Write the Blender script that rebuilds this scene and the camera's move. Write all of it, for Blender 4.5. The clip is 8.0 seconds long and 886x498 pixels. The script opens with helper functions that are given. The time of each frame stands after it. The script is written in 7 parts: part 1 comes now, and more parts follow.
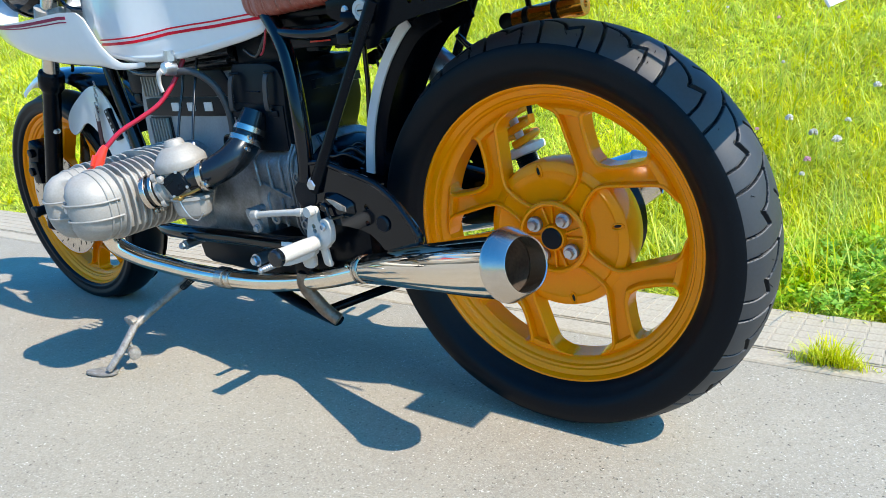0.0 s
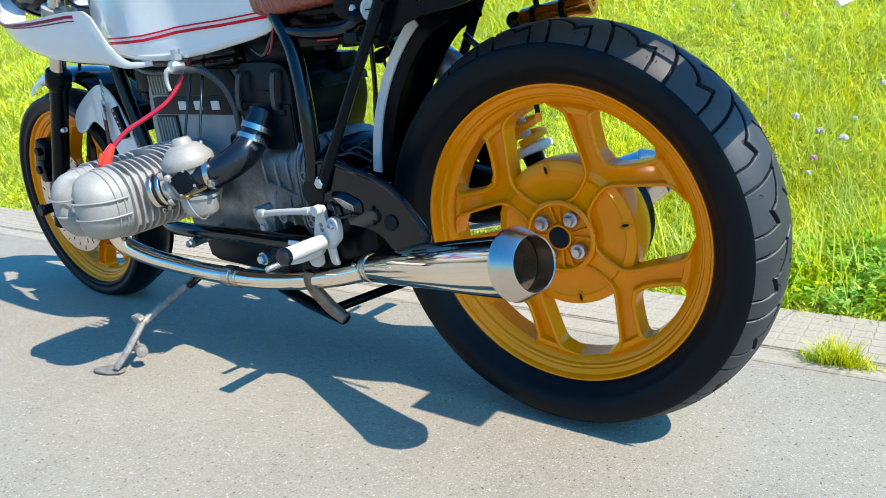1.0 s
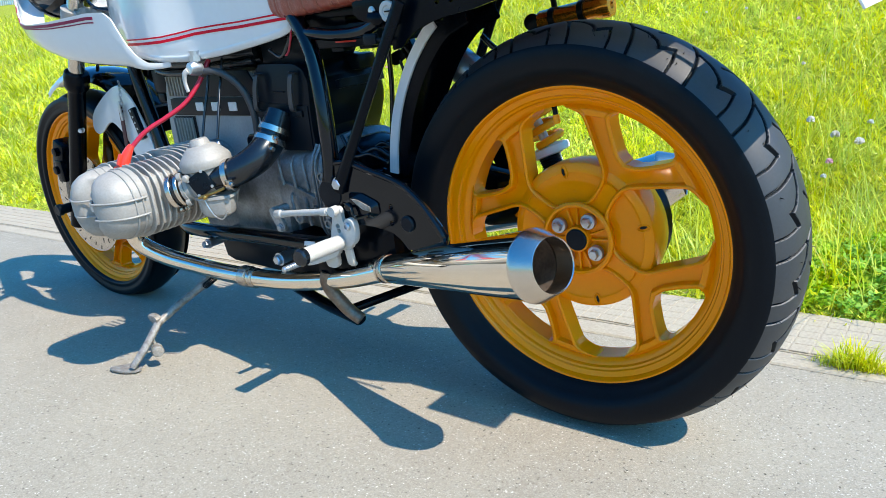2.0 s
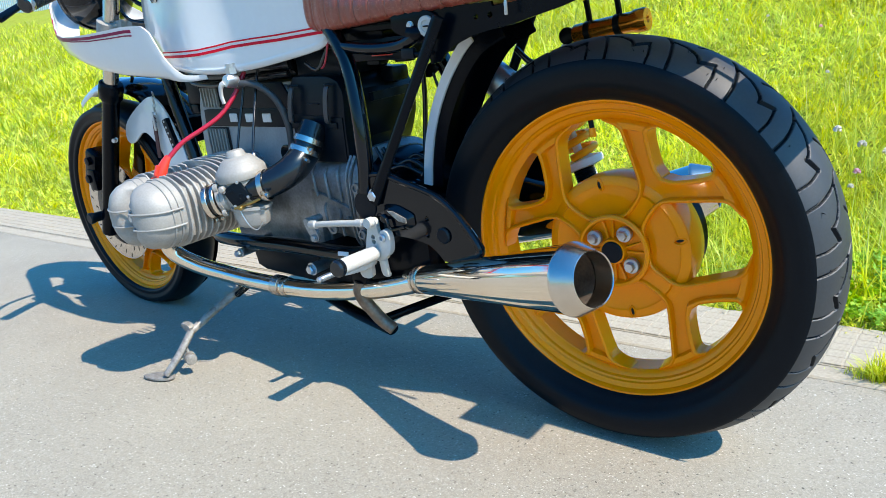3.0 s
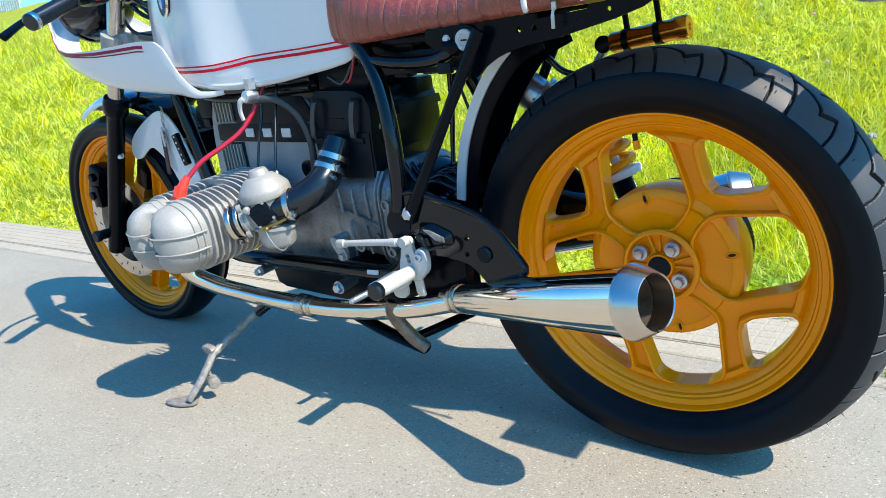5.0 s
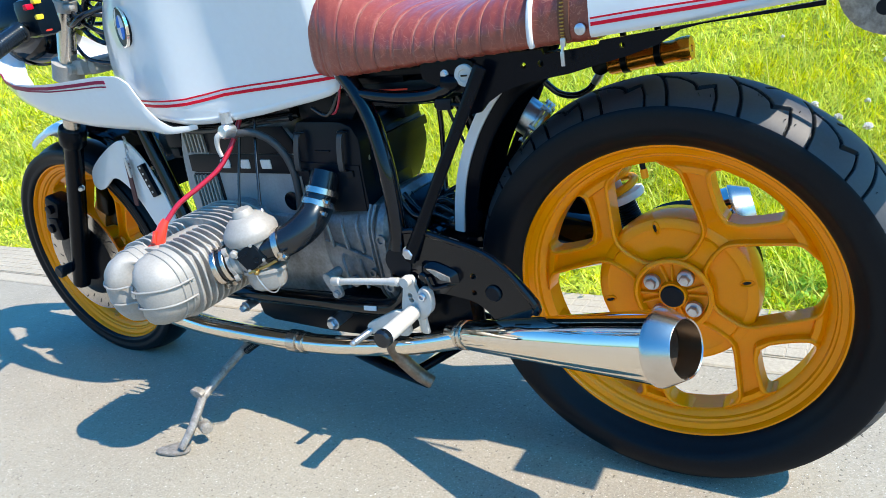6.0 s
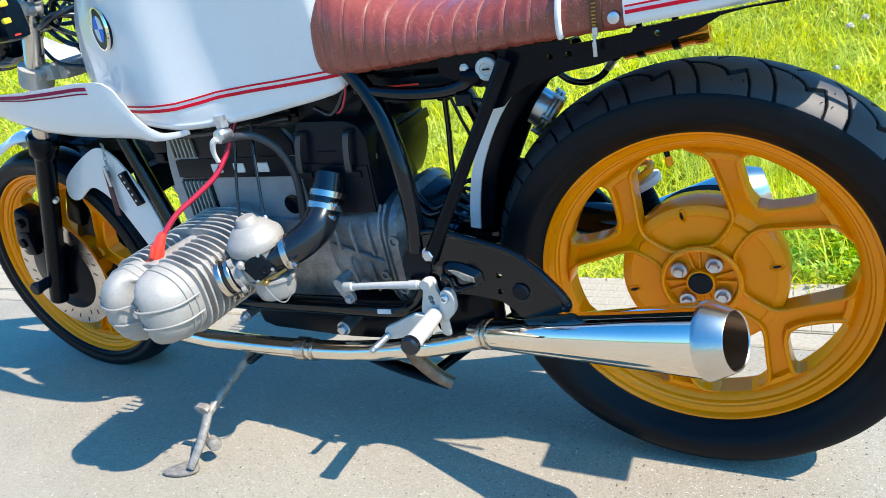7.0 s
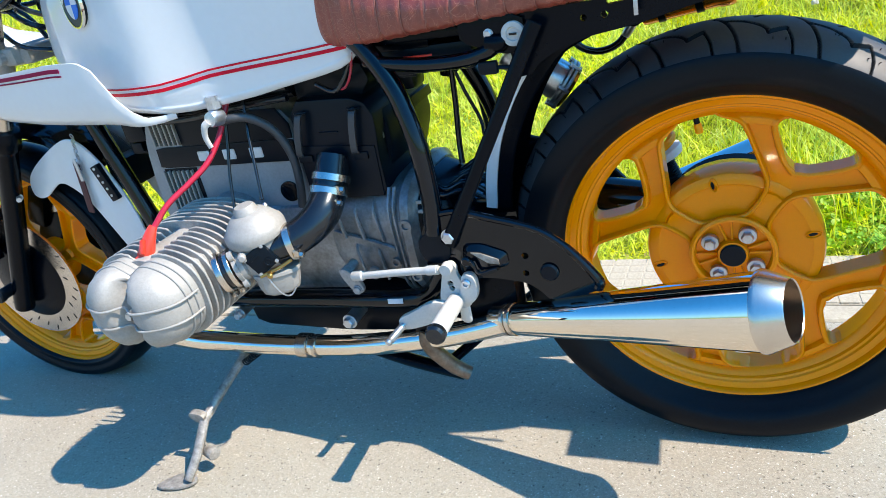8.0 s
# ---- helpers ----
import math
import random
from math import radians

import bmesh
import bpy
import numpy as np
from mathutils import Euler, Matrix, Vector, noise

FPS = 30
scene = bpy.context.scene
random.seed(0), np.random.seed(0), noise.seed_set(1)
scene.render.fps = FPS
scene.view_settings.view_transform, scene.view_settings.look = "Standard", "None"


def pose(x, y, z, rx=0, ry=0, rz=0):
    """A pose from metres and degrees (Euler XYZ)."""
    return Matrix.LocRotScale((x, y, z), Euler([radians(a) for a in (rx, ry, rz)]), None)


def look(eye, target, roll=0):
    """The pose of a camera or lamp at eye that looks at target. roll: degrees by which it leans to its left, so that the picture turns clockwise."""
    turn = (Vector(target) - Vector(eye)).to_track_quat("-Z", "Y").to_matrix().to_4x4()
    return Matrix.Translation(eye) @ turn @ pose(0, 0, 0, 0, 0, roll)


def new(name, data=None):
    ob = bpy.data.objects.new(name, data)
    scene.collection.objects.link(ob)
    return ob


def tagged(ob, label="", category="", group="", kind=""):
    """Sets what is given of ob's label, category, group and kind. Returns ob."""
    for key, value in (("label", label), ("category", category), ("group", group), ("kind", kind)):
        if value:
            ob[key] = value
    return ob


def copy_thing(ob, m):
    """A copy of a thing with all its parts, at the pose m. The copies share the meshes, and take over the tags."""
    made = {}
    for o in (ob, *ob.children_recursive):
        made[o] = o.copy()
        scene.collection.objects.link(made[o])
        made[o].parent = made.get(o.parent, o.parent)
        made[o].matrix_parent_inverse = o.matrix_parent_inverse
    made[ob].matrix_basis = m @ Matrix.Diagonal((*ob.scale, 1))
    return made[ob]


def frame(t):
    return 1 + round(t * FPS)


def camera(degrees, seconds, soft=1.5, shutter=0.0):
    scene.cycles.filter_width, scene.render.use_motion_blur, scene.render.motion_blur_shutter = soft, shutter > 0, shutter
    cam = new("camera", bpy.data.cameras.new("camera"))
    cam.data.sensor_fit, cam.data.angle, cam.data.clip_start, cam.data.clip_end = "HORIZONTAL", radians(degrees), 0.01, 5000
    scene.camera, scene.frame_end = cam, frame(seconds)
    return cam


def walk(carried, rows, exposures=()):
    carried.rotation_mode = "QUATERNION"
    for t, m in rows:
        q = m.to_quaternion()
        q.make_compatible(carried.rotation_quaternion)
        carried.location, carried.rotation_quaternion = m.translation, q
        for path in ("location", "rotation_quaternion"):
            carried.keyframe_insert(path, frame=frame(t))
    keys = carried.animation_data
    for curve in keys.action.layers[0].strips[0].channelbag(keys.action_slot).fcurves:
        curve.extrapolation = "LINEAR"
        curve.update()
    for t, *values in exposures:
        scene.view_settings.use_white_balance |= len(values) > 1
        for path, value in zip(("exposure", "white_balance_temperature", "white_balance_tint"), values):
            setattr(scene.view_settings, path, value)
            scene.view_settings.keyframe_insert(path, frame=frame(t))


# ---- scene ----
cam = camera(62.7, 8.0, 0.65)
PATH = [
    (0, (0.52, -1.008, 0.601), (-0.63, 0.548, 0.097), -3.0),
    (0.5, (0.519, -1.008, 0.598), (-0.634, 0.547, 0.094), -2.9),
    (1, (0.515, -1.012, 0.603), (-0.642, 0.538, 0.094), -3.0),
    (1.5, (0.512, -1.014, 0.602), (-0.653, 0.531, 0.096), -2.9),
    (3, (0.481, -1.049, 0.617), (-0.726, 0.47, 0.131), -2.9),
    (3.5, (0.468, -1.06, 0.635), (-0.751, 0.453, 0.16), -2.9),
    (4, (0.459, -1.066, 0.643), (-0.762, 0.446, 0.169), -3.1),
    (4.5, (0.421, -1.07, 0.641), (-0.784, 0.451, 0.158), -3.5),
    (6, (0.275, -1.047, 0.76), (-0.77, 0.546, 0.153), -6.7),
    (6.5, (0.202, -1.041, 0.799), (-0.783, 0.574, 0.15), -8.0),
    (7, (0.161, -1.056, 0.793), (-0.766, 0.581, 0.113), -8.8),
    (7.5, (0.1, -1.047, 0.778), (-0.767, 0.614, 0.08), -9.4),
    (8, (0.037, -1.049, 0.767), (-0.764, 0.639, 0.055), -9.7),
]
walk(cam, [(t, look(eye, target, roll)) for t, eye, target, roll in PATH],
     [(0.0, 0.74, 6650, 12), (3.5, 0.76, 6650, 12), (4.7, 0.79, 6650, 12), (6.5, 0.88, 6720, 13), (8.0, 0.95, 6800, 14)])

# ---- light ----
SUN = Vector((0.785, -0.082, 1.0)).normalized()
world = bpy.data.worlds.new("sky")
scene.world = world
world.use_nodes = True
wn = world.node_tree.nodes
sky = wn.new("ShaderNodeTexSky")
sky.sky_type = "NISHITA"
sky.sun_disc = False
sky.sun_elevation = math.asin(SUN.z)
sky.sun_rotation = math.atan2(SUN.x, SUN.y)
sky.ozone_density = 4.0
sky.dust_density = 1.5
wn["Background"].inputs["Strength"].default_value = 0.156
deep = wn.new("ShaderNodeMix")
deep.data_type, deep.blend_type = "RGBA", "MULTIPLY"
deep.inputs["Factor"].default_value = 1.0
tint = wn.new("ShaderNodeValToRGB")
tint.color_ramp.interpolation = "EASE"
tint.color_ramp.elements[0].position, tint.color_ramp.elements[0].color = 0.02, (0.46, 0.85, 1.02, 1.0)
tint.color_ramp.elements[1].position, tint.color_ramp.elements[1].color = 0.55, (0.13, 0.80, 1.30, 1.0)
where = wn.new("ShaderNodeTexCoord")
height = wn.new("ShaderNodeSeparateXYZ")
world.node_tree.links.new(where.outputs["Generated"], height.inputs[0])
world.node_tree.links.new(height.outputs["Z"], tint.inputs["Fac"])
world.node_tree.links.new(tint.outputs["Color"], deep.inputs["B"])
world.node_tree.links.new(sky.outputs["Color"], deep.inputs["A"])
world.node_tree.links.new(deep.outputs["Result"], wn["Background"].inputs["Color"])
sun = new("sun", bpy.data.lights.new("sun", "SUN"))
sun.data.energy = 4.6
sun.data.angle = radians(0.5)
sun.data.color = (1.0, 0.925, 0.80)
sun.matrix_world = look(SUN * 10, (0, 0, 0))


# ---- materials ----
def rgb(c):
    return (c[0], c[1], c[2], 1.0)


def material(name, base, rough=0.5, metal=0.0, coat=0.0, dirt=0.25, dirt_scale=9.0, grain=0.12, grain_scale=140.0, bump=0.15,
             bump_scale=220.0, second=None, spec=0.5, dist=0.001, coat_rough=0.06):
    """A surface with stains at one scale, grain at another, and fine relief."""
    m = bpy.data.materials.new(name)
    m.use_nodes = True
    n, l = m.node_tree.nodes, m.node_tree.links
    p = n["Principled BSDF"]
    p.inputs["Metallic"].default_value = metal
    p.inputs["Coat Weight"].default_value = coat
    p.inputs["Coat Roughness"].default_value = coat_rough
    p.inputs["Specular IOR Level"].default_value = spec
    co = n.new("ShaderNodeTexCoord")
    a = n.new("ShaderNodeTexNoise")
    a.inputs["Scale"].default_value = dirt_scale
    a.inputs["Detail"].default_value = 6
    a.inputs["Roughness"].default_value = 0.65
    b = n.new("ShaderNodeTexNoise")
    b.inputs["Scale"].default_value = grain_scale
    b.inputs["Detail"].default_value = 3
    for t in (a, b):
        l.new(co.outputs["Object"], t.inputs["Vector"])
    dark = second if second else tuple(c * 0.45 for c in base)
    r1 = n.new("ShaderNodeValToRGB")
    r1.color_ramp.elements[0].position, r1.color_ramp.elements[1].position = 0.38, 0.66
    l.new(a.outputs["Fac"], r1.inputs["Fac"])
    mul = n.new("ShaderNodeMath")
    mul.operation = "MULTIPLY"
    mul.inputs[1].default_value = dirt
    l.new(r1.outputs["Color"], mul.inputs[0])
    mix = n.new("ShaderNodeMix")
    mix.data_type = "RGBA"
    mix.inputs["A"].default_value, mix.inputs["B"].default_value = rgb(base), rgb(dark)
    l.new(mul.outputs[0], mix.inputs["Factor"])
    mr = n.new("ShaderNodeMapRange")
    mr.inputs["From Min"].default_value, mr.inputs["From Max"].default_value = 0.25, 0.75
    mr.inputs["To Min"].default_value, mr.inputs["To Max"].default_value = 1 - grain, 1 + grain
    l.new(b.outputs["Fac"], mr.inputs["Value"])
    hsv = n.new("ShaderNodeHueSaturation")
    l.new(mix.outputs["Result"], hsv.inputs["Color"])
    l.new(mr.outputs["Result"], hsv.inputs["Value"])
    l.new(hsv.outputs["Color"], p.inputs["Base Color"])
    rr = n.new("ShaderNodeMapRange")
    rr.inputs["To Min"].default_value, rr.inputs["To Max"].default_value = max(0.02, rough * 0.82), min(1.0, rough * 1.22)
    l.new(a.outputs["Fac"], rr.inputs["Value"])
    l.new(rr.outputs["Result"], p.inputs["Roughness"])
    if bump:
        c = n.new("ShaderNodeTexNoise")
        c.inputs["Scale"].default_value = bump_scale
        c.inputs["Detail"].default_value = 4
        l.new(co.outputs["Object"], c.inputs["Vector"])
        bp = n.new("ShaderNodeBump")
        bp.inputs["Strength"].default_value = bump
        bp.inputs["Distance"].default_value = dist
        l.new(c.outputs["Fac"], bp.inputs["Height"])
        l.new(bp.outputs["Normal"], p.inputs["Normal"])
    return m


GOLD = material("gold wheel paint", (0.90, 0.272, 0.0001), 0.34, 0.14, 0.46, 0.10, 14, 0.02, 400, 0.0, 900, (0.84, 0.250, 0.0001), 0.04, coat_rough=0.02)
RUBBER = material("tyre rubber", (0.0018, 0.0042, 0.0070), 0.36, 0, 0, 0.5, 16, 0.2, 260, 0.10, 420, (0.0045, 0.0065, 0.009), 0.15)
TREAD = material("scuffed tread rubber", (0.016, 0.019, 0.024), 0.56, 0, 0, 0.6, 22, 0.16, 260, 0.06, 420, (0.031, 0.029, 0.027), 0.75)
HOSE = material("black hose rubber", (0.0035, 0.0060, 0.0095), 0.20, 0, 0, 0.4, 30, 0.15, 300, 0.06, 500, (0.010, 0.012, 0.014), 0.6)
STRAP = material("grey rubber strap", (0.035, 0.038, 0.042), 0.45, 0, 0, 0.4, 30, 0.15, 300, 0.1, 500, (0.06, 0.06, 0.06))
THREAD = material("red brown thread", (0.30, 0.11, 0.075), 0.7)
WHITE = material("white gloss paint", (0.64, 0.655, 0.655), 0.3, 0, 1.0, 0.06, 5, 0.015, 90, 0.01, 60, (0.58, 0.585, 0.57), coat_rough=0.03)
RED = material("red pinstripe paint", (0.60, 0.002, 0.022), 0.4, 0, 0.0, 0.1, 20, 0.05, spec=0.2)
MAROON = material("dark red pinstripe paint", (0.26, 0.002, 0.045), 0.4, 0, 0.0, 0.1, 20, 0.05, spec=0.2)
ALU = material("cast aluminium", (0.34, 0.325, 0.30), 0.58, 0.22, 0, 0.45, 18, 0.08, 260, 0.25, 420, (0.26, 0.24, 0.21))
FIN = material("sandcast aluminium fins", (0.42, 0.395, 0.36), 0.58, 0.3, 0, 0.5, 26, 0.12, 300, 0.3, 380, (0.22, 0.19, 0.16))
DULL = material("dull grey engine casting", (0.33, 0.35, 0.37), 0.36, 0.4, 0, 0.85, 9, 0.18, 180, 0.3, 260, (0.10, 0.09, 0.08))
CHROME = material("polished chrome", (0.82, 0.74, 0.64), 0.05, 1.0, 0, 0.2, 9, 0.02, 200, 0.01, 30, (0.68, 0.57, 0.45))
STEEL = material("brushed steel", (0.66, 0.585, 0.51), 0.24, 1.0, 0, 0.2, 20, 0.06, 500, 0.02, 700)
ZINC = material("zinc plated steel", (0.55, 0.58, 0.62), 0.3, 0.9, 0, 0.3, 60, 0.08, 400, 0.1, 500)
RUST = material("heat browned steel", (0.26, 0.20, 0.15), 0.45, 0.6, 0, 0.7, 22, 0.2, 200, 0.2, 300, (0.10, 0.055, 0.03))
BLACK = material("black gloss enamel", (0.0003, 0.0018, 0.0044), 0.09, 0, 0.50, 0.3, 12, 0.1, 200, 0.03, 300, (0.003, 0.0044, 0.0070), 0.14)
SATIN = material("satin black powder coat", (0.0004, 0.0020, 0.0046), 0.22, 0, 0.0, 0.35, 14, 0.12, 300, 0.10, 600, (0.004, 0.0058, 0.0085), 0.12)
PLASTIC = material("dark plastic", (0.0012, 0.0052, 0.0100), 0.30, 0, 0, 0.4, 16, 0.12, 260, 0.12, 500, (0.004, 0.0075, 0.012), 0.16)
COVER = material("grey engine cover paint", (0.30, 0.31, 0.32), 0.45, 0.1, 0.0, 0.4, 12, 0.08, 220, 0.12, 400, (0.17, 0.17, 0.17))
CREAM = material("off white painted metal", (0.50, 0.485, 0.45), 0.4, 0, 0.2, 0.3, 40, 0.06, 300, 0.1, 400, (0.40, 0.37, 0.32))
WORN = material("worn grey painted steel", (0.32, 0.30, 0.27), 0.5, 0.25, 0, 0.8, 70, 0.2, 300, 0.3, 300, (0.11, 0.095, 0.08))
REDLEAD = material("red silicone cable", (0.42, 0.012, 0.035), 0.35, 0, 0.2, 0.15, 40, 0.06)
REDCAP = material("orange red plug cap", (0.75, 0.045, 0.02), 0.32, 0, 0.3, 0.1, 40, 0.05)
GREEN = material("green plate paint", (0.05, 0.20, 0.10), 0.5)
BLUE = material("blue enamel", (0.005, 0.16, 0.62), 0.4, 0, 0.0, 0.05, 40, 0.03, bump=0, spec=0.2)
AMBER = material("anodised amber metal", (0.75, 0.27, 0.015), 0.16, 0.75, 0.3, 0.15, 30, 0.05, bump=0.02)
ORANGE = material("orange spring paint", (0.95, 0.36, 0.004), 0.4, 0, 0.1, 0.1, 30, 0.05, spec=0.2)
YELLOW = material("yellow switch plastic", (0.75, 0.55, 0.03), 0.35)
BRASS = material("brass zip", (0.42, 0.27, 0.08), 0.32, 0.9, 0, 0.4, 60, 0.15, 600, 0.2, 900)
TAN = material("brown zip tape", (0.15, 0.055, 0.028), 0.8, 0, 0, 0.3, 60, 0.15, 600, 0.4, 900)
PIPING = material("white vinyl piping", (0.72, 0.70, 0.68), 0.45, 0, 0, 0.15, 40, 0.05)
LACE = material("dark red leather strap", (0.075, 0.015, 0.018), 0.55, 0, 0, 0.3, 40, 0.1)
SOIL = material("grassy soil", (0.26, 0.31, 0.024), 0.95, 0, 0, 0.8, 1.6, 0.35, 30, 0.8, 40, (0.31, 0.32, 0.05), 0.1, 0.03)
CONCRETE = material("pale concrete kerb", (0.385, 0.335, 0.258), 0.85, 0, 0, 0.5, 7, 0.16, 160, 0.4, 240, (0.31, 0.272, 0.212), 0.15, 0.002)
PICKET = material("weathered white fence wood", (0.66, 0.66, 0.64), 0.7, 0, 0, 0.3, 3, 0.1, 40, 0.2, 60)
GLASSY = material("headlamp chrome and glass", (0.10, 0.10, 0.11), 0.08, 0.6, 0.8, 0.1, 20, 0.05, bump=0)


def leather_material():
    m = material("brown cracked leather", (0.25, 0.050, 0.032), 0.30, 0, 0.15, 0.5, 7, 0.10, 120, 0.2, 160, (0.13, 0.027, 0.02))
    n, l = m.node_tree.nodes, m.node_tree.links
    p = n["Principled BSDF"]
    co = n.new("ShaderNodeTexCoord")
    wob = n.new("ShaderNodeTexNoise")
    wob.inputs["Scale"].default_value = 30
    add = n.new("ShaderNodeMix")
    add.data_type = "VECTOR"
    add.inputs["Factor"].default_value = 0.06
    l.new(co.outputs["Object"], wob.inputs["Vector"])
    l.new(co.outputs["Object"], add.inputs["A"])
    l.new(wob.outputs["Color"], add.inputs["B"])
    last = p.inputs["Base Color"].links[0].from_socket
    height = None
    for scale, width, strength in ((58, 0.016, 0.85), (135, 0.030, 0.55)):
        v = n.new("ShaderNodeTexVoronoi")
        v.feature = "DISTANCE_TO_EDGE"
        v.inputs["Scale"].default_value = scale
        l.new(add.outputs["Result"], v.inputs["Vector"])
        thin = n.new("ShaderNodeMapRange")
        thin.inputs["From Min"].default_value, thin.inputs["From Max"].default_value = 0.0, width
        thin.inputs["To Min"].default_value, thin.inputs["To Max"].default_value = 1.0, 0.0
        l.new(v.outputs["Distance"], thin.inputs["Value"])
        patch = n.new("ShaderNodeTexNoise")
        patch.inputs["Scale"].default_value = 11 if scale < 100 else 20
        l.new(co.outputs["Object"], patch.inputs["Vector"])
        cut = n.new("ShaderNodeMapRange")
        cut.inputs["From Min"].default_value, cut.inputs["From Max"].default_value = 0.36, 0.58
        cut.inputs["To Max"].default_value = strength
        l.new(patch.outputs["Fac"], cut.inputs["Value"])
        f = n.new("ShaderNodeMath")
        f.operation = "MULTIPLY"
        l.new(thin.outputs["Result"], f.inputs[0])
        l.new(cut.outputs["Result"], f.inputs[1])
        mx = n.new("ShaderNodeMix")
        mx.data_type = "RGBA"
        mx.inputs["B"].default_value = (0.50, 0.20, 0.13, 1)
        l.new(f.outputs[0], mx.inputs["Factor"])
        l.new(last, mx.inputs["A"])
        last = mx.outputs["Result"]
    l.new(last, p.inputs["Base Color"])
    return m


LEATHER = leather_material()


def speckle_material(name, base, light, dark, stain):
    """Worn asphalt: a fine beige binder with sparse dark pits, pale chips and broad stains."""
    m = bpy.data.materials.new(name)
    m.use_nodes = True
    n, l = m.node_tree.nodes, m.node_tree.links
    p = n["Principled BSDF"]
    p.inputs["Roughness"].default_value = 0.9
    p.inputs["Specular IOR Level"].default_value = 0.3
    co = n.new("ShaderNodeTexCoord")
    shake = n.new("ShaderNodeTexNoise")
    shake.inputs["Scale"].default_value = 240
    l.new(co.outputs["Object"], shake.inputs["Vector"])
    warp = n.new("ShaderNodeMix")
    warp.data_type = "VECTOR"
    warp.inputs["Factor"].default_value = 0.007
    l.new(co.outputs["Object"], warp.inputs["A"])
    l.new(shake.outputs["Color"], warp.inputs["B"])

    def remap(value, lo, hi, to=1.0, start=0.0):
        r = n.new("ShaderNodeMapRange")
        r.inputs["From Min"].default_value, r.inputs["From Max"].default_value = lo, hi
        r.inputs["To Min"].default_value, r.inputs["To Max"].default_value = start, to
        l.new(value, r.inputs["Value"])
        return r.outputs["Result"]

    def cells(scale):
        v = n.new("ShaderNodeTexVoronoi")
        v.inputs["Scale"].default_value = scale
        l.new(warp.outputs["Result"], v.inputs["Vector"])
        sep = n.new("ShaderNodeSeparateColor")
        l.new(v.outputs["Color"], sep.inputs["Color"])
        return v.outputs["Distance"], sep.outputs

    def times(a, b):
        f = n.new("ShaderNodeMath")
        f.operation = "MULTIPLY"
        l.new(a, f.inputs[0])
        l.new(b, f.inputs[1])
        return f.outputs[0]

    def blend(fac, a, colour):
        mx = n.new("ShaderNodeMix")
        mx.data_type = "RGBA"
        mx.inputs["B"].default_value = rgb(colour)
        l.new(fac, mx.inputs["Factor"])
        l.new(a, mx.inputs["A"])
        return mx.outputs["Result"]

    big = n.new("ShaderNodeTexNoise")
    big.inputs["Scale"].default_value = 2.1
    big.inputs["Detail"].default_value = 9
    big.inputs["Roughness"].default_value = 0.6
    l.new(co.outputs["Object"], big.inputs["Vector"])
    start = n.new("ShaderNodeRGB")
    start.outputs[0].default_value = rgb(base)
    last = blend(remap(big.outputs["Fac"], 0.40, 0.68), start.outputs[0], stain)
    fine_d, fine_c = cells(520)
    last = blend(remap(fine_c["Blue"], 0.55, 1.0, 0.24), last, dark)
    last = blend(remap(fine_c["Red"], 0.55, 1.0, 0.20), last, light)
    pit_d, pit_c = cells(205)
    pit = times(remap(pit_c["Red"], 0.84, 0.99), remap(pit_d, 0.16, 0.48, 0.0, 0.92))
    last = blend(pit, last, dark)
    chip_d, chip_c = cells(270)
    chip = times(remap(chip_c["Green"], 0.84, 0.98), remap(chip_d, 0.16, 0.45, 0.0, 0.95))
    last = blend(chip, last, light)
    l.new(last, p.inputs["Base Color"])
    grit = n.new("ShaderNodeTexNoise")
    grit.inputs["Scale"].default_value = 330
    grit.inputs["Detail"].default_value = 4
    l.new(co.outputs["Object"], grit.inputs["Vector"])
    normal = None
    for height, strength, dist, flip in ((grit.outputs["Fac"], 0.22, 0.003, False), (pit, 0.55, 0.003, True), (chip, 0.45, 0.003, False)):
        b = n.new("ShaderNodeBump")
        b.inputs["Strength"].default_value, b.inputs["Distance"].default_value, b.invert = strength, dist, flip
        l.new(height, b.inputs["Height"])
        if normal:
            l.new(normal, b.inputs["Normal"])
        normal = b.outputs["Normal"]
    l.new(normal, p.inputs["Normal"])
    return m


ASPHALT = speckle_material("pale worn asphalt", (0.305, 0.273, 0.212), (0.68, 0.64, 0.56), (0.065, 0.058, 0.048), (0.255, 0.229, 0.18))


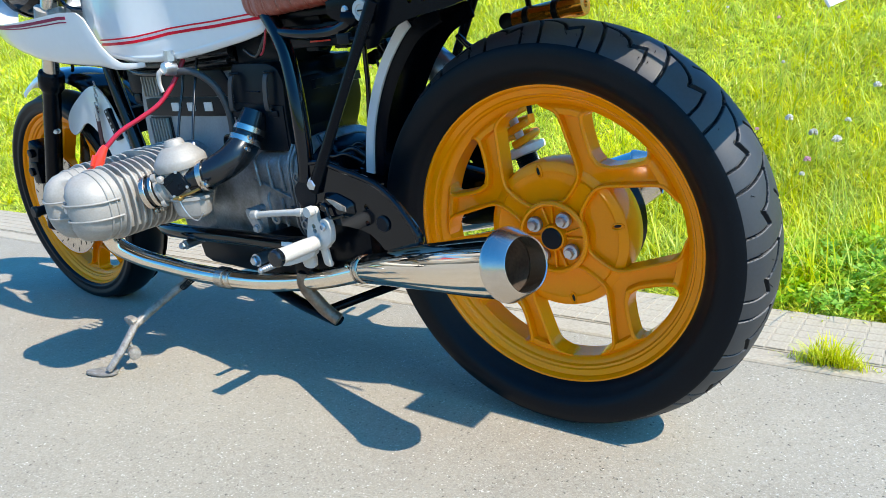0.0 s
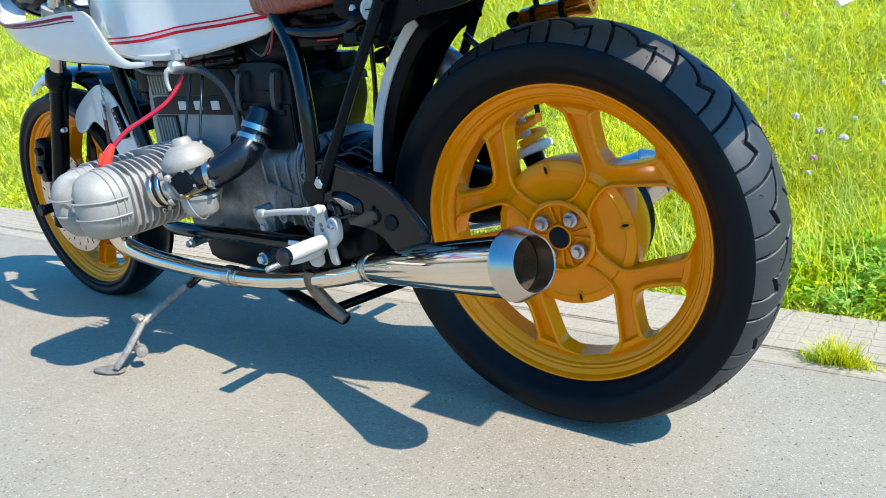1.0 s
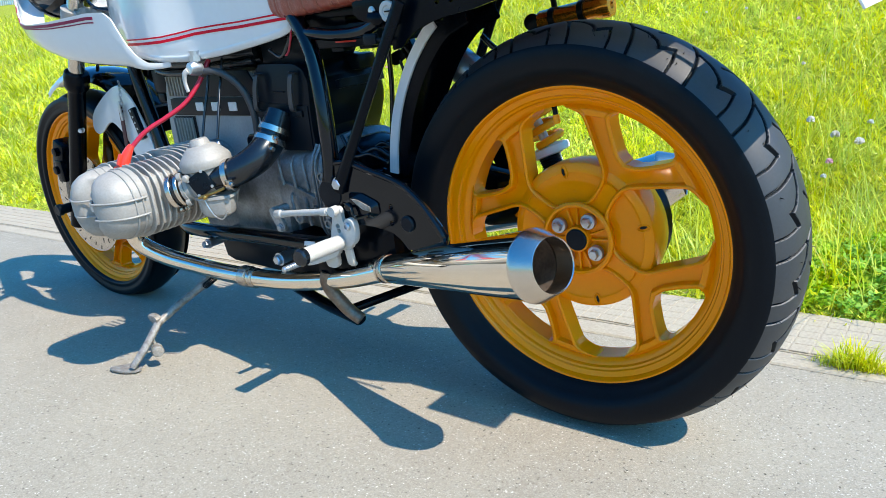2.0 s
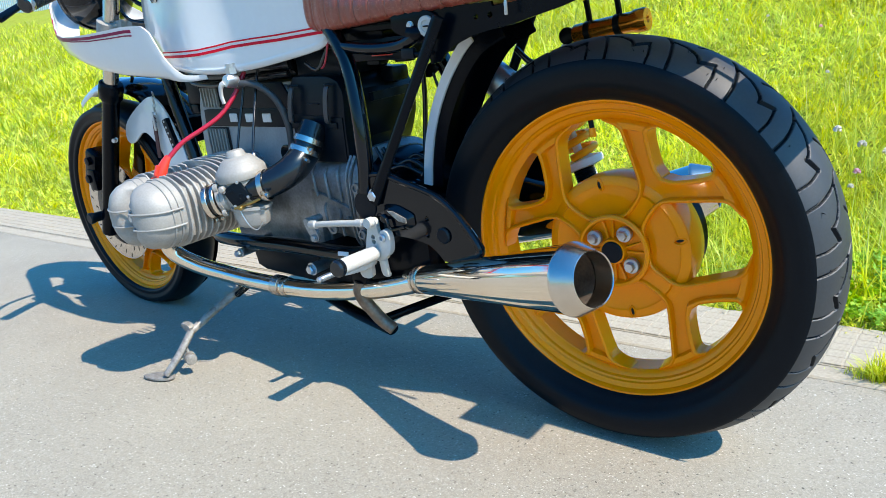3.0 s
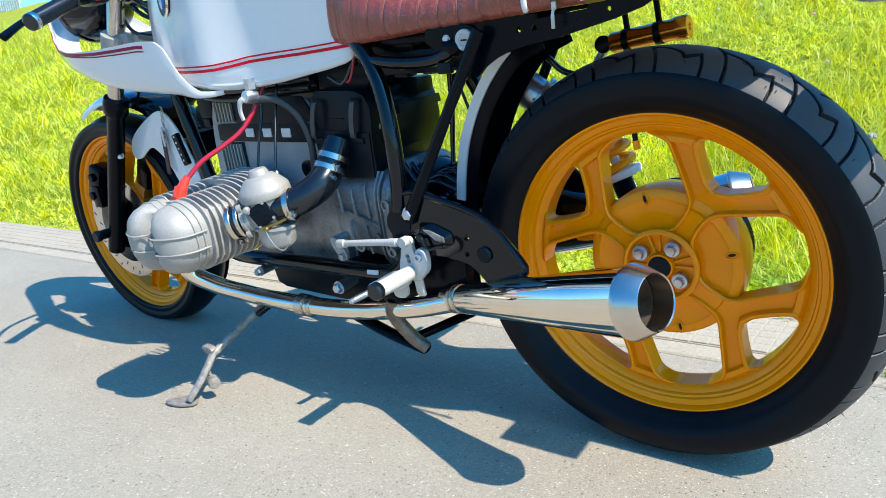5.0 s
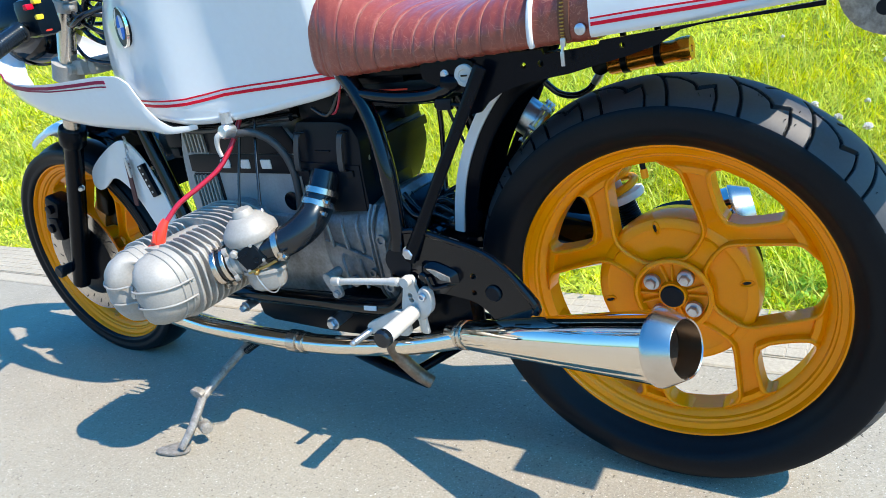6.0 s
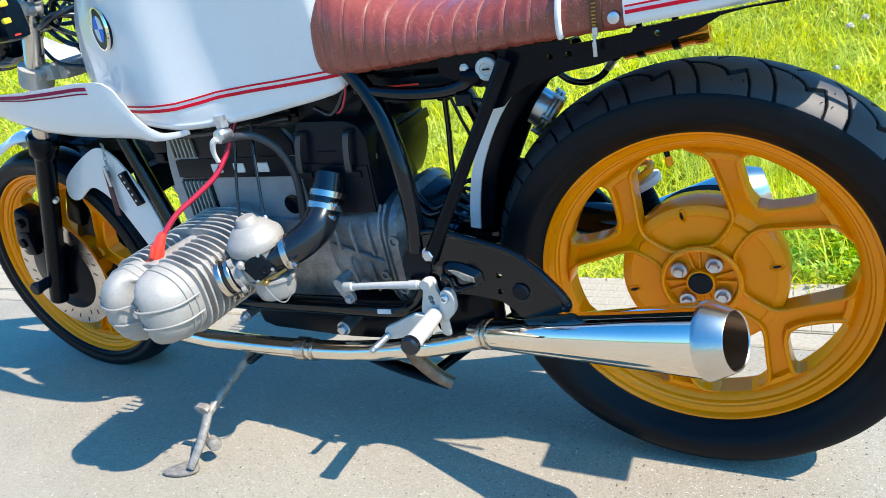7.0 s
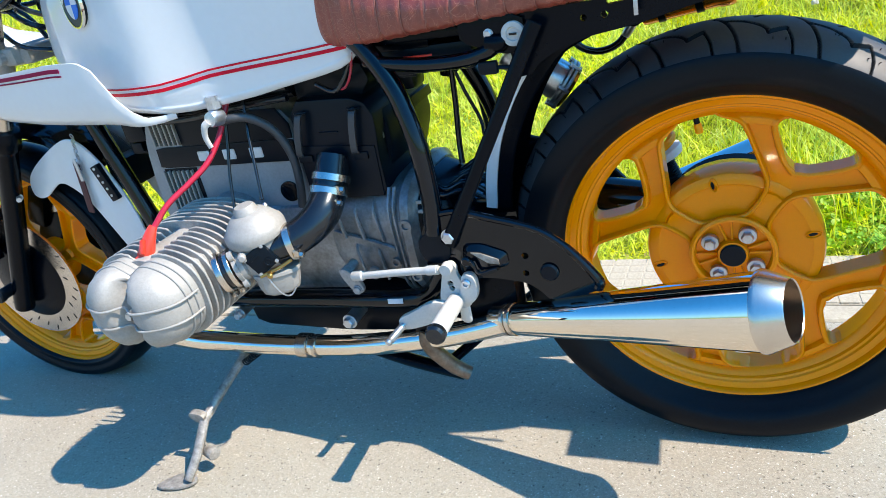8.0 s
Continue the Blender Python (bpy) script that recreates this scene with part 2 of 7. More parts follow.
def leaf_material(name, base, tip, yellow):
    """Thin leaves: light passes through, and every leaf differs a little."""
    m = bpy.data.materials.new(name)
    m.use_nodes = True
    n, l = m.node_tree.nodes, m.node_tree.links
    n.remove(n["Principled BSDF"])
    geo = n.new("ShaderNodeNewGeometry")
    ramp = n.new("ShaderNodeValToRGB")
    ramp.color_ramp.elements[0].color, ramp.color_ramp.elements[1].color = rgb(base), rgb(tip)
    e = ramp.color_ramp.elements.new(0.93)
    e.color = rgb(tip)
    ramp.color_ramp.elements[2].color = rgb(yellow)
    l.new(geo.outputs["Random Per Island"], ramp.inputs["Fac"])
    co = n.new("ShaderNodeTexCoord")
    no = n.new("ShaderNodeTexNoise")
    no.inputs["Scale"].default_value = 1.3
    no.inputs["Detail"].default_value = 4
    l.new(co.outputs["Object"], no.inputs["Vector"])
    hv = n.new("ShaderNodeHueSaturation")
    mr = n.new("ShaderNodeMapRange")
    mr.inputs["From Min"].default_value, mr.inputs["From Max"].default_value = 0.3, 0.7
    mr.inputs["To Min"].default_value, mr.inputs["To Max"].default_value = 0.74, 1.20
    l.new(no.outputs["Fac"], mr.inputs["Value"])
    l.new(mr.outputs["Result"], hv.inputs["Value"])
    l.new(ramp.outputs["Color"], hv.inputs["Color"])
    spot = n.new("ShaderNodeTexNoise")
    spot.inputs["Scale"].default_value = 7.0
    spot.inputs["Detail"].default_value = 3
    l.new(co.outputs["Object"], spot.inputs["Vector"])
    for socket, lo, hi in (("Hue", 0.485, 0.520), ("Saturation", 1.10, 0.86)):
        sh = n.new("ShaderNodeMapRange")
        sh.inputs["From Min"].default_value, sh.inputs["From Max"].default_value = 0.34, 0.66
        sh.inputs["To Min"].default_value, sh.inputs["To Max"].default_value = lo, hi
        l.new(spot.outputs["Fac"], sh.inputs["Value"])
        l.new(sh.outputs["Result"], hv.inputs[socket])
    d, t, g = n.new("ShaderNodeBsdfDiffuse"), n.new("ShaderNodeBsdfTranslucent"), n.new("ShaderNodeBsdfGlossy")
    g.inputs["Roughness"].default_value = 0.45
    for s in (d, t):
        l.new(hv.outputs["Color"], s.inputs["Color"])
    a, b = n.new("ShaderNodeMixShader"), n.new("ShaderNodeMixShader")
    a.inputs["Fac"].default_value = 0.45
    b.inputs["Fac"].default_value = 0.02
    l.new(d.outputs[0], a.inputs[1])
    l.new(t.outputs[0], a.inputs[2])
    l.new(a.outputs[0], b.inputs[1])
    l.new(g.outputs[0], b.inputs[2])
    l.new(b.outputs[0], n["Material Output"].inputs["Surface"])
    return m


BLADE = leaf_material("sunlit meadow grass", (0.43, 0.535, 0.018), (0.76, 0.76, 0.058), (0.84, 0.75, 0.27))
CLOVER = leaf_material("clover leaves", (0.22, 0.43, 0.014), (0.38, 0.58, 0.03), (0.55, 0.68, 0.06))
PETAL = leaf_material("white clover blossom", (0.80, 0.74, 0.70), (0.90, 0.88, 0.82), (0.80, 0.70, 0.45))
STRAW = leaf_material("dry straw", (0.30, 0.24, 0.10), (0.48, 0.40, 0.20), (0.56, 0.50, 0.24))
PINK = leaf_material("pink clover blossom", (0.72, 0.30, 0.46), (0.85, 0.55, 0.66), (0.80, 0.62, 0.66))


# ---- shaping helpers ----
def link_mesh(name, mesh, mat, parent=None, label="", sharp=35):
    if not len(mesh.materials):
        mesh.materials.append(mat)
    mesh.polygons.foreach_set("use_smooth", [True] * len(mesh.polygons))
    mesh.set_sharp_from_angle(angle=radians(sharp))
    ob = new(name, mesh)
    ob.parent = parent
    if label:
        ob["label"] = label
    return ob


def part(name, bm, mat, parent=None, label="", sharp=35):
    """Links a bmesh as one mesh object under a thing or a part."""
    bmesh.ops.recalc_face_normals(bm, faces=bm.faces)
    mesh = bpy.data.meshes.new(name)
    bm.to_mesh(mesh)
    bm.free()
    return link_mesh(name, mesh, mat, parent, label, sharp)


def aim(origin, direction, spin=0.0):
    """A frame at origin whose z axis runs along direction."""
    d = Vector(direction).normalized()
    return Matrix.Translation(origin) @ d.to_track_quat("Z", "Y").to_matrix().to_4x4() @ Matrix.Rotation(spin, 4, "Z")


def rings(bm, loops, closed=True, cap=(True, True)):
    """Skins a row of loops, each a list of points of one length."""
    vs = [[bm.verts.new(p) for p in lp] for lp in loops]
    n = len(vs[0])
    for a, b in zip(vs, vs[1:]):
        for i in range(n if closed else n - 1):
            j = (i + 1) % n
            bm.faces.new((a[i], a[j], b[j], b[i]))
    if cap[0]:
        bm.faces.new(list(reversed(vs[0])))
    if cap[1]:
        bm.faces.new(vs[-1])
    return vs


def lathe(bm, profile, frame_m, seg=32, cap=(True, True)):
    """Turns a profile of (radius, height) about the frame's z axis."""
    loops = []
    for r, h in profile:
        r = max(r, 1e-5)
        loops.append([frame_m @ Vector((r * math.cos(2 * math.pi * k / seg), r * math.sin(2 * math.pi * k / seg), h)) for k in range(seg)])
    rings(bm, loops, True, cap)
    return bm


def smooth_path(pts, n=8):
    """A soft curve through the points."""
    P = [Vector(p) for p in pts]
    if len(P) < 3:
        return P
    P = [P[0] * 2 - P[1]] + P + [P[-1] * 2 - P[-2]]
    out = []
    for i in range(1, len(P) - 2):
        a, b, c, d = P[i - 1:i + 3]
        for k in range(n):
            t = k / n
            out.append(0.5 * (2 * b + (c - a) * t + (2 * a - 5 * b + 4 * c - d) * t * t + (3 * b - a - 3 * c + d) * t ** 3))
    out.append(P[-2])
    return out


def tube(bm, pts, r, seg=14, n=8, flat=1.0, cap=True):
    """A bent pipe; r is one radius or one for each point; flat squeezes it sideways."""
    path = smooth_path(pts, n)
    rs = r if isinstance(r, (list, tuple)) else [r] * len(pts)
    per = (len(path) - 1) / max(1, len(rs) - 1)
    up = None
    loops = []
    for i, p in enumerate(path):
        d = (path[min(i + 1, len(path) - 1)] - path[max(i - 1, 0)]).normalized()
        if up is None:
            up = d.cross(Vector((0, 1, 0)))
            if up.length < 0.2:
                up = d.cross(Vector((1, 0, 0)))
        up = (up - d * up.dot(d)).normalized()
        side = d.cross(up)
        f = i / per
        k = min(int(f), len(rs) - 2) if len(rs) > 1 else 0
        rad = rs[k] + (rs[k + 1] - rs[k]) * (f - k) if len(rs) > 1 else rs[0]
        loops.append([p + up * (rad * math.cos(2 * math.pi * j / seg)) + side * (flat * rad * math.sin(2 * math.pi * j / seg)) for j in range(seg)])
    rings(bm, loops, True, (cap, cap))
    return bm


def bevel_all(bm, geom_edges, width, seg=2):
    bmesh.ops.bevel(bm, geom=geom_edges, offset=width, segments=seg, affect="EDGES", profile=0.6)


def prism(bm, poly, y0, y1, bevel=0.0, m=None, seg=2):
    """A plate cut to an outline in (x, z), from y0 to y1."""
    tmp = bmesh.new()
    a = [tmp.verts.new((x, y0, z)) for x, z in poly]
    f = tmp.faces.new(a)
    ext = bmesh.ops.extrude_face_region(tmp, geom=[f])
    bmesh.ops.translate(tmp, verts=[v for v in ext["geom"] if isinstance(v, bmesh.types.BMVert)], vec=(0, y1 - y0, 0))
    bmesh.ops.recalc_face_normals(tmp, faces=tmp.faces)
    if bevel:
        bevel_all(tmp, [e for e in tmp.edges if abs(e.verts[0].co.y - e.verts[1].co.y) < 1e-6], bevel, seg)
    merge(bm, tmp, m)
    return bm


def drilled(bm, poly, holes, y0, y1):
    """A plate in (x, z) with round holes (x, z, r) right through it."""
    tmp = bmesh.new()
    edges = []
    for loop in [poly] + [[(x + r * math.cos(t), z + r * math.sin(t)) for t in np.linspace(0, 2 * math.pi, 19)[:-1]] for x, z, r in holes]:
        vs = [tmp.verts.new((x, y0, z)) for x, z in loop]
        edges += [tmp.edges.new((a, b)) for a, b in zip(vs, vs[1:] + vs[:1])]
    bmesh.ops.triangle_fill(tmp, use_beauty=True, use_dissolve=False, edges=edges)
    ext = bmesh.ops.extrude_face_region(tmp, geom=tmp.faces[:])
    bmesh.ops.translate(tmp, verts=[v for v in ext["geom"] if isinstance(v, bmesh.types.BMVert)], vec=(0, y1 - y0, 0))
    bmesh.ops.recalc_face_normals(tmp, faces=tmp.faces)
    merge(bm, tmp)
    return bm


def merge(bm, tmp, m=None):
    mesh = bpy.data.meshes.new("tmp")
    if m is not None:
        bmesh.ops.transform(tmp, matrix=m, verts=tmp.verts)
    tmp.to_mesh(mesh)
    tmp.free()
    bm.from_mesh(mesh)
    bpy.data.meshes.remove(mesh)


def block(bm, centre, size, bevel=0.003, m=None, seg=2):
    tmp = bmesh.new()
    bmesh.ops.create_cube(tmp, size=1.0)
    bmesh.ops.scale(tmp, vec=size, verts=tmp.verts)
    if bevel:
        bevel_all(tmp, tmp.edges[:], bevel, seg)
    bmesh.ops.translate(tmp, vec=centre, verts=tmp.verts)
    merge(bm, tmp, m)
    return bm


def rounded(poly, times=2, q=0.25):
    """Rounds an outline's corners."""
    for _ in range(times):
        out = []
        for i, a in enumerate(poly):
            b = poly[(i + 1) % len(poly)]
            out.append((a[0] + (b[0] - a[0]) * q, a[1] + (b[1] - a[1]) * q))
            out.append((a[0] + (b[0] - a[0]) * (1 - q), a[1] + (b[1] - a[1]) * (1 - q)))
        poly = out
    return poly


def hexbolt(bm, at, direction, r=0.009, h=0.007, washer=1.45):
    m = aim(at, direction)
    lathe(bm, [(r * washer, 0), (r * washer, 0.0018), (r * 1.05, 0.002)], m, 20)
    lathe(bm, [(r, 0.001), (r, h * 0.8), (r * 0.82, h)], m, 6)
    return bm


def lerp_table(table, x):
    xs = [t[0] for t in table]
    return [float(np.interp(x, xs, [t[k] for t in table])) for k in range(1, len(table[0]))]


# ---- the ground ----
SLOPE = 0.055


def bank(x, y):
    """Height of the meadow: level beside the paving, then a bank up to a crest."""
    k = y - SLOPE * x
    rise = np.clip(k - 0.95, 0, 12.4)
    z = 0.275 * (np.sqrt(rise ** 2 + 0.09) - 0.3) * (rise > 0)
    return z + 0.03 * np.sin(1.7 * x + 0.6 * y) * np.clip(rise, 0, 1)


def grid_sheet(name, xs, ys, height, mat, label, category):
    X, Y = np.meshgrid(xs, ys)
    Z = height(X, Y)
    v = np.stack([X, Y, Z], -1).reshape(-1, 3)
    w = len(xs)
    f = [(j * w + i, j * w + i + 1, (j + 1) * w + i + 1, (j + 1) * w + i) for j in range(len(ys) - 1) for i in range(w - 1)]
    mesh = bpy.data.meshes.new(name)
    mesh.from_pydata(v.tolist(), [], f)
    ob = link_mesh(name, mesh, mat, sharp=60)
    return tagged(ob, label, category, kind="structure")


def ground_height(X, Y):
    k = Y - SLOPE * X
    return np.where(k > 0.62, bank(X, Y) - 0.012, -0.05)


gx = np.concatenate([[-900, -300, -100], np.linspace(-62, 10, 120), [20, 60, 200, 900]])
gy = np.concatenate([[-900, -200, -60, -20, -8, -3, 0.0, 0.3], np.linspace(0.55, 16, 80), [20, 30, 80, 250, 900]])
grid_sheet("ground", gx, gy, ground_height, SOIL, "grassy meadow soil sloping up beside the road", "ground")


def strip(name, k0, k1, z, x0, x1, mat, label, category, drop=0.06, bevel=0.004):
    """A long slab beside the road, from k0 to k1 across it."""
    bm = bmesh.new()
    a = Vector((x0, SLOPE * x0, 0))
    b = Vector((x1, SLOPE * x1, 0))
    loops = []
    for p in (a, b):
        loops.append([p + Vector((0, k, h)) for k, h in ((k0, -drop), (k0, z - bevel), (k0 + bevel, z), (k1 - bevel, z), (k1, z - bevel), (k1, -drop))])
    rings(bm, loops)
    return tagged(part(name, bm, mat, None, "", 20), label, category, kind="structure")


road_bm = bmesh.new()
rings(road_bm, [[Vector((x, -14 + SLOPE * x, z)) for z in (-0.04, 0.0)] + [Vector((x, 0.383 + SLOPE * x, z)) for z in (0.0, -0.04)] for x in (-60, 40)])
tagged(part("road", road_bm, ASPHALT, None, "", 20), "pale worn asphalt road with fine gravel grain", "road", kind="structure")
strip("kerb", 0.385, 0.452, 0.004, -40, 20, CONCRETE, "pale flush concrete kerb strip along the asphalt", "kerb")
pavement = strip("pavement", 0.454, 0.70, 0.0072, -40, 20, CONCRETE, "strip of small square concrete setts beside the kerb", "pavement", 0.05)


# ---- the motorcycle, built upright and leaning on its stand ----
bike = new("motorcycle")
bike.matrix_world = pose(0, 0.0495, 0, 5.5)
tagged(bike, "white cafe racer motorcycle with gold wheels on its side stand", "motorcycle")

HUB = Vector((0.0, 0.0, 0.325))
FRONT = Vector((-1.457, 0.0, 0.2845))
ACROSS = (0, -1, 0)   # towards the left side of the motorcycle


def pipe(name, pts, r, mat=BLACK, label="black frame tube", flat=1.0, parent=None, n=8):
    bm = bmesh.new()
    tube(bm, pts, r, 14, n, flat)
    return part(name, bm, mat, parent or bike, label)


def gap_to(line, P):
    """Distance of every point of P (n, 2) from an open line of points."""
    best = np.full(len(P), 1.0)
    for (a, b), (c, d) in zip(line, line[1:]):
        px, py, dx, dy = P[:, 0] - a, P[:, 1] - b, c - a, d - b
        k = np.clip((px * dx + py * dy) / (dx * dx + dy * dy), 0, 1)
        best = np.minimum(best, np.hypot(px - k * dx, py - k * dy))
    return best


def ease(x, a, b):
    k = np.clip((x - a) / (b - a), 0, 1)
    return k * k * (3 - 2 * k)


def spoke_mesh(front=-0.0275, back=0.006):
    """One forked wheel spoke along +x: beaded edges, a sunken V in the arms and a shallow panel on the stem."""
    outer = [(0.040, 0.036), (0.052, 0.0265), (0.063, 0.0190), (0.078, 0.0168), (0.095, 0.0172), (0.108, 0.0200), (0.119, 0.0285), (0.132, 0.0445), (0.150, 0.0675),
             (0.1615, 0.0825), (0.1680, 0.0925), (0.1695, 0.1010), (0.1680, 0.1120), (0.1640, 0.1310), (0.1720, 0.1390)]
    inner = [(0.030, 0.0), (0.044, 0.0), (0.062, 0.0), (0.080, 0.0), (0.098, 0.0), (0.114, 0.0), (0.130, 0.0), (0.1455, 0.0), (0.152, 0.0150),
             (0.166, 0.0320), (0.1800, 0.0465), (0.1895, 0.0540), (0.1975, 0.0535), (0.2045, 0.0460), (0.2160, 0.0440)]
    smooth = lambda pts: np.array([tuple(p)[:2] for p in smooth_path([(u, v, 0) for u, v in pts], 7)])
    O, I = smooth(outer), smooth(inner)
    I[:, 1] = np.maximum(I[:, 1], 0.0)
    n, m = len(O), 44
    w = np.linspace(0, 1, m)
    w = w + 0.06 * np.sin(2 * math.pi * w) * -1
    G = O[:, None, :] * (1 - w)[None, :, None] + I[:, None, :] * w[None, :, None]
    P = G.reshape(-1, 2)
    window = [(0.2160, -0.0440), (0.2045, -0.0460), (0.1975, -0.0535), (0.1895, -0.0540), (0.1800, -0.0465), (0.166, -0.0320), (0.152, -0.0150), (0.1455, 0.0)]
    window = window + [(u, -v) for u, v in reversed(window[:-1])]
    d_out, d_in = gap_to([tuple(p) for p in O], P), gap_to(window, P)
    r = np.hypot(P[:, 0], P[:, 1])
    bead = lambda d, wide: 0.0024 * (1 - np.sin(math.pi * np.clip(d / wide, 0, 1)))
    depth = np.minimum(bead(d_out, 0.0066), bead(d_in, 0.0084))
    pocket = ease(d_out, 0.0054, 0.0068) * ease(d_in, 0.0072, 0.0088) * (1 - ease(r, 0.1930, 0.1950))
    step = ease(P[:, 0] + 0.25 * P[:, 1], 0.1035, 0.1060)
    depth += pocket * (0.0035 + 0.0060 * step) + 0.009 * ease(r, 0.2020, 0.2140)
    y = front + depth
    verts = [(p[0], yy, p[1]) for p, yy in zip(P, y)]
    faces = [(i * m + j, (i + 1) * m + j, (i + 1) * m + j + 1, i * m + j + 1) for i in range(n - 1) for j in range(m - 1)]
    k0 = len(verts)
    verts += [(p[0] - 0.002, back, p[1] - 0.002) for p in O]
    faces += [(i * m, k0 + i, k0 + i + 1, (i + 1) * m) for i in range(n - 1)]
    k1 = len(verts)
    first = 7 * 7
    verts += [(p[0], back, p[1]) for p in I]
    faces += [((i + 1) * m + m - 1, k1 + i + 1, k1 + i, i * m + m - 1) for i in range(first, n - 1)]
    faces += [(k0 + i, k1 + i, k1 + i + 1, k0 + i + 1) for i in range(n - 1)]
    half = len(verts)
    verts += [(u, yy, -v) for u, yy, v in verts]
    faces += [tuple(half + q for q in reversed(f)) for f in faces]
    bm = bmesh.new()
    made = [bm.verts.new(v) for v in verts]
    for f in faces:
        bm.faces.new([made[q] for q in f])
    bmesh.ops.remove_doubles(bm, verts=bm.verts, dist=2e-5)
    bmesh.ops.dissolve_degenerate(bm, edges=bm.edges, dist=1e-6)
    bmesh.ops.recalc_face_normals(bm, faces=bm.faces)
    return bm


def add_spokes(wheel, centre, turn):
    first = part("spoke", spoke_mesh(), GOLD, wheel, "", 40)
    for k in range(4):
        s = first if k == 0 else bpy.data.objects.new("spoke", first.data)
        if k:
            bpy.context.scene.collection.objects.link(s)
            s.parent = wheel
        s.matrix_local = Matrix.Translation(centre) @ Matrix.Rotation(-radians(turn + 90 * k), 4, "Y")


def wheel_hub(centre):
    """Hub ring with a sunken face."""
    bm = bmesh.new()
    lathe(bm, [(0.0, -0.03), (0.052, -0.03), (0.0585, 0.026), (0.0605, 0.029), (0.0600, 0.0325), (0.0565, 0.0345), (0.053, 0.0335), (0.0515, 0.030), (0.0505, 0.022), (0.022, 0.022), (0.0205, 0.034), (0.0, 0.034)], aim(centre, ACROSS), 64)
    return bm


def add_hub(wheel, centre, turn):
    part("hub", wheel_hub(centre), GOLD, wheel, "", 40)
    for k in range(8):
        a = radians(turn + 45 + 90 * (k // 2) + (10 if k % 2 else -10))
        bm = bmesh.new()
        block(bm, (0.0365, -0.0250, 0), (0.029, 0.007, 0.0035), 0.001, Matrix.Translation(centre) @ Matrix.Rotation(-a, 4, "Y"), 1)
        part("hub_rib", bm, GOLD, wheel)


def wheel_rim(centre, width):
    bm = bmesh.new()
    m = aim(centre, ACROSS)
    w = width
    half = [(0.2425, w), (0.2415, w + 0.0025), (0.2385, w + 0.0025), (0.2365, w), (0.2345, w - 0.006), (0.2265, w - 0.009), (0.2245, w - 0.012),
            (0.2215, w - 0.0135), (0.2195, w - 0.018), (0.2125, w - 0.022), (0.2085, w - 0.027)]
    prof = [(r, h) for r, h in half] + [(r, -h) for r, h in reversed(half)] + [(0.232, -w + 0.012), (0.228, 0.0), (0.232, w - 0.012)]
    prof.append(prof[0])
    lathe(bm, prof, m, 128, (False, False))
    bmesh.ops.remove_doubles(bm, verts=bm.verts, dist=1e-5)
    return bm


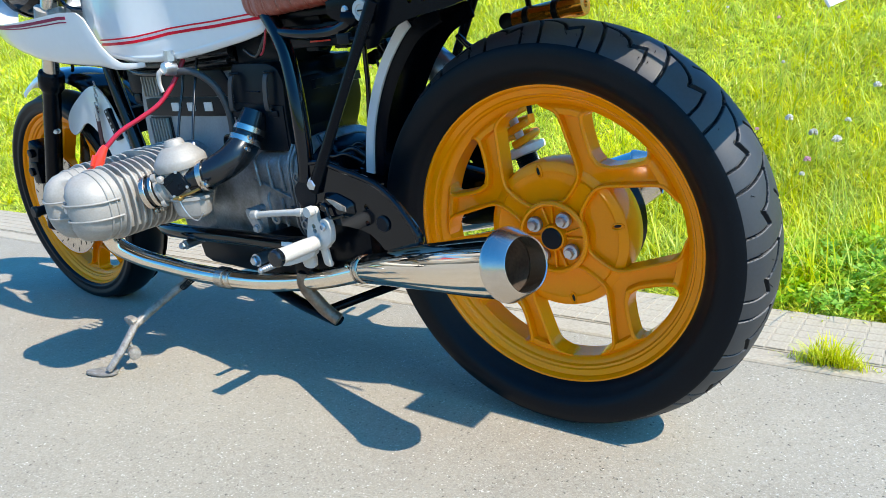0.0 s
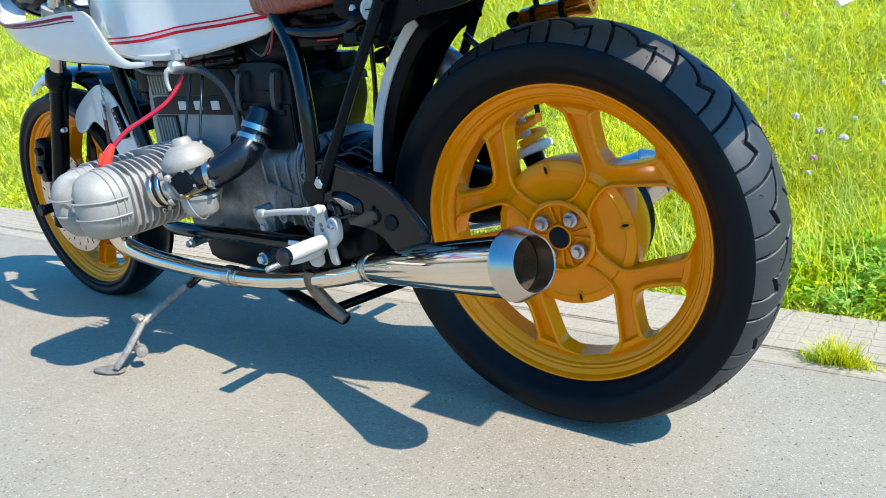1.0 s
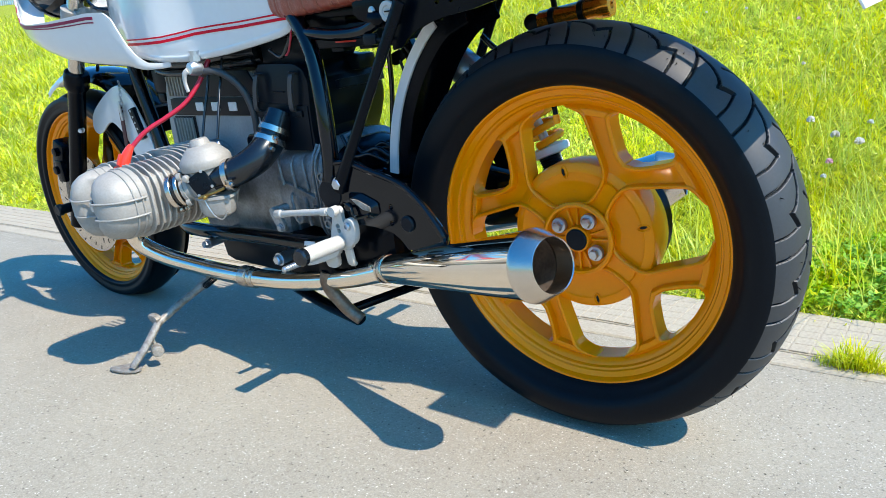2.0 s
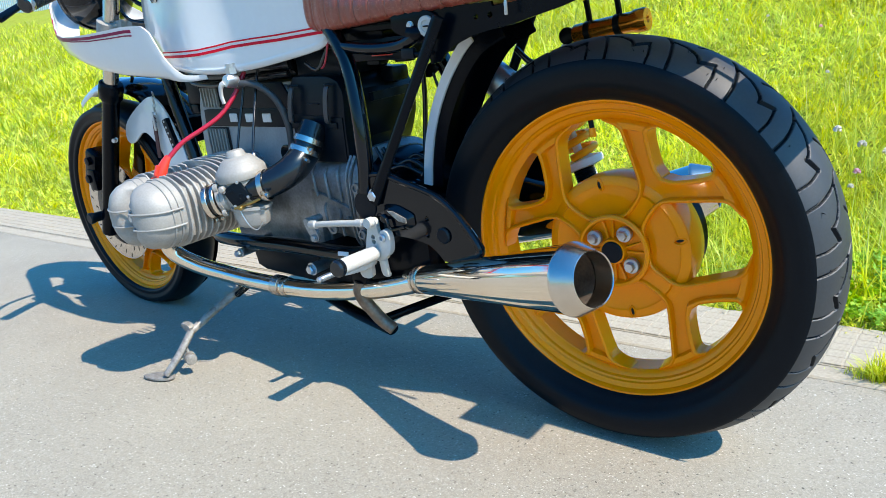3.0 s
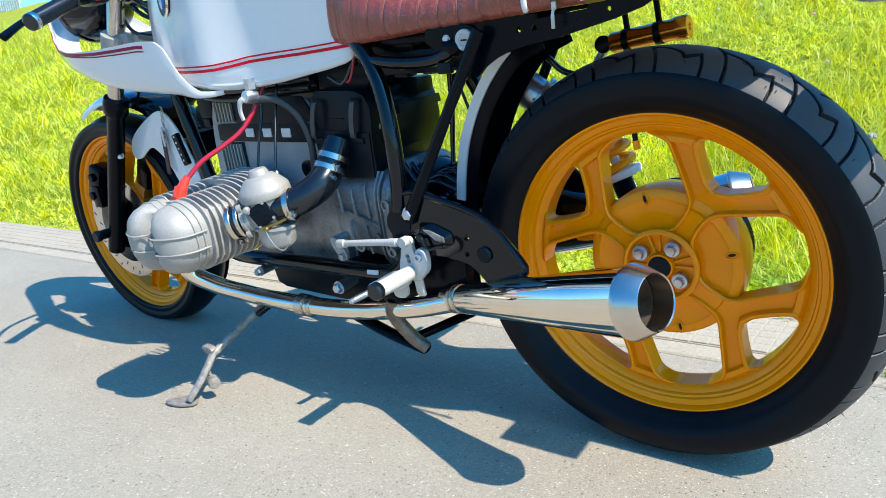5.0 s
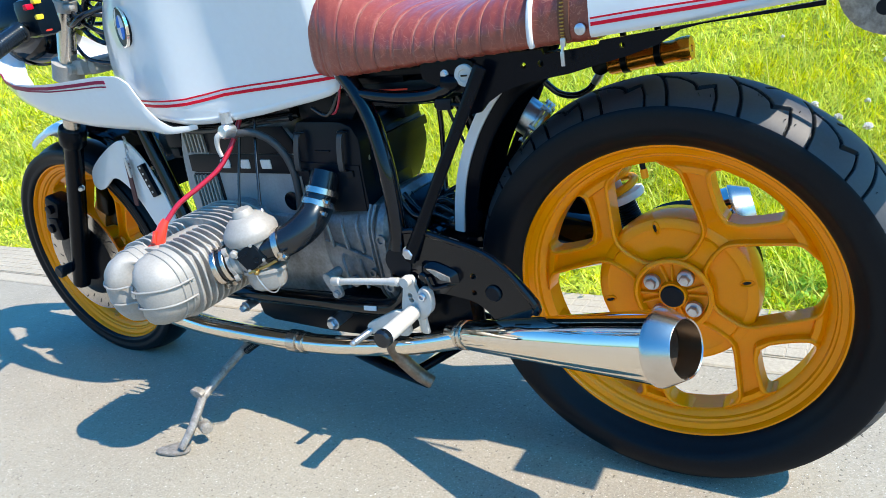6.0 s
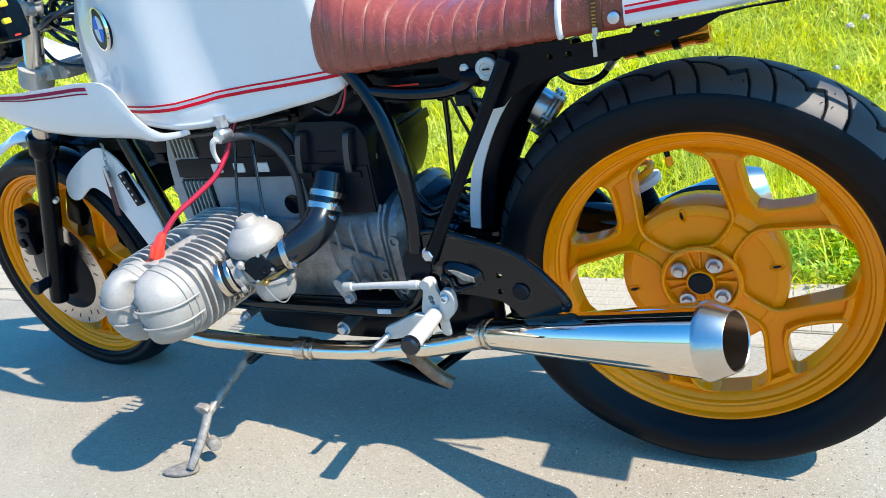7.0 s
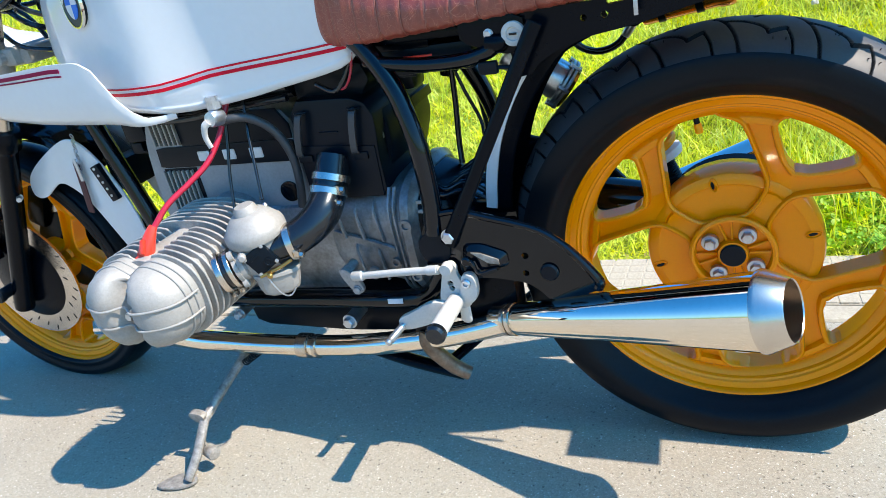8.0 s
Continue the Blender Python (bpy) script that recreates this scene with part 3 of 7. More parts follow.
def tyre_mesh(name, centre, R, halfw, crown, bead, width_bead, grooves):
    """A tyre with sunken tread grooves; the section is laid out as (height across, radius)."""
    # the section runs from the left bead over the crown to the right bead
    ctrl = [(-width_bead, bead), (-width_bead - 0.008, bead + 0.006), (-halfw + 0.004, bead + (R - bead) * 0.30), (-halfw, bead + (R - bead) * 0.52),
            (-halfw + 0.0035, bead + (R - bead) * 0.70)]
    a0 = math.asin(min(0.97, (halfw - 0.005) / crown))
    n_t = 184 if grooves else 28
    tread = [(crown * math.sin(a), R - crown * (1 - math.cos(a)) * 0.92) for a in np.linspace(-a0, a0, n_t)]
    left = [tuple(p)[:2] for p in smooth_path([(h, r, 0) for h, r in ctrl + [tread[0]]], 5)]
    sec = left[:-1] + tread + [(-h, r) for h, r in reversed(left[:-1])]
    i0, i1 = len(left) - 1, len(left) - 1 + n_t
    seg = 2400 if grooves else 160
    H = np.array([s[0] for s in sec])
    Rr = np.array([s[1] for s in sec])
    ang = np.arange(seg) * 2 * math.pi / seg
    RR = np.repeat(Rr[None, :], seg, 0)
    if grooves:
        # on each side in turn: a long groove with a broad notch, a plain curved one beside it, and a short one on the crown
        pitch = 2 * math.pi * R / 21
        S = (ang * R)[:, None] * np.ones(n_t)[None, :]
        T = np.repeat(H[None, i0:i1], seg, 0)
        lines = [(0.0017, [(0.0, 0.069), (0.003, 0.051), (0.007, 0.041), (0.012, 0.0315)]),
                 (0.0036, [(0.012, 0.0315), (0.032, 0.0400)]),
                 (0.0025, [(0.032, 0.0400), (0.0345, 0.0350), (0.040, 0.0295), (0.050, 0.0235), (0.061, 0.0180), (0.0815, 0.0130)]),
                 (0.0023, [(0.065, 0.069), (0.070, 0.048), (0.0755, 0.034), (0.081, 0.0210), (0.089, 0.0080), (0.098, -0.0030)]),
                 (0.0018, [(0.048, 0.002), (0.034, -0.014)])]
        groove_dark = np.zeros(S.shape, bool)
        for side in (-1, 1):
            tt = T * side
            u = (S - 0.141 + (0.0 if side < 0 else pitch * 0.5)) % pitch
            for hw, ln in lines:
                best = np.full(S.shape, 1.0)
                for (a, b), (c, d) in zip(ln, ln[1:]):
                    for wrap in (-pitch, 0, pitch):
                        px, py = u + wrap - a, tt - b
                        dx, dy = c - a, d - b
                        k = np.clip((px * dx + py * dy) / (dx * dx + dy * dy), 0, 1)
                        best = np.minimum(best, np.hypot(px - k * dx, py - k * dy))
                RR[:, i0:i1] = np.minimum(RR[:, i0:i1], (Rr[None, i0:i1] - 0.0050 * ease(0.80 * hw + 0.0010 - best, 0, 0.0018)))
                groove_dark |= best < 0.80 * hw + 0.0004
    # raised rings and a faint lettered band on the side wall
    for j, (h, r) in enumerate(sec):
        if abs(r - (bead + 0.012)) < 0.0022 or abs(r - (bead + (R - bead) * 0.66)) < 0.0018:
            RR[:, j] += 0.0012
    cs, sn = np.cos(ang)[:, None], np.sin(ang)[:, None]
    V = np.stack([centre.x + RR * cs, np.repeat(centre.y + H[None, :], seg, 0), centre.z + RR * sn], -1).reshape(-1, 3)
    w = len(sec)
    i, j = np.meshgrid(np.arange(seg), np.arange(w - 1), indexing="ij")
    ni = (i + 1) % seg
    F = np.stack([i * w + j, i * w + j + 1, ni * w + j + 1, ni * w + j], -1).reshape(-1, 4)
    mesh = bpy.data.meshes.new(name)
    mesh.from_pydata(V.tolist(), [], F.tolist())
    if grooves:
        mesh.materials.append(RUBBER)
        mesh.materials.append(TREAD)
        inside = ((j >= i0 + 3) & (j < i1 - 4)).reshape(-1)
        scuffed = inside.reshape(seg, w - 1)
        # groove floors stay near-black rubber, so their shade is painted in by material
        scuffed[:, i0:i1 - 1] &= ~groove_dark[:, :-1]
        mesh.polygons.foreach_set("material_index", scuffed.reshape(-1).astype(np.int32))
    return mesh


def nubs(bm, centre, R, rng, count):
    """Thin rubber moulding whiskers on the shoulder."""
    for _ in range(count):
        a = rng.uniform(0, 2 * math.pi)
        h = rng.choice((-1, 1)) * rng.choice((0.030, 0.050, 0.068, 0.0705))
        lean = math.asin(h / 0.083)
        r = R - 0.083 * (1 - math.cos(lean)) * 0.92 - 0.0005
        p = centre + Vector((r * math.cos(a), h, r * math.sin(a)))
        d = Vector((math.cos(a) * math.cos(lean), math.sin(lean), math.sin(a) * math.cos(lean)))
        tip = Vector((rng.uniform(-0.4, 0.4), rng.uniform(-0.4, 0.4), rng.uniform(-0.4, 0.4)))
        tube(bm, [p, p + (d + tip).normalized() * rng.uniform(0.003, 0.0065)], [0.0007, 0.0004], 4)


# rear wheel
rear_wheel = part("rear_wheel", wheel_rim(HUB, 0.0455), GOLD, bike, "gold painted cast alloy wheel with forked spokes", 28)
add_spokes(rear_wheel, HUB, 57)
add_hub(rear_wheel, HUB, 57)
rear_tyre = link_mesh("tyre", tyre_mesh("tyre", HUB, 0.328, 0.0775, 0.083, 0.2405, 0.047, True), RUBBER, rear_wheel, "wide black road tyre with hooked grooves", 50)
bm = bmesh.new()
nubs(bm, HUB, 0.328, random.Random(5), 190)
tagged(part("moulding_whiskers", bm, RUBBER, rear_wheel), kind="stuff")
bm = bmesh.new()
lathe(bm, [(0.0, -0.06), (0.105, -0.06), (0.118, -0.045), (0.1215, -0.02), (0.1215, 0.008), (0.119, 0.015), (0.114, 0.018), (0.105, 0.019), (0.101, 0.0165), (0.070, 0.0165), (0.0, 0.0165)], aim(HUB, ACROSS), 96)
drum = part("brake_drum", bm, GOLD, rear_wheel, "gold painted brake drum behind the spokes")
for k in range(4):
    bm = bmesh.new()
    a = radians(103 + 90 * k)
    m = Matrix.Translation(HUB) @ Matrix.Rotation(-a, 4, "Y")
    oval = [(0.1065 + 0.0100 * math.cos(t), 0.0048 * math.sin(t)) for t in np.linspace(0, 2 * math.pi, 21)]
    tube(bm, [m @ Vector((u, -0.0188, v)) for u, v in oval], 0.0013, 6, 1, cap=False)
    lip = part("drum_slot", bm, GOLD, rear_wheel)
    # dark sliver inside the lip, painting the shadow in the slot
    bm = bmesh.new()
    prism(bm, [(0.1065 + 0.0058 * math.cos(t), 0.0013 + 0.0022 * math.sin(t)) for t in np.linspace(0, 2 * math.pi, 13)[:-1]], -0.0197, -0.0165, 0, m)
    part("slot_shade", bm, PLASTIC, lip)
for k in range(4):
    a = radians(57 + 90 * k)
    bm = bmesh.new()
    at = HUB + Vector((0.0365 * math.cos(a), -0.027, 0.0365 * math.sin(a)))
    lathe(bm, [(0.0125, 0.0), (0.0125, 0.006), (0.0118, 0.0075), (0.0098, 0.008)], aim(at, ACROSS), 24)
    lathe(bm, [(0.0085, 0.006), (0.0085, 0.0145), (0.0072, 0.0165), (0.003, 0.017)], aim(at, ACROSS, 0.3 * k), 6)
    part("wheel_bolt", bm, ZINC, rear_wheel, "zinc plated wheel bolt")
bm = bmesh.new()
lathe(bm, [(0.0, 0.030), (0.0175, 0.030), (0.0175, 0.036), (0.016, 0.0375), (0.0, 0.0375)], aim(HUB, ACROSS), 32)
part("hub_cap", bm, PLASTIC, rear_wheel, "black plastic hub cap")
bm = bmesh.new()
va = radians(103)
vp = HUB + Vector((0.212 * math.cos(va), 0.004, 0.212 * math.sin(va)))
vd = Vector((-math.cos(va), -0.15, -math.sin(va)))
lathe(bm, [(0.006, 0.0), (0.006, 0.004), (0.0042, 0.006), (0.004, 0.020)], aim(vp, vd), 14)
valve = part("valve_stem", bm, PLASTIC, rear_wheel)
bm = bmesh.new()
lathe(bm, [(0.005, 0.018), (0.0055, 0.020), (0.0055, 0.030), (0.004, 0.032)], aim(vp, vd), 14)
part("valve_cap", bm, ORANGE, rear_wheel, "orange valve cap")

# front wheel
front_wheel = part("front_wheel", wheel_rim(FRONT, 0.042), GOLD, bike, "gold painted cast alloy front wheel", 28)
add_spokes(front_wheel, FRONT, 20)
add_hub(front_wheel, FRONT, 20)
link_mesh("tyre", tyre_mesh("tyre", FRONT, 0.2935, 0.056, 0.059, 0.2405, 0.043, False), RUBBER, front_wheel, "black front tyre", 50)
for side in (-1, 1):
    bm = bmesh.new()
    m = aim(FRONT + Vector((0, side * 0.066, 0)), ACROSS)
    lathe(bm, [(0.098, -0.0025), (0.1425, -0.0025), (0.1425, 0.0025), (0.098, 0.0025), (0.098, -0.0025)], m, 96, (False, False))
    disc = part("brake_disc", bm, STEEL, front_wheel, "slotted steel brake disc")
    bm = bmesh.new()
    lathe(bm, [(0.0, -0.004), (0.099, -0.004), (0.099, 0.003), (0.06, 0.012), (0.03, 0.014), (0.0, 0.014)], m, 48)
    part("disc_carrier", bm, SATIN, front_wheel, "black disc carrier")
    if side < 0:
        # slots are not cut: black inlays carry the dark of their depth
        for k in range(30):
            a = 2 * math.pi * k / 30
            r = 0.123 + 0.009 * ((k % 3) - 1)
            bm = bmesh.new()
            prism(bm, rounded([(-0.0065, -0.0017), (0.0065, -0.0017), (0.0065, 0.0017), (-0.0065, 0.0017)], 1), -0.0030, -0.0024, 0,
                  Matrix.Translation(FRONT + Vector((0, side * 0.066, 0))) @ Matrix.Rotation(-a, 4, "Y") @ Matrix.Translation((r, 0, 0)) @ Matrix.Rotation(0.5, 4, "Y"))
            part("disc_slot", bm, BLACK, front_wheel)

# front fork
RAKE = 0.495


def fork_at(z, y, dx=0.0):
    return Vector((-1.284 + RAKE * (z - 0.6) + dx, y, z))


for side in (-1, 1):
    y = 0.100 * side
    axis = fork_at(1, y) - fork_at(0, y)
    leg = bmesh.new()
    L = axis.length
    lathe(leg, [(0.012, 0.0), (0.0205, 0.006), (0.021, 0.03), (0.0205, 0.36 * L), (0.023, 0.365 * L), (0.0285, 0.372 * L), (0.0295, 0.395 * L), (0.027, 0.405 * L), (0.0185, 0.408 * L)], aim(fork_at(0.225, y), axis), 32)
    leg_ob = part("fork_leg", leg, SATIN, bike, "satin black fork slider")
    bm = bmesh.new()
    lathe(bm, [(0.018, 0.0), (0.018, 0.36 * L), (0.0165, 0.362 * L)], aim(fork_at(0.60, y), axis), 32)
    part("fork_tube", bm, STEEL, leg_ob, "polished steel fork tube")
    bm = bmesh.new()
    lathe(bm, [(0.019, 0.0), (0.031, 0.002), (0.031, 0.038), (0.019, 0.040)], aim(fork_at(0.735, y), axis), 28)
    block(bm, fork_at(0.755, y, 0.03) + Vector((0, -side * 0.01, 0)), (0.05, 0.03, 0.03), 0.006)
    lathe(bm, [(0.010, 0), (0.010, 0.012), (0.006, 0.014)], aim(fork_at(0.755, y, 0.028) + Vector((0, side * 0.005, 0)), (0, side, 0)), 14)
    part("fork_clamp", bm, ALU, leg_ob, "cast aluminium fork clamp")
    bm = bmesh.new()
    lathe(bm, [(0.0130, -0.02), (0.0130, 0.036), (0.0155, 0.037), (0.0155, 0.046), (0.013, 0.049), (0.0, 0.049)], aim(Vector((-1.464, y, 0.281)), (0, side, 0)), 24)
    part("axle_nut", bm, PLASTIC, leg_ob, "black axle end")
    bm = bmesh.new()
    hexbolt(bm, fork_at(0.49, y, 0.022) + Vector((0, 0, 0)), (0.8, side * 0.7, 0), 0.006, 0.02, 1.2)
    part("bracket_bolt", bm, ZINC, leg_ob)
    cal = bmesh.new()
    block(cal, (-1.497, side * 0.072, 0.405), (0.05, 0.052, 0.105), 0.010, Matrix.Translation((-1.497, 0, 0.405)) @ Matrix.Rotation(radians(27), 4, "Y") @ Matrix.Translation((1.497, 0, -0.405)))
    block(cal, (-1.492, side * 0.092, 0.375), (0.036, 0.02, 0.06), 0.006)
    for dz in (-0.022, 0.028):
        lathe(cal, [(0.011, 0), (0.011, 0.008), (0.006, 0.009)], aim((-1.495 - dz * -0.4, side * 0.099, 0.40 + dz), (0, side, 0)), 16)
    part("brake_caliper", cal, SATIN, bike, "black brake caliper")
bm = bmesh.new()
block(bm, (-1.178, 0, 0.752), (0.09, 0.18, 0.03), 0.010)
part("fork_yoke", bm, ALU, bike, "aluminium fork yoke")
bm = bmesh.new()
block(bm, (-1.085, 0, 0.935), (0.10, 0.16, 0.028), 0.010)
for side in (-1, 1):
    lathe(bm, [(0.019, 0.0), (0.029, 0.002), (0.029, 0.030), (0.019, 0.032)], aim(fork_at(0.920, side * 0.100), (RAKE, 0, 1)), 28)
    lathe(bm, [(0.019, 0.0), (0.0235, 0.001), (0.0235, 0.024), (0.019, 0.025)], aim(fork_at(0.868, side * 0.100), (RAKE, 0, 1)), 28)
    for dz in (0.0, 0.020):
        block(bm, fork_at(0.871 + dz, side * 0.100, 0.034) + Vector((0, side * 0.012, 0)), (0.022, 0.014, 0.012), 0.004)
part("top_yoke", bm, ALU, bike, "aluminium top yoke")

# front mudguard: a narrow top, and a rounded white side panel behind each fork leg
def guard_sheet(d0, d1):
    bm = bmesh.new()
    loops = []
    for deg in np.linspace(d0, d1, 24):
        a = radians(deg)
        r = float(np.interp(deg, [8, 30, 55, 75, 100, 112], [0.395, 0.400, 0.386, 0.350, 0.322, 0.316]))
        w = 0.064 if deg < 70 else 0.064 - 0.026 * (deg - 70) / 42
        outer = [(-w, r - 0.014), (-w * 0.96, r - 0.004), (-w * 0.75, r + 0.004), (-w * 0.4, r + 0.009), (0, r + 0.011), (w * 0.4, r + 0.009), (w * 0.75, r + 0.004), (w * 0.96, r - 0.004), (w, r - 0.014)]
        inner = [(h * 0.96, q - 0.003) for h, q in reversed(outer)]
        loops.append([FRONT + Vector((q * math.cos(a), h, q * math.sin(a))) for h, q in outer + inner])
    rings(bm, loops)
    return bm


front_guard = part("front_mudguard", guard_sheet(80, 112), WHITE, bike, "white painted front mudguard, its rear part coloured black for shade", 45)
# rear of the same guard: shade below the fairing put in as black colour
part("shaded_guard", guard_sheet(36, 79.8), BLACK, front_guard, "rear of the front mudguard, coloured black for the shade under the fairing", 45)
PANEL = [(-1.305, 0.512), (-1.310, 0.486), (-1.296, 0.474), (-1.272, 0.477), (-1.245, 0.494), (-1.225, 0.505), (-1.203, 0.503), (-1.165, 0.470), (-1.136, 0.412), (-1.112, 0.362), (-1.088, 0.335),
         (-1.058, 0.345), (-1.050, 0.400), (-1.062, 0.470), (-1.098, 0.548), (-1.130, 0.585), (-1.160, 0.594), (-1.195, 0.583), (-1.250, 0.556), (-1.288, 0.532)]
for side in (-1, 1):
    bm = bmesh.new()
    prism(bm, rounded(PANEL, 2), side * 0.068, side * 0.074, 0.003)
    part("side_panel", bm, WHITE, front_guard, "white mudguard side panel")

# fuel tank
TANK = [  # x, half width at the knees, half width low down, underside, top
    (-1.042, 0.062, 0.062, 0.735, 0.930), (-1.036, 0.092, 0.092, 0.705, 0.965), (-1.020, 0.112, 0.112, 0.684, 0.99), (-0.99, 0.128, 0.130, 0.670, 1.005), (-0.96, 0.140, 0.143, 0.660, 1.015),
    (-0.92, 0.154, 0.158, 0.655, 1.02), (-0.88, 0.164, 0.168, 0.652, 1.02), (-0.85, 0.169, 0.171, 0.648, 1.02), (-0.82, 0.170, 0.171, 0.644, 1.02), (-0.80, 0.1675, 0.168, 0.642, 1.015), (-0.765, 0.158, 0.156, 0.640, 1.01),
    (-0.73, 0.1495, 0.144, 0.641, 1.005), (-0.70, 0.1465, 0.1375, 0.643, 1.0), (-0.66, 0.145, 0.130, 0.647, 0.995), (-0.62, 0.143, 0.123, 0.653, 0.985), (-0.55, 0.138, 0.117, 0.663, 0.955), (-0.515, 0.132, 0.113, 0.670, 0.935), (-0.498, 0.120, 0.106, 0.678, 0.915), (-0.490, 0.097, 0.090, 0.690, 0.89)]


def nose(x, z):
    """The front of the tank leans: forward low down, back towards the top."""
    k = min(1.0, max(0.0, (-0.89 - x) / 0.146))
    return x + k * k * float(np.interp(z, [0.70, 0.763, 0.825, 0.849, 0.89, 0.95, 1.02], [-0.036, -0.033, -0.018, -0.004, 0.030, 0.075, 0.11]))


def tank_section(x):
    wt, wb, lo, hi = lerp_table(TANK, x)
    h = hi - lo
    pts = [(0.0, lo + 0.02), (wb * 0.55, lo + 0.016), (wb * 0.82, lo + 0.008), (wb * 0.92, lo), (wb * 0.965, lo + 0.004), (wb * 0.985, lo + 0.010), (wb * 0.9815, lo + 0.0135), (wb * 0.985, lo + 0.019), (wb, lo + 0.038)]
    for b in (0.20, 0.32, 0.44, 0.56, 0.64):
        z = lo + h * b
        f = min(1.0, max(0.0, (z - lo - 0.038) / 0.19))
        pts.append((wb + (wt - wb) * f, z))
    for a, b in ((0.985, 0.72), (0.93, 0.80), (0.81, 0.88), (0.60, 0.945), (0.32, 0.985), (0.0, 1.0)):
        pts.append((wt * a, lo + h * b))
    return pts


def tank_side(x, z):
    """Half width of the tank at a height above its lower lip."""
    s = tank_section(x)[4:]
    return float(np.interp(z, [p[1] for p in s], [p[0] for p in s]))


bm = bmesh.new()
loops = []
for x in np.concatenate([np.linspace(-1.042, -0.97, 12), np.linspace(-0.955, -0.53, 30), np.linspace(-0.52, -0.490, 8)]):
    half = tank_section(x)
    half = [tuple(p)[:2] for p in smooth_path([(a, b, 0) for a, b in half], 3)]
    lp = [Vector((nose(x, b), -a, b)) for a, b in half] + [Vector((nose(x, b), a, b)) for a, b in reversed(half[1:-1])]
    loops.append(lp)
rings(bm, loops)
tank = part("fuel_tank", bm, WHITE, bike, "glossy white fuel tank with red pinstripes", 50)


def ribbon(pts, normal_side, half_w, lift=0.0012):
    """A thin painted stripe along points on a surface."""
    bm = bmesh.new()
    path = pts
    loops = []
    for i, p in enumerate(path):
        out = Vector(normal_side(p)).normalized()
        d = (path[min(i + 1, len(path) - 1)] - path[max(i - 1, 0)]).normalized()
        up = out.cross(d).normalized()
        q = p + out * lift
        loops.append([q - up * half_w, q + up * half_w, q + up * half_w - out * 0.0025, q - up * half_w - out * 0.0025])
    rings(bm, loops)
    return bm


LINE = [(-0.93, 0.687), (-0.884, 0.6865), (-0.84, 0.686), (-0.793, 0.6865), (-0.755, 0.690), (-0.718, 0.6945), (-0.66, 0.697), (-0.607, 0.6985), (-0.55, 0.7015), (-0.498, 0.7045)]
for side in (-1, 1):
    for dz, hw, mt in ((0.0042, 0.0014, RED), (-0.0045, 0.0026, RED)):
        pts = []
        for x in np.linspace(-0.93, -0.499, 70):
            z = float(np.interp(x, [p[0] for p in LINE], [p[1] for p in LINE])) + dz
            pts.append(Vector((x, side * tank_side(x, z), z)))
        part("pinstripe", ribbon(pts, lambda p: (0.25 if p.x > -0.87 else 0, side, -0.05), hw), mt, tank, "red pinstripe")
for side in (-1, 1):
    # badge: enamel disc in four quarters
    bx, bz = -0.912, 0.8225
    by = tank_side(bx, bz)
    m = aim((bx, side * (by - 0.001), bz), (-0.40, side, 0.08)) @ Matrix.Scale(0.94, 4)
    bm = bmesh.new()
    lathe(bm, [(0.0, -0.012), (0.0365, -0.012), (0.0365, 0.002), (0.0345, 0.004), (0.0, 0.004)], m, 48)
    badge = part("badge", bm, PLASTIC, tank, "round enamel badge, black ring with blue and white quarters")
    bm = bmesh.new()
    lathe(bm, [(0.0350, 0.000), (0.0373, 0.000), (0.0373, 0.005), (0.0350, 0.005), (0.0350, 0.000)], m, 48, (False, False))
    part("badge_rim", bm, CHROME, tank)
    for q in range(4):
        bm = bmesh.new()
        pts = [Vector((0, 0, 0))] + [Vector((0.0225 * math.cos(t), 0.0225 * math.sin(t), 0)) for t in np.linspace(q * math.pi / 2, (q + 1) * math.pi / 2, 10)]
        lo = [m @ (p + Vector((0, 0, 0.003))) for p in pts]
        hi = [m @ (p + Vector((0, 0, 0.005))) for p in pts]
        rings(bm, [lo, hi])
        part("badge_quarter", bm, BLUE if q % 2 else PIPING, tank)

# petcock
bm = bmesh.new()
lathe(bm, [(0.013, 0.0), (0.013, -0.010), (0.011, -0.012)], aim((-0.729, -0.142, 0.660), (0, 0, 1)), 20)
lathe(bm, [(0.0145, -0.010), (0.0145, -0.024), (0.010, -0.026)], aim((-0.729, -0.142, 0.660), (0, 0, 1)), 6)
lathe(bm, [(0.009, -0.02), (0.009, -0.045)], aim((-0.729, -0.142, 0.660), (0, 0, 1)), 16)
lathe(bm, [(0.0, -0.016), (0.0145, -0.016), (0.0155, 0.008), (0.0135, 0.014), (0.0, 0.015)], aim((-0.727, -0.153, 0.620), (-0.1, -1, 0.15)), 24)
shrink = Matrix.Translation((-0.729, -0.142, 0.660)) @ Matrix.Scale(0.82, 4) @ Matrix.Translation((0.729, 0.142, -0.660))
bmesh.ops.transform(bm, matrix=shrink, verts=bm.verts)
petcock = part("fuel_tap", bm, ZINC, bike, "zinc fuel tap under the tank")
bm = bmesh.new()
tube(bm, [(-0.733, -0.168, 0.618), (-0.742, -0.172, 0.610), (-0.747, -0.172, 0.590), (-0.742, -0.172, 0.570)], [0.0075, 0.007, 0.006, 0.0055], 12, flat=0.6)
bmesh.ops.transform(bm, matrix=shrink, verts=bm.verts)
part("lever", bm, CREAM, petcock, "white tap lever")

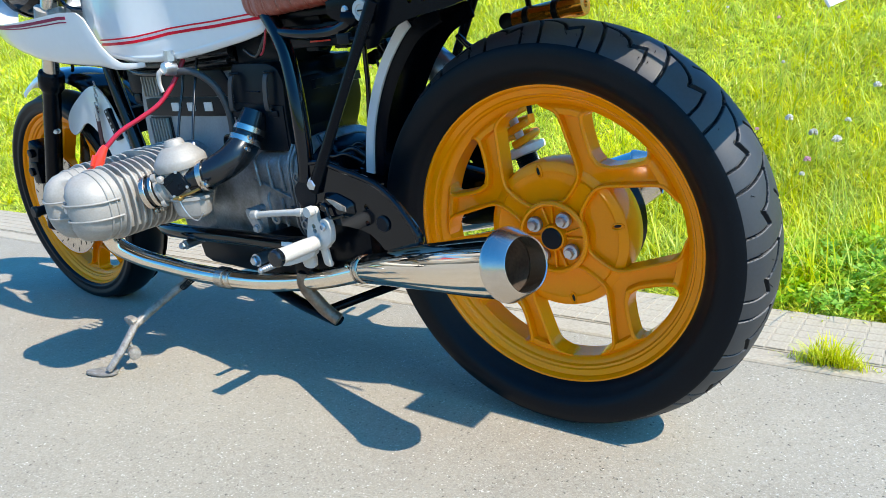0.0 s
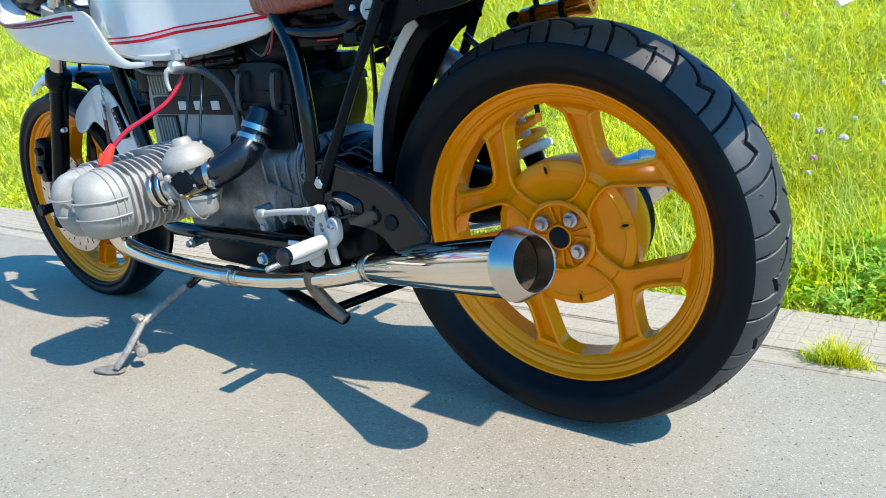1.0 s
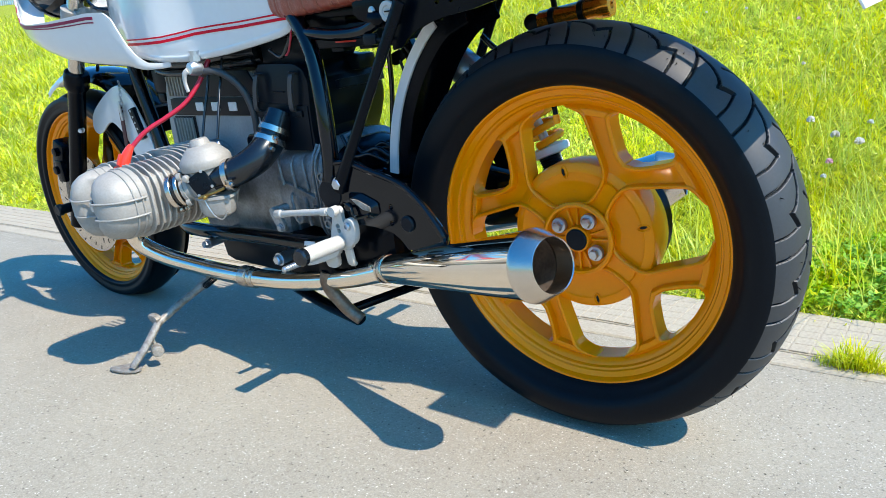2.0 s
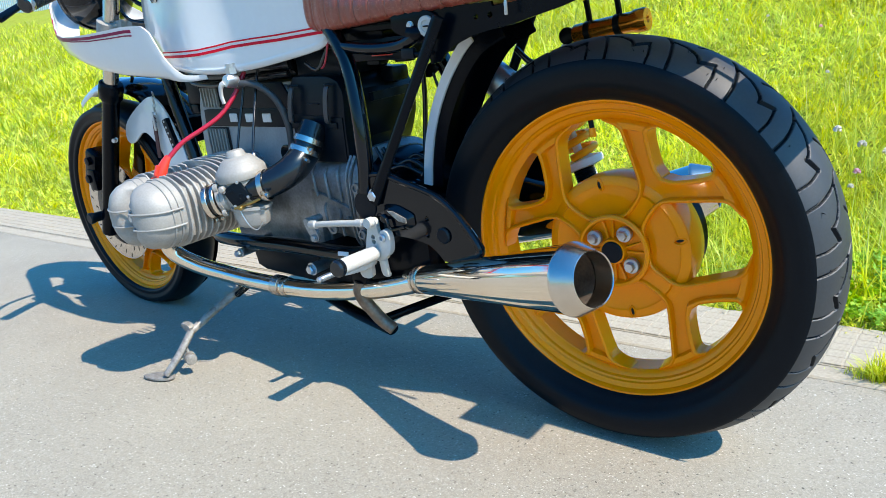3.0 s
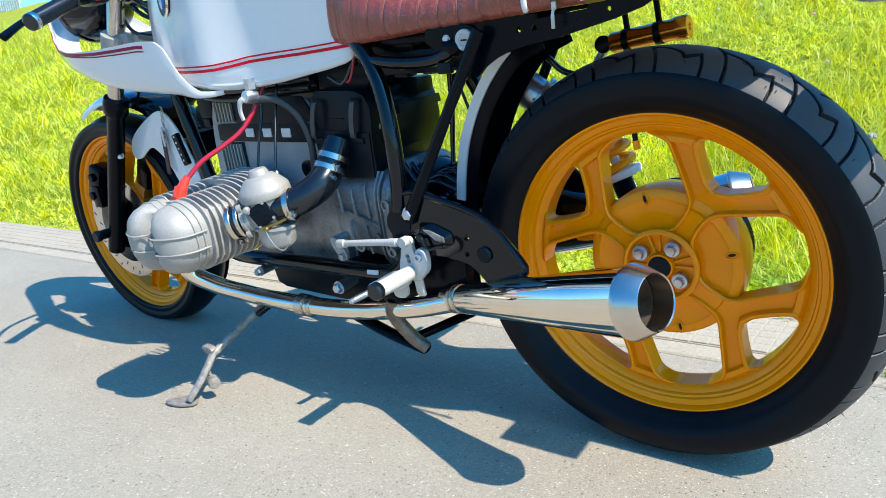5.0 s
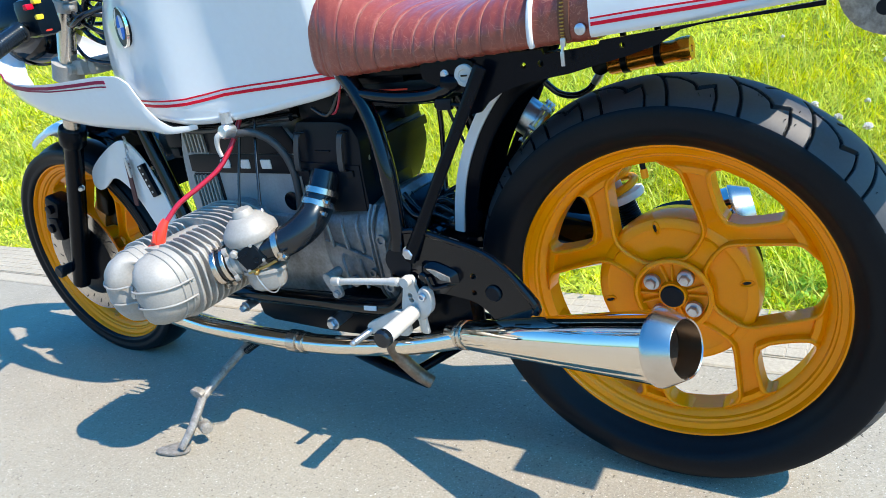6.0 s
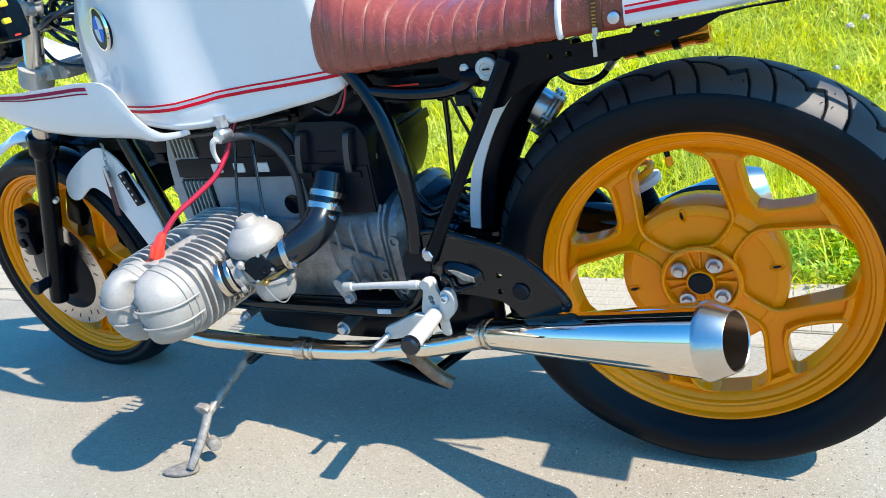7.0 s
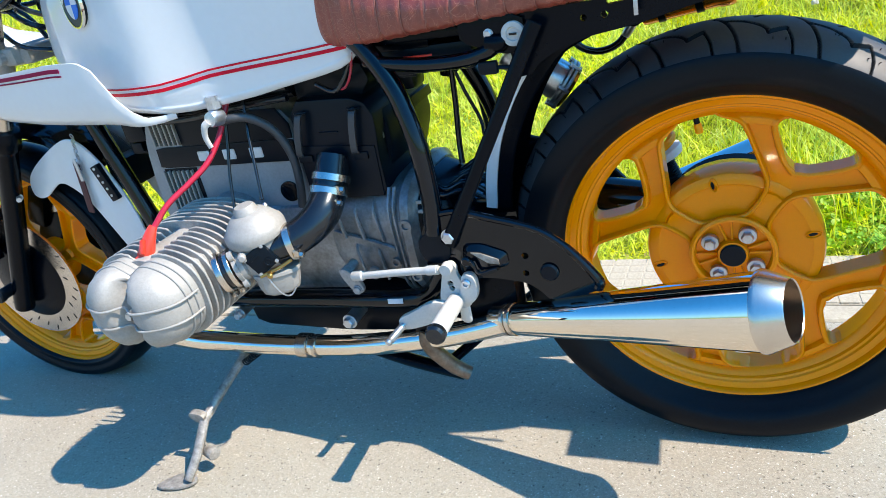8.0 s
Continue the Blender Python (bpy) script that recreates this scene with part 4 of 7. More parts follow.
# seat
SEAT = [  # x, half width, underside, top
    (-0.545, 0.110, 0.708, 0.905), (-0.52, 0.122, 0.702, 0.885), (-0.48, 0.130, 0.699, 0.845), (-0.44, 0.133, 0.702, 0.816), (-0.38, 0.136, 0.706, 0.793), (-0.31, 0.138, 0.711, 0.783),
    (-0.25, 0.139, 0.714, 0.787), (-0.19, 0.139, 0.718, 0.800), (-0.14, 0.138, 0.721, 0.818), (-0.10, 0.136, 0.723, 0.835), (-0.053, 0.134, 0.725, 0.852)]
SEAT_SHAPE = [(0.0, 0.0), (0.80, 0.0), (0.93, 0.03), (0.985, 0.12), (1.0, 0.28), (0.985, 0.46), (0.93, 0.64), (0.82, 0.80), (0.64, 0.92), (0.36, 0.985), (0.0, 1.0)]
SEAMS = [-0.50, -0.463, -0.428, -0.393, -0.358, -0.322, -0.286, -0.250, -0.212, -0.175]


def seat_ring(x, grow=0.0):
    w, lo, hi = lerp_table(SEAT, x)
    half = [(w * a, lo + (hi - lo) * b) for a, b in SEAT_SHAPE]
    half = [tuple(p)[:2] for p in smooth_path([(a, b, 0) for a, b in half], 3)]
    cz = (lo + hi) / 2
    half = [(a * (1 + grow / w), cz + (b - cz) * (1 + 2 * grow / (hi - lo))) for a, b in half]
    return half


bm = bmesh.new()
loops = []
for x in np.linspace(-0.545, -0.053, 246):
    sag = 0.0
    for s in SEAMS:
        sag = max(sag, math.exp(-((x - s) / 0.0018) ** 2))
    half = seat_ring(x, -0.0019 * sag + 0.0004 * math.sin(x * 310))
    lean_back = lambda b: 0.10 * max(0.0, b - 0.72)   # seams sweep back towards the top
    loops.append([Vector((x + lean_back(b) * 0.5, -a, b)) for a, b in half] + [Vector((x + lean_back(b) * 0.5, a, b)) for a, b in reversed(half[1:-1])])
rings(bm, loops)
seat = part("seat", bm, LEATHER, bike, "brown cracked leather saddle with stitched ribs", 50)
for s in SEAMS:
    half = seat_ring(s, -0.0016)[4:-1]
    bm = bmesh.new()
    tube(bm, [Vector((s + 0.05 * max(0.0, b - 0.72), -a, b)) for a, b in half[::2]], 0.0009, 5, 3)
    part("stitched_seam", bm, THREAD, seat)
bm = bmesh.new()
half = seat_ring(-0.138, 0.0015)
tube(bm, [Vector((-0.138 + 0.05 * max(0.0, b - 0.72), -a, b)) for a, b in half[7:-1:2]], 0.0042, 10, 4)
part("piping", bm, PIPING, seat, "white vinyl piping")
zx = -0.0925
zip_half = seat_ring(zx, 0.001)[7:-1]
bm = bmesh.new()
lp = []
for a, b in zip_half:
    sh = 0.05 * max(0.0, b - 0.72)
    lp.append([Vector((zx - 0.0075 + sh, -a - 0.0005, b)), Vector((zx + 0.0075 + sh, -a - 0.0005, b)), Vector((zx + 0.0075 + sh, -a + 0.003, b)), Vector((zx - 0.0075 + sh, -a + 0.003, b))])
rings(bm, lp)
part("zip_tape", bm, TAN, seat, "brown fabric zip tape")
path = smooth_path([Vector((zx + 0.05 * max(0.0, b - 0.72), -a - 0.0015, b)) for a, b in zip_half[::2]], 3)
bm = bmesh.new()
total = 0.0
for p, q in zip(path, path[1:]):
    n = max(1, int((q - p).length / 0.0032))
    for k in range(n):
        c = p.lerp(q, k / n)
        block(bm, c + Vector((0.0012 * (1 if k % 2 else -1), 0, 0)), (0.0050, 0.003, 0.0017), 0, None)
part("zip_teeth", bm, BRASS, seat, "brass zip teeth")
bm = bmesh.new()
block(bm, (zx, -0.138, 0.728), (0.007, 0.005, 0.011), 0.0018)
tube(bm, [(zx, -0.141, 0.723), (zx - 0.001, -0.142, 0.717)], 0.0020, 8)
block(bm, (zx - 0.001, -0.142, 0.708), (0.0052, 0.0022, 0.018), 0.0009)
part("zip_pull", bm, ZINC, seat, "metal zip pull")
bm = bmesh.new()
lathe(bm, [(0.0, 0), (0.0075, 0), (0.0072, 0.0022), (0.004, 0.0034), (0.0, 0.0036)], aim((-0.069, -0.1365, 0.742), (0, -1, 0.05)), 20)
part("snap_stud", bm, ZINC, seat, "metal snap stud")

# tail
TAIL = [(-0.057, 0.138, 0.727, 0.87), (0.0, 0.132, 0.730, 0.875), (0.08, 0.120, 0.735, 0.872), (0.16, 0.103, 0.741, 0.858), (0.22, 0.084, 0.747, 0.835), (0.255, 0.062, 0.755, 0.812), (0.268, 0.035, 0.765, 0.795)]


def tail_half(x):
    w, lo, hi = lerp_table(TAIL, x)
    return [(w * a, lo + (hi - lo) * b) for a, b in [(0.0, 0.03), (0.85, 0.02), (0.965, 0.03), (1.0, 0.10), (0.99, 0.35), (0.93, 0.6), (0.78, 0.83), (0.5, 0.96), (0.0, 1.0)]]


bm = bmesh.new()
loops = []
for x in np.linspace(-0.057, 0.268, 34):
    half = [tuple(p)[:2] for p in smooth_path([(a, b, 0) for a, b in tail_half(x)], 3)]
    loops.append([Vector((x, -a, b)) for a, b in half] + [Vector((x, a, b)) for a, b in reversed(half[1:-1])])
rings(bm, loops)
tail = part("tail_cowl", bm, WHITE, bike, "white tail cowl with red pinstripes", 50)
for side in (-1, 1):
    for dz, hw, mt in ((0.0225, 0.0011, RED), (0.0155, 0.0022, RED)):
        pts = []
        for x in np.linspace(-0.055, 0.24, 40):
            s = tail_half(x)
            z = s[2][1] + dz * (1 - 0.3 * max(0, x) / 0.25)
            y = float(np.interp(z, [p[1] for p in s[2:]], [p[0] for p in s[2:]]))
            pts.append(Vector((x, side * y, z)))
        part("pinstripe", ribbon(pts, lambda p: (0.2, side, 0), hw), mt, tail, "red pinstripe")
bm = bmesh.new()
m = Matrix.Translation((0.357, -0.022, 0.704)) @ Matrix.Rotation(radians(-29), 4, "Y")
block(bm, (0, 0, 0), (0.003, 0.235, 0.127), 0.001, m)
plate = part("number_plate", bm, PIPING, bike, "white number plate on a drilled tail bracket")
for k, (y0, w) in enumerate(((-0.055, 0.05), (0.02, 0.07))):
    bm = bmesh.new()
    block(bm, (0.002, y0, -0.012), (0.002, w, 0.055), 0.0006, m)
    part("plate_bar", bm, GREEN, plate, "dark green bar")
bm = bmesh.new()
prism(bm, rounded([(0.200, 0.752), (0.212, 0.712), (0.245, 0.690), (0.292, 0.688), (0.330, 0.712), (0.345, 0.750)], 2), -0.040, -0.035, 0.001)
bracket = part("plate_bracket", bm, WORN, bike, "grey drilled metal plate bracket")
# holes are not cut: dark discs on the plate paint their shaded depth
for hx, hz in ((0.252, 0.722), (0.283, 0.714), (0.312, 0.724)):
    bm = bmesh.new()
    lathe(bm, [(0.0, 0), (0.009, 0), (0.009, 0.0008), (0.0, 0.0008)], aim((hx, -0.0398, hz), (0, -1, 0)), 18)
    part("bracket_hole", bm, PLASTIC, bracket)
bm = bmesh.new()
tube(bm, [(0.20, 0, 0.745), (0.27, 0, 0.742), (0.335, 0, 0.725)], 0.011, 10)
part("plate_arm", bm, SATIN, bike, "black plate arm")

# lower fairing: a shell round the fork, closed ahead of it
FAIR = [  # x, y, top, bottom
    (-0.796, 0.154, 0.6435, 0.633), (-0.812, 0.168, 0.643, 0.6315), (-0.829, 0.183, 0.646, 0.632), (-0.843, 0.194, 0.662, 0.634), (-0.855, 0.199, 0.682, 0.636), (-0.864, 0.203, 0.706, 0.638), (-0.875, 0.207, 0.734, 0.640), (-0.893, 0.210, 0.747, 0.642),
    (-0.95, 0.212, 0.750, 0.646), (-1.02, 0.213, 0.747, 0.652), (-1.10, 0.213, 0.744, 0.664), (-1.18, 0.206, 0.744, 0.682), (-1.26, 0.190, 0.746, 0.702), (-1.34, 0.162, 0.754, 0.722),
    (-1.41, 0.130, 0.778, 0.744), (-1.475, 0.096, 0.826, 0.782), (-1.515, 0.055, 0.868, 0.825), (-1.53, 0.0, 0.885, 0.845)]
FULL = [(x, -y, t, b) for x, y, t, b in FAIR] + [(x, y, t, b) for x, y, t, b in reversed(FAIR[:-1])]


def fairing_row(u):
    """Points up the shell at a place along it: (out from the plan line, height share)."""
    i = min(int(u), len(FULL) - 2)
    f = u - i
    a, b = FULL[i], FULL[i + 1]
    x, y, t, lo = [p + (q - p) * f for p, q in zip(a, b)]
    d = Vector((b[0] - a[0], b[1] - a[1], 0)).normalized()
    out = Vector((d.y, -d.x, 0))
    if out.dot(Vector((x + 1.1, y, 0))) < 0:
        out = -out
    h = max(t - lo, 0.001)
    floor = 0.040 + 0.045 * min(1.0, max(0.0, (-x - 1.12) / 0.25)) * min(1.0, abs(y) / 0.15)
    return [Vector((x, y, lo + h * v)) + out * (k * min(1.0, h / 0.06)) for k, v in ((-floor, 0.10), (-0.022, 0.0), (-0.010, 0.05), (-0.003, 0.18), (0.002, 0.42), (0.005, 0.72), (0.006, 1.0))], out


bm = bmesh.new()
loops = []
for u in np.linspace(0, len(FULL) - 1.001, 110):
    row, out = fairing_row(u)
    loops.append(row + [p - out * 0.004 for p in reversed(row)])
rings(bm, loops)
fairing = part("lower_fairing", bm, WHITE, bike, "white lower fairing shell with pinstripes", 55)
for side in (0, 1):
    for share, hw, mt in ((0.915, 0.0030, MAROON), (0.845, 0.0012, MAROON)):
        pts, outs = [], []
        for u in np.linspace(7.6, 16.2, 60):
            uu = u if side == 0 else len(FULL) - 1 - u
            row, out = fairing_row(min(uu, len(FULL) - 1.002))
            seg = np.interp(share, [0.45, 0.75, 1.0], [0, 1, 2])
            k = int(min(seg, 1))
            pts.append(row[4 + k].lerp(row[5 + k], seg - k))
            outs.append(out)
        table = {tuple(round(c, 6) for c in p): o for p, o in zip(pts, outs)}
        part("pinstripe", ribbon(pts, lambda p: table[tuple(round(c, 6) for c in p)], hw), mt, fairing, "dark red pinstripe")

# handlebars, headlamp
for side in (-1, 1):
    a, b = Vector((-1.132, side * 0.150, 0.868)), Vector((-1.061, side * 0.345, 0.809))
    d = (b - a).normalized()
    bm = bmesh.new()
    L = (b - a).length
    prof = [(0.011, 0.0), (0.011, L * 0.40), (0.0185, L * 0.405), (0.0195, L * 0.42)]
    k = 0.43
    while k < 0.97:
        prof += [(0.0160, L * k), (0.0150, L * (k + 0.012)), (0.0160, L * (k + 0.024))]
        k += 0.03
    prof += [(0.0160, L * 0.98), (0.0160, L), (0.012, L + 0.003), (0.0, L + 0.003)]
    lathe(bm, prof, aim(a, d), 24)
    grip = part("handlebar_grip", bm, HOSE, bike, "black ribbed rubber grip")
    bm = bmesh.new()
    lathe(bm, [(0.0158, L - 0.014), (0.0168, L - 0.012), (0.0168, L - 0.003), (0.0158, L - 0.001)], aim(a, d), 24)
    part("grip_collar", bm, CHROME, grip)
    bm = bmesh.new()
    block(bm, a + d * 0.045 + Vector((0.018, 0, 0.008)), (0.066, 0.050, 0.070), 0.016)
    switch = part("switch_housing", bm, PLASTIC, bike, "black switch housing")
    for c, mt, off in ((0, YELLOW, (0.056, side * 0.008, 0.036)), (1, YELLOW, (0.042, side * 0.004, 0.009)), (2, REDCAP, (0.040, -side * 0.006, -0.013)), (3, RED, (0.050, side * 0.022, 0.028))):
        bm = bmesh.new()
        block(bm, a + d * 0.05 + Vector(off) + Vector((0.002, side * 0.006, 0)), (0.012, 0.015, 0.010), 0.003)
        part("switch_button", bm, mt, switch)
    bm = bmesh.new()
    tube(bm, [a + Vector((-0.045, 0, -0.01)), a + Vector((-0.062, side * 0.04, -0.018)), a + Vector((-0.058, side * 0.13, -0.046)), a + Vector((-0.002, side * 0.218, -0.078))], [0.007, 0.008, 0.0065, 0.0085], 10, flat=0.6)
    part("hand_lever", bm, SATIN, bike, "black hand lever")
bm = bmesh.new()
lathe(bm, [(0.0, -0.10), (0.035, -0.098), (0.065, -0.08), (0.083, -0.045), (0.088, 0.0), (0.092, 0.004), (0.092, 0.016), (0.086, 0.020)], aim((-1.43, 0, 0.848), (-1, 0, -0.05)), 40, (True, False))
lamp = part("headlamp", bm, BLACK, bike, "black round headlamp shell inside the fairing")
bm = bmesh.new()
lathe(bm, [(0.088, 0.010), (0.07, 0.022), (0.0, 0.030)], aim((-1.43, 0, 0.848), (-1, 0, -0.05)), 40, (False, True))
part("lens", bm, GLASSY, lamp)
for k, (p0, p1, p2, r) in enumerate((((-1.20, -0.05, 0.84), (-1.12, -0.07, 0.80), (-1.04, -0.04, 0.77), 0.005), ((-1.22, -0.06, 0.80), (-1.13, -0.09, 0.765), (-1.03, -0.06, 0.745), 0.004),
                                    ((-1.18, -0.09, 0.90), (-1.09, -0.10, 0.83), (-1.03, -0.05, 0.79), 0.0045), ((-1.20, 0.06, 0.85), (-1.10, 0.08, 0.80), (-1.03, 0.05, 0.76), 0.005),
                                    ((-1.21, -0.08, 0.63), (-1.14, -0.10, 0.655), (-1.05, -0.06, 0.66), 0.004))):
    bm = bmesh.new()
    tube(bm, [p0, p1, p2], r, 8)
    part("control_cable", bm, HOSE, bike, "black control cable")
bm = bmesh.new()
block(bm, (-1.055, 0, 0.80), (0.06, 0.11, 0.10), 0.012)
part("instrument_bracket", bm, SATIN, bike)
cable_rng = random.Random(21)
for k in range(9):
    y0, z0 = cable_rng.uniform(-0.09, 0.04), cable_rng.uniform(0.76, 0.93)
    pts = [(-1.045, y0 * 0.6, z0 - 0.02), (-1.085, y0 - 0.02, z0 + cable_rng.uniform(-0.04, 0.03)), (-1.135, y0 - cable_rng.uniform(-0.02, 0.03), z0 + cable_rng.uniform(-0.05, 0.04)), (-1.20, y0 * 0.8, z0 + cable_rng.uniform(-0.03, 0.05)), (-1.29, y0 * 0.4, 0.84)]
    pipe("control_cable", pts, cable_rng.choice((0.0035, 0.0045, 0.006)), HOSE, "black control cable", n=6)
bm = bmesh.new()
prism(bm, rounded([(-1.10, 0.775), (-1.05, 0.770), (-1.04, 0.840), (-1.075, 0.850)], 1, 0.2), -0.050, -0.044, 0.001)
block(bm, (-1.075, -0.052, 0.795), (0.020, 0.018, 0.024), 0.003)
part("cable_bracket", bm, WORN, bike, "grey metal cable bracket")

# frame
pipe("frame_spine", [(-1.06, 0, 0.70), (-0.95, 0, 0.675), (-0.70, 0, 0.668), (-0.50, 0, 0.672)], 0.030)
bm = bmesh.new()
lathe(bm, [(0.034, 0.0), (0.034, 0.17), (0.028, 0.175)], aim((-1.135, 0, 0.62), (RAKE, 0, 1)), 24)
part("steering_head", bm, BLACK, bike)
for side in (-1, 1):
    pipe("down_tube", [(-1.105, side * 0.045, 0.665), (-1.088, side * 0.055, 0.605), (-1.032, side * 0.062, 0.415), (-1.0, side * 0.075, 0.31), (-0.965, side * 0.095, 0.277), (-0.88, side * 0.113, 0.277), (-0.66, side * 0.115, 0.284), (-0.50, side * 0.117, 0.288), (-0.445, side * 0.118, 0.305), (-0.415, side * 0.118, 0.345)], 0.0160)
    pipe("frame_upright", [(-0.495, side * 0.104, 0.720), (-0.466, side * 0.111, 0.690), (-0.438, side * 0.121, 0.653), (-0.419, side * 0.131, 0.616), (-0.402, side * 0.144, 0.556), (-0.397, side * 0.151, 0.480), (-0.401, side * 0.154, 0.428)], 0.0145)
    pipe("cross_tube", [(-0.470, side * 0.110, 0.676), (-0.425, side * 0.120, 0.671), (-0.370, side * 0.124, 0.666), (-0.318, side * 0.126, 0.667), (-0.285, side * 0.129, 0.674), (-0.268, side * 0.129, 0.684)], 0.0098)
    pipe("rear_strut", [(-0.378, side * 0.163, 0.415), (-0.330, side * 0.157, 0.500), (-0.275, side * 0.150, 0.597), (-0.214, side * 0.140, 0.706)], [0.0125, 0.0100, 0.0095, 0.0105], SATIN, "satin black seat strut", flat=0.7)
    bm = bmesh.new()
    if side < 0:
        top = [(-0.315, 0.716), (-0.130, 0.7195), (-0.1285, 0.7125), (-0.052, 0.7195), (-0.0505, 0.7240), (0.06, 0.734), (0.20, 0.7465)]
        low = [(0.20, 0.741), (0.075, 0.7335), (0.049, 0.7290), (0.023, 0.7145), (-0.016, 0.703), (-0.051, 0.6955), (-0.095, 0.6855), (-0.147, 0.6785), (-0.175, 0.6722), (-0.198, 0.6640), (-0.219, 0.652), (-0.232, 0.639),
               (-0.250, 0.636), (-0.255, 0.672), (-0.315, 0.690)]
        drilled(bm, top + low, [(-0.1578, 0.7002, 0.0040), (-0.1328, 0.7012, 0.0044), (-0.0221, 0.7165, 0.0035)], side * 0.118, side * 0.124)
    else:
        prism(bm, [(-0.315, 0.716), (-0.05, 0.7235), (0.06, 0.731), (0.20, 0.7465), (0.20, 0.741), (0.02, 0.720), (-0.20, 0.706), (-0.315, 0.690)], side * 0.118, side * 0.124, 0.0015)
    rail = part("seat_rail", bm, SATIN, bike, "satin black seat rail plate")
    bm = bmesh.new()
    prism(bm, rounded([(-0.318, 0.716), (-0.232, 0.718), (-0.228, 0.675), (-0.262, 0.668), (-0.318, 0.690)], 1, 0.15), side * 0.124, side * 0.130, 0.0015)
    part("lock_plate", bm, SATIN, bike)
    # footrest plate
    bm = bmesh.new()
    out = [(-0.425, 0.395), (-0.418, 0.440), (-0.395, 0.458), (-0.360, 0.462), (-0.318, 0.452), (-0.250, 0.433), (-0.215, 0.410), (-0.190, 0.383), (-0.168, 0.352), (-0.170, 0.338), (-0.185, 0.331),
           (-0.238, 0.318), (-0.252, 0.335), (-0.272, 0.349), (-0.325, 0.356), (-0.365, 0.352), (-0.395, 0.345), (-0.420, 0.365)]
    drilled(bm, rounded(out, 1, 0.2), [(-0.2676, 0.3922, 0.0052), (-0.2700, 0.3640, 0.0048)], side * 0.150, side * 0.158)
    tube(bm, [(x, side * 0.1545, z) for x, z in out[2:10]], [0.0055] * 5 + [0.0065, 0.0075, 0.0070], 10)
    boss = [(-0.357, 0.4115), (-0.329, 0.4120), (-0.294, 0.3990), (-0.292, 0.3800), (-0.310, 0.3690), (-0.349, 0.3680), (-0.362, 0.388)]
    inner = [(-0.349, 0.4050), (-0.330, 0.4045), (-0.302, 0.3940), (-0.301, 0.3830), (-0.314, 0.3755), (-0.344, 0.3755), (-0.353, 0.388)]
    rings(bm, [[Vector((x, side * y, z)) for x, z in rounded(pl, 1, 0.12)] for pl, y in ((boss, 0.157), (boss, 0.160), (inner, 0.169))])
    tube(bm, [(-0.352, side * 0.166, 0.389), (-0.341, side * 0.175, 0.389), (-0.334, side * 0.176, 0.373), (-0.307, side * 0.172, 0.379)], 0.0026, 8, 4)
    lathe(bm, [(0.0, 0.0), (0.0075, 0.0), (0.0075, 0.012), (0.005, 0.014), (0.0, 0.014)], aim((-0.353, side * 0.160, 0.389), (0, side, 0)), 16)
    foot_plate = part("footrest_plate", bm, BLACK, bike, "black enamelled footrest plate")
    bm = bmesh.new()
    prism(bm, [(-0.344, 0.4035), (-0.330, 0.4030), (-0.303, 0.3930), (-0.303, 0.3850), (-0.320, 0.3870)], side * 0.1685, side * 0.1712, 0.0006)
    part("recess_cover", bm, WORN, foot_plate, "grey metal cover in the recess")
    bm = bmesh.new()
    hexbolt(bm, (-0.375, side * 0.163, 0.426), (0, side, 0), 0.0098, 0.009, 1.25)
    part("plate_bolt", bm, ZINC, foot_plate, "zinc hex bolt")
    bm = bmesh.new()
    lathe(bm, [(0.006, 0), (0.0135, 0), (0.0135, 0.004), (0.011, 0.0065), (0.006, 0.0065)], aim((-0.235, side * 0.157, 0.367), (0, side, 0)), 24)
    hexbolt(bm, (-0.235, side * 0.158, 0.367), (0, side, 0), 0.005, 0.004, 1)
    part("grommet", bm, PLASTIC, foot_plate)
    bm = bmesh.new()
    lathe(bm, [(0.0, 0), (0.027, 0), (0.0275, 0.010), (0.025, 0.014), (0.0, 0.015)], aim((-0.404, side * 0.146, 0.405), (0, side, 0)), 36)
    part("pivot_cap", bm, PLASTIC, bike, "round black swingarm pivot cap")
    # footpeg and lever
    bm = bmesh.new()
    lathe(bm, [(0.009, 0.0), (0.0125, 0.006), (0.0135, 0.03), (0.0135, 0.092), (0.0130, 0.094)], aim((-0.380, side * 0.172, 0.325), (0.06, side, 0.06)), 20)
    peg = part("footpeg", bm, CREAM, bike, "off white footpeg with black end")
    bm = bmesh.new()
    lathe(bm, [(0.0135, 0.093), (0.0150, 0.095), (0.0150, 0.103), (0.012, 0.107), (0.0, 0.108)], aim((-0.380, side * 0.172, 0.325), (0.06, side, 0.06)), 20)
    part("end_cap", bm, HOSE, peg, "black rubber end")
    bm = bmesh.new()
    drilled(bm, rounded([(-0.393, 0.3795), (-0.3875, 0.3870), (-0.3765, 0.3870), (-0.3715, 0.3790), (-0.3730, 0.3700), (-0.3660, 0.3500), (-0.3520, 0.3300), (-0.3600, 0.3120), (-0.3850, 0.3080), (-0.4080, 0.3160),
                         (-0.4050, 0.3340), (-0.3985, 0.3560)], 1, 0.2), [(-0.3850, 0.3520, 0.0048), (-0.3838, 0.3440, 0.0046)], side * 0.163, side * 0.171)
    prism(bm, rounded([(-0.3665, 0.3660), (-0.3550, 0.3695), (-0.3440, 0.3640), (-0.3430, 0.3380), (-0.3500, 0.3220), (-0.3700, 0.3140), (-0.3780, 0.3260), (-0.3700, 0.3420)], 2), side * 0.160, side * 0.174, 0.0025)
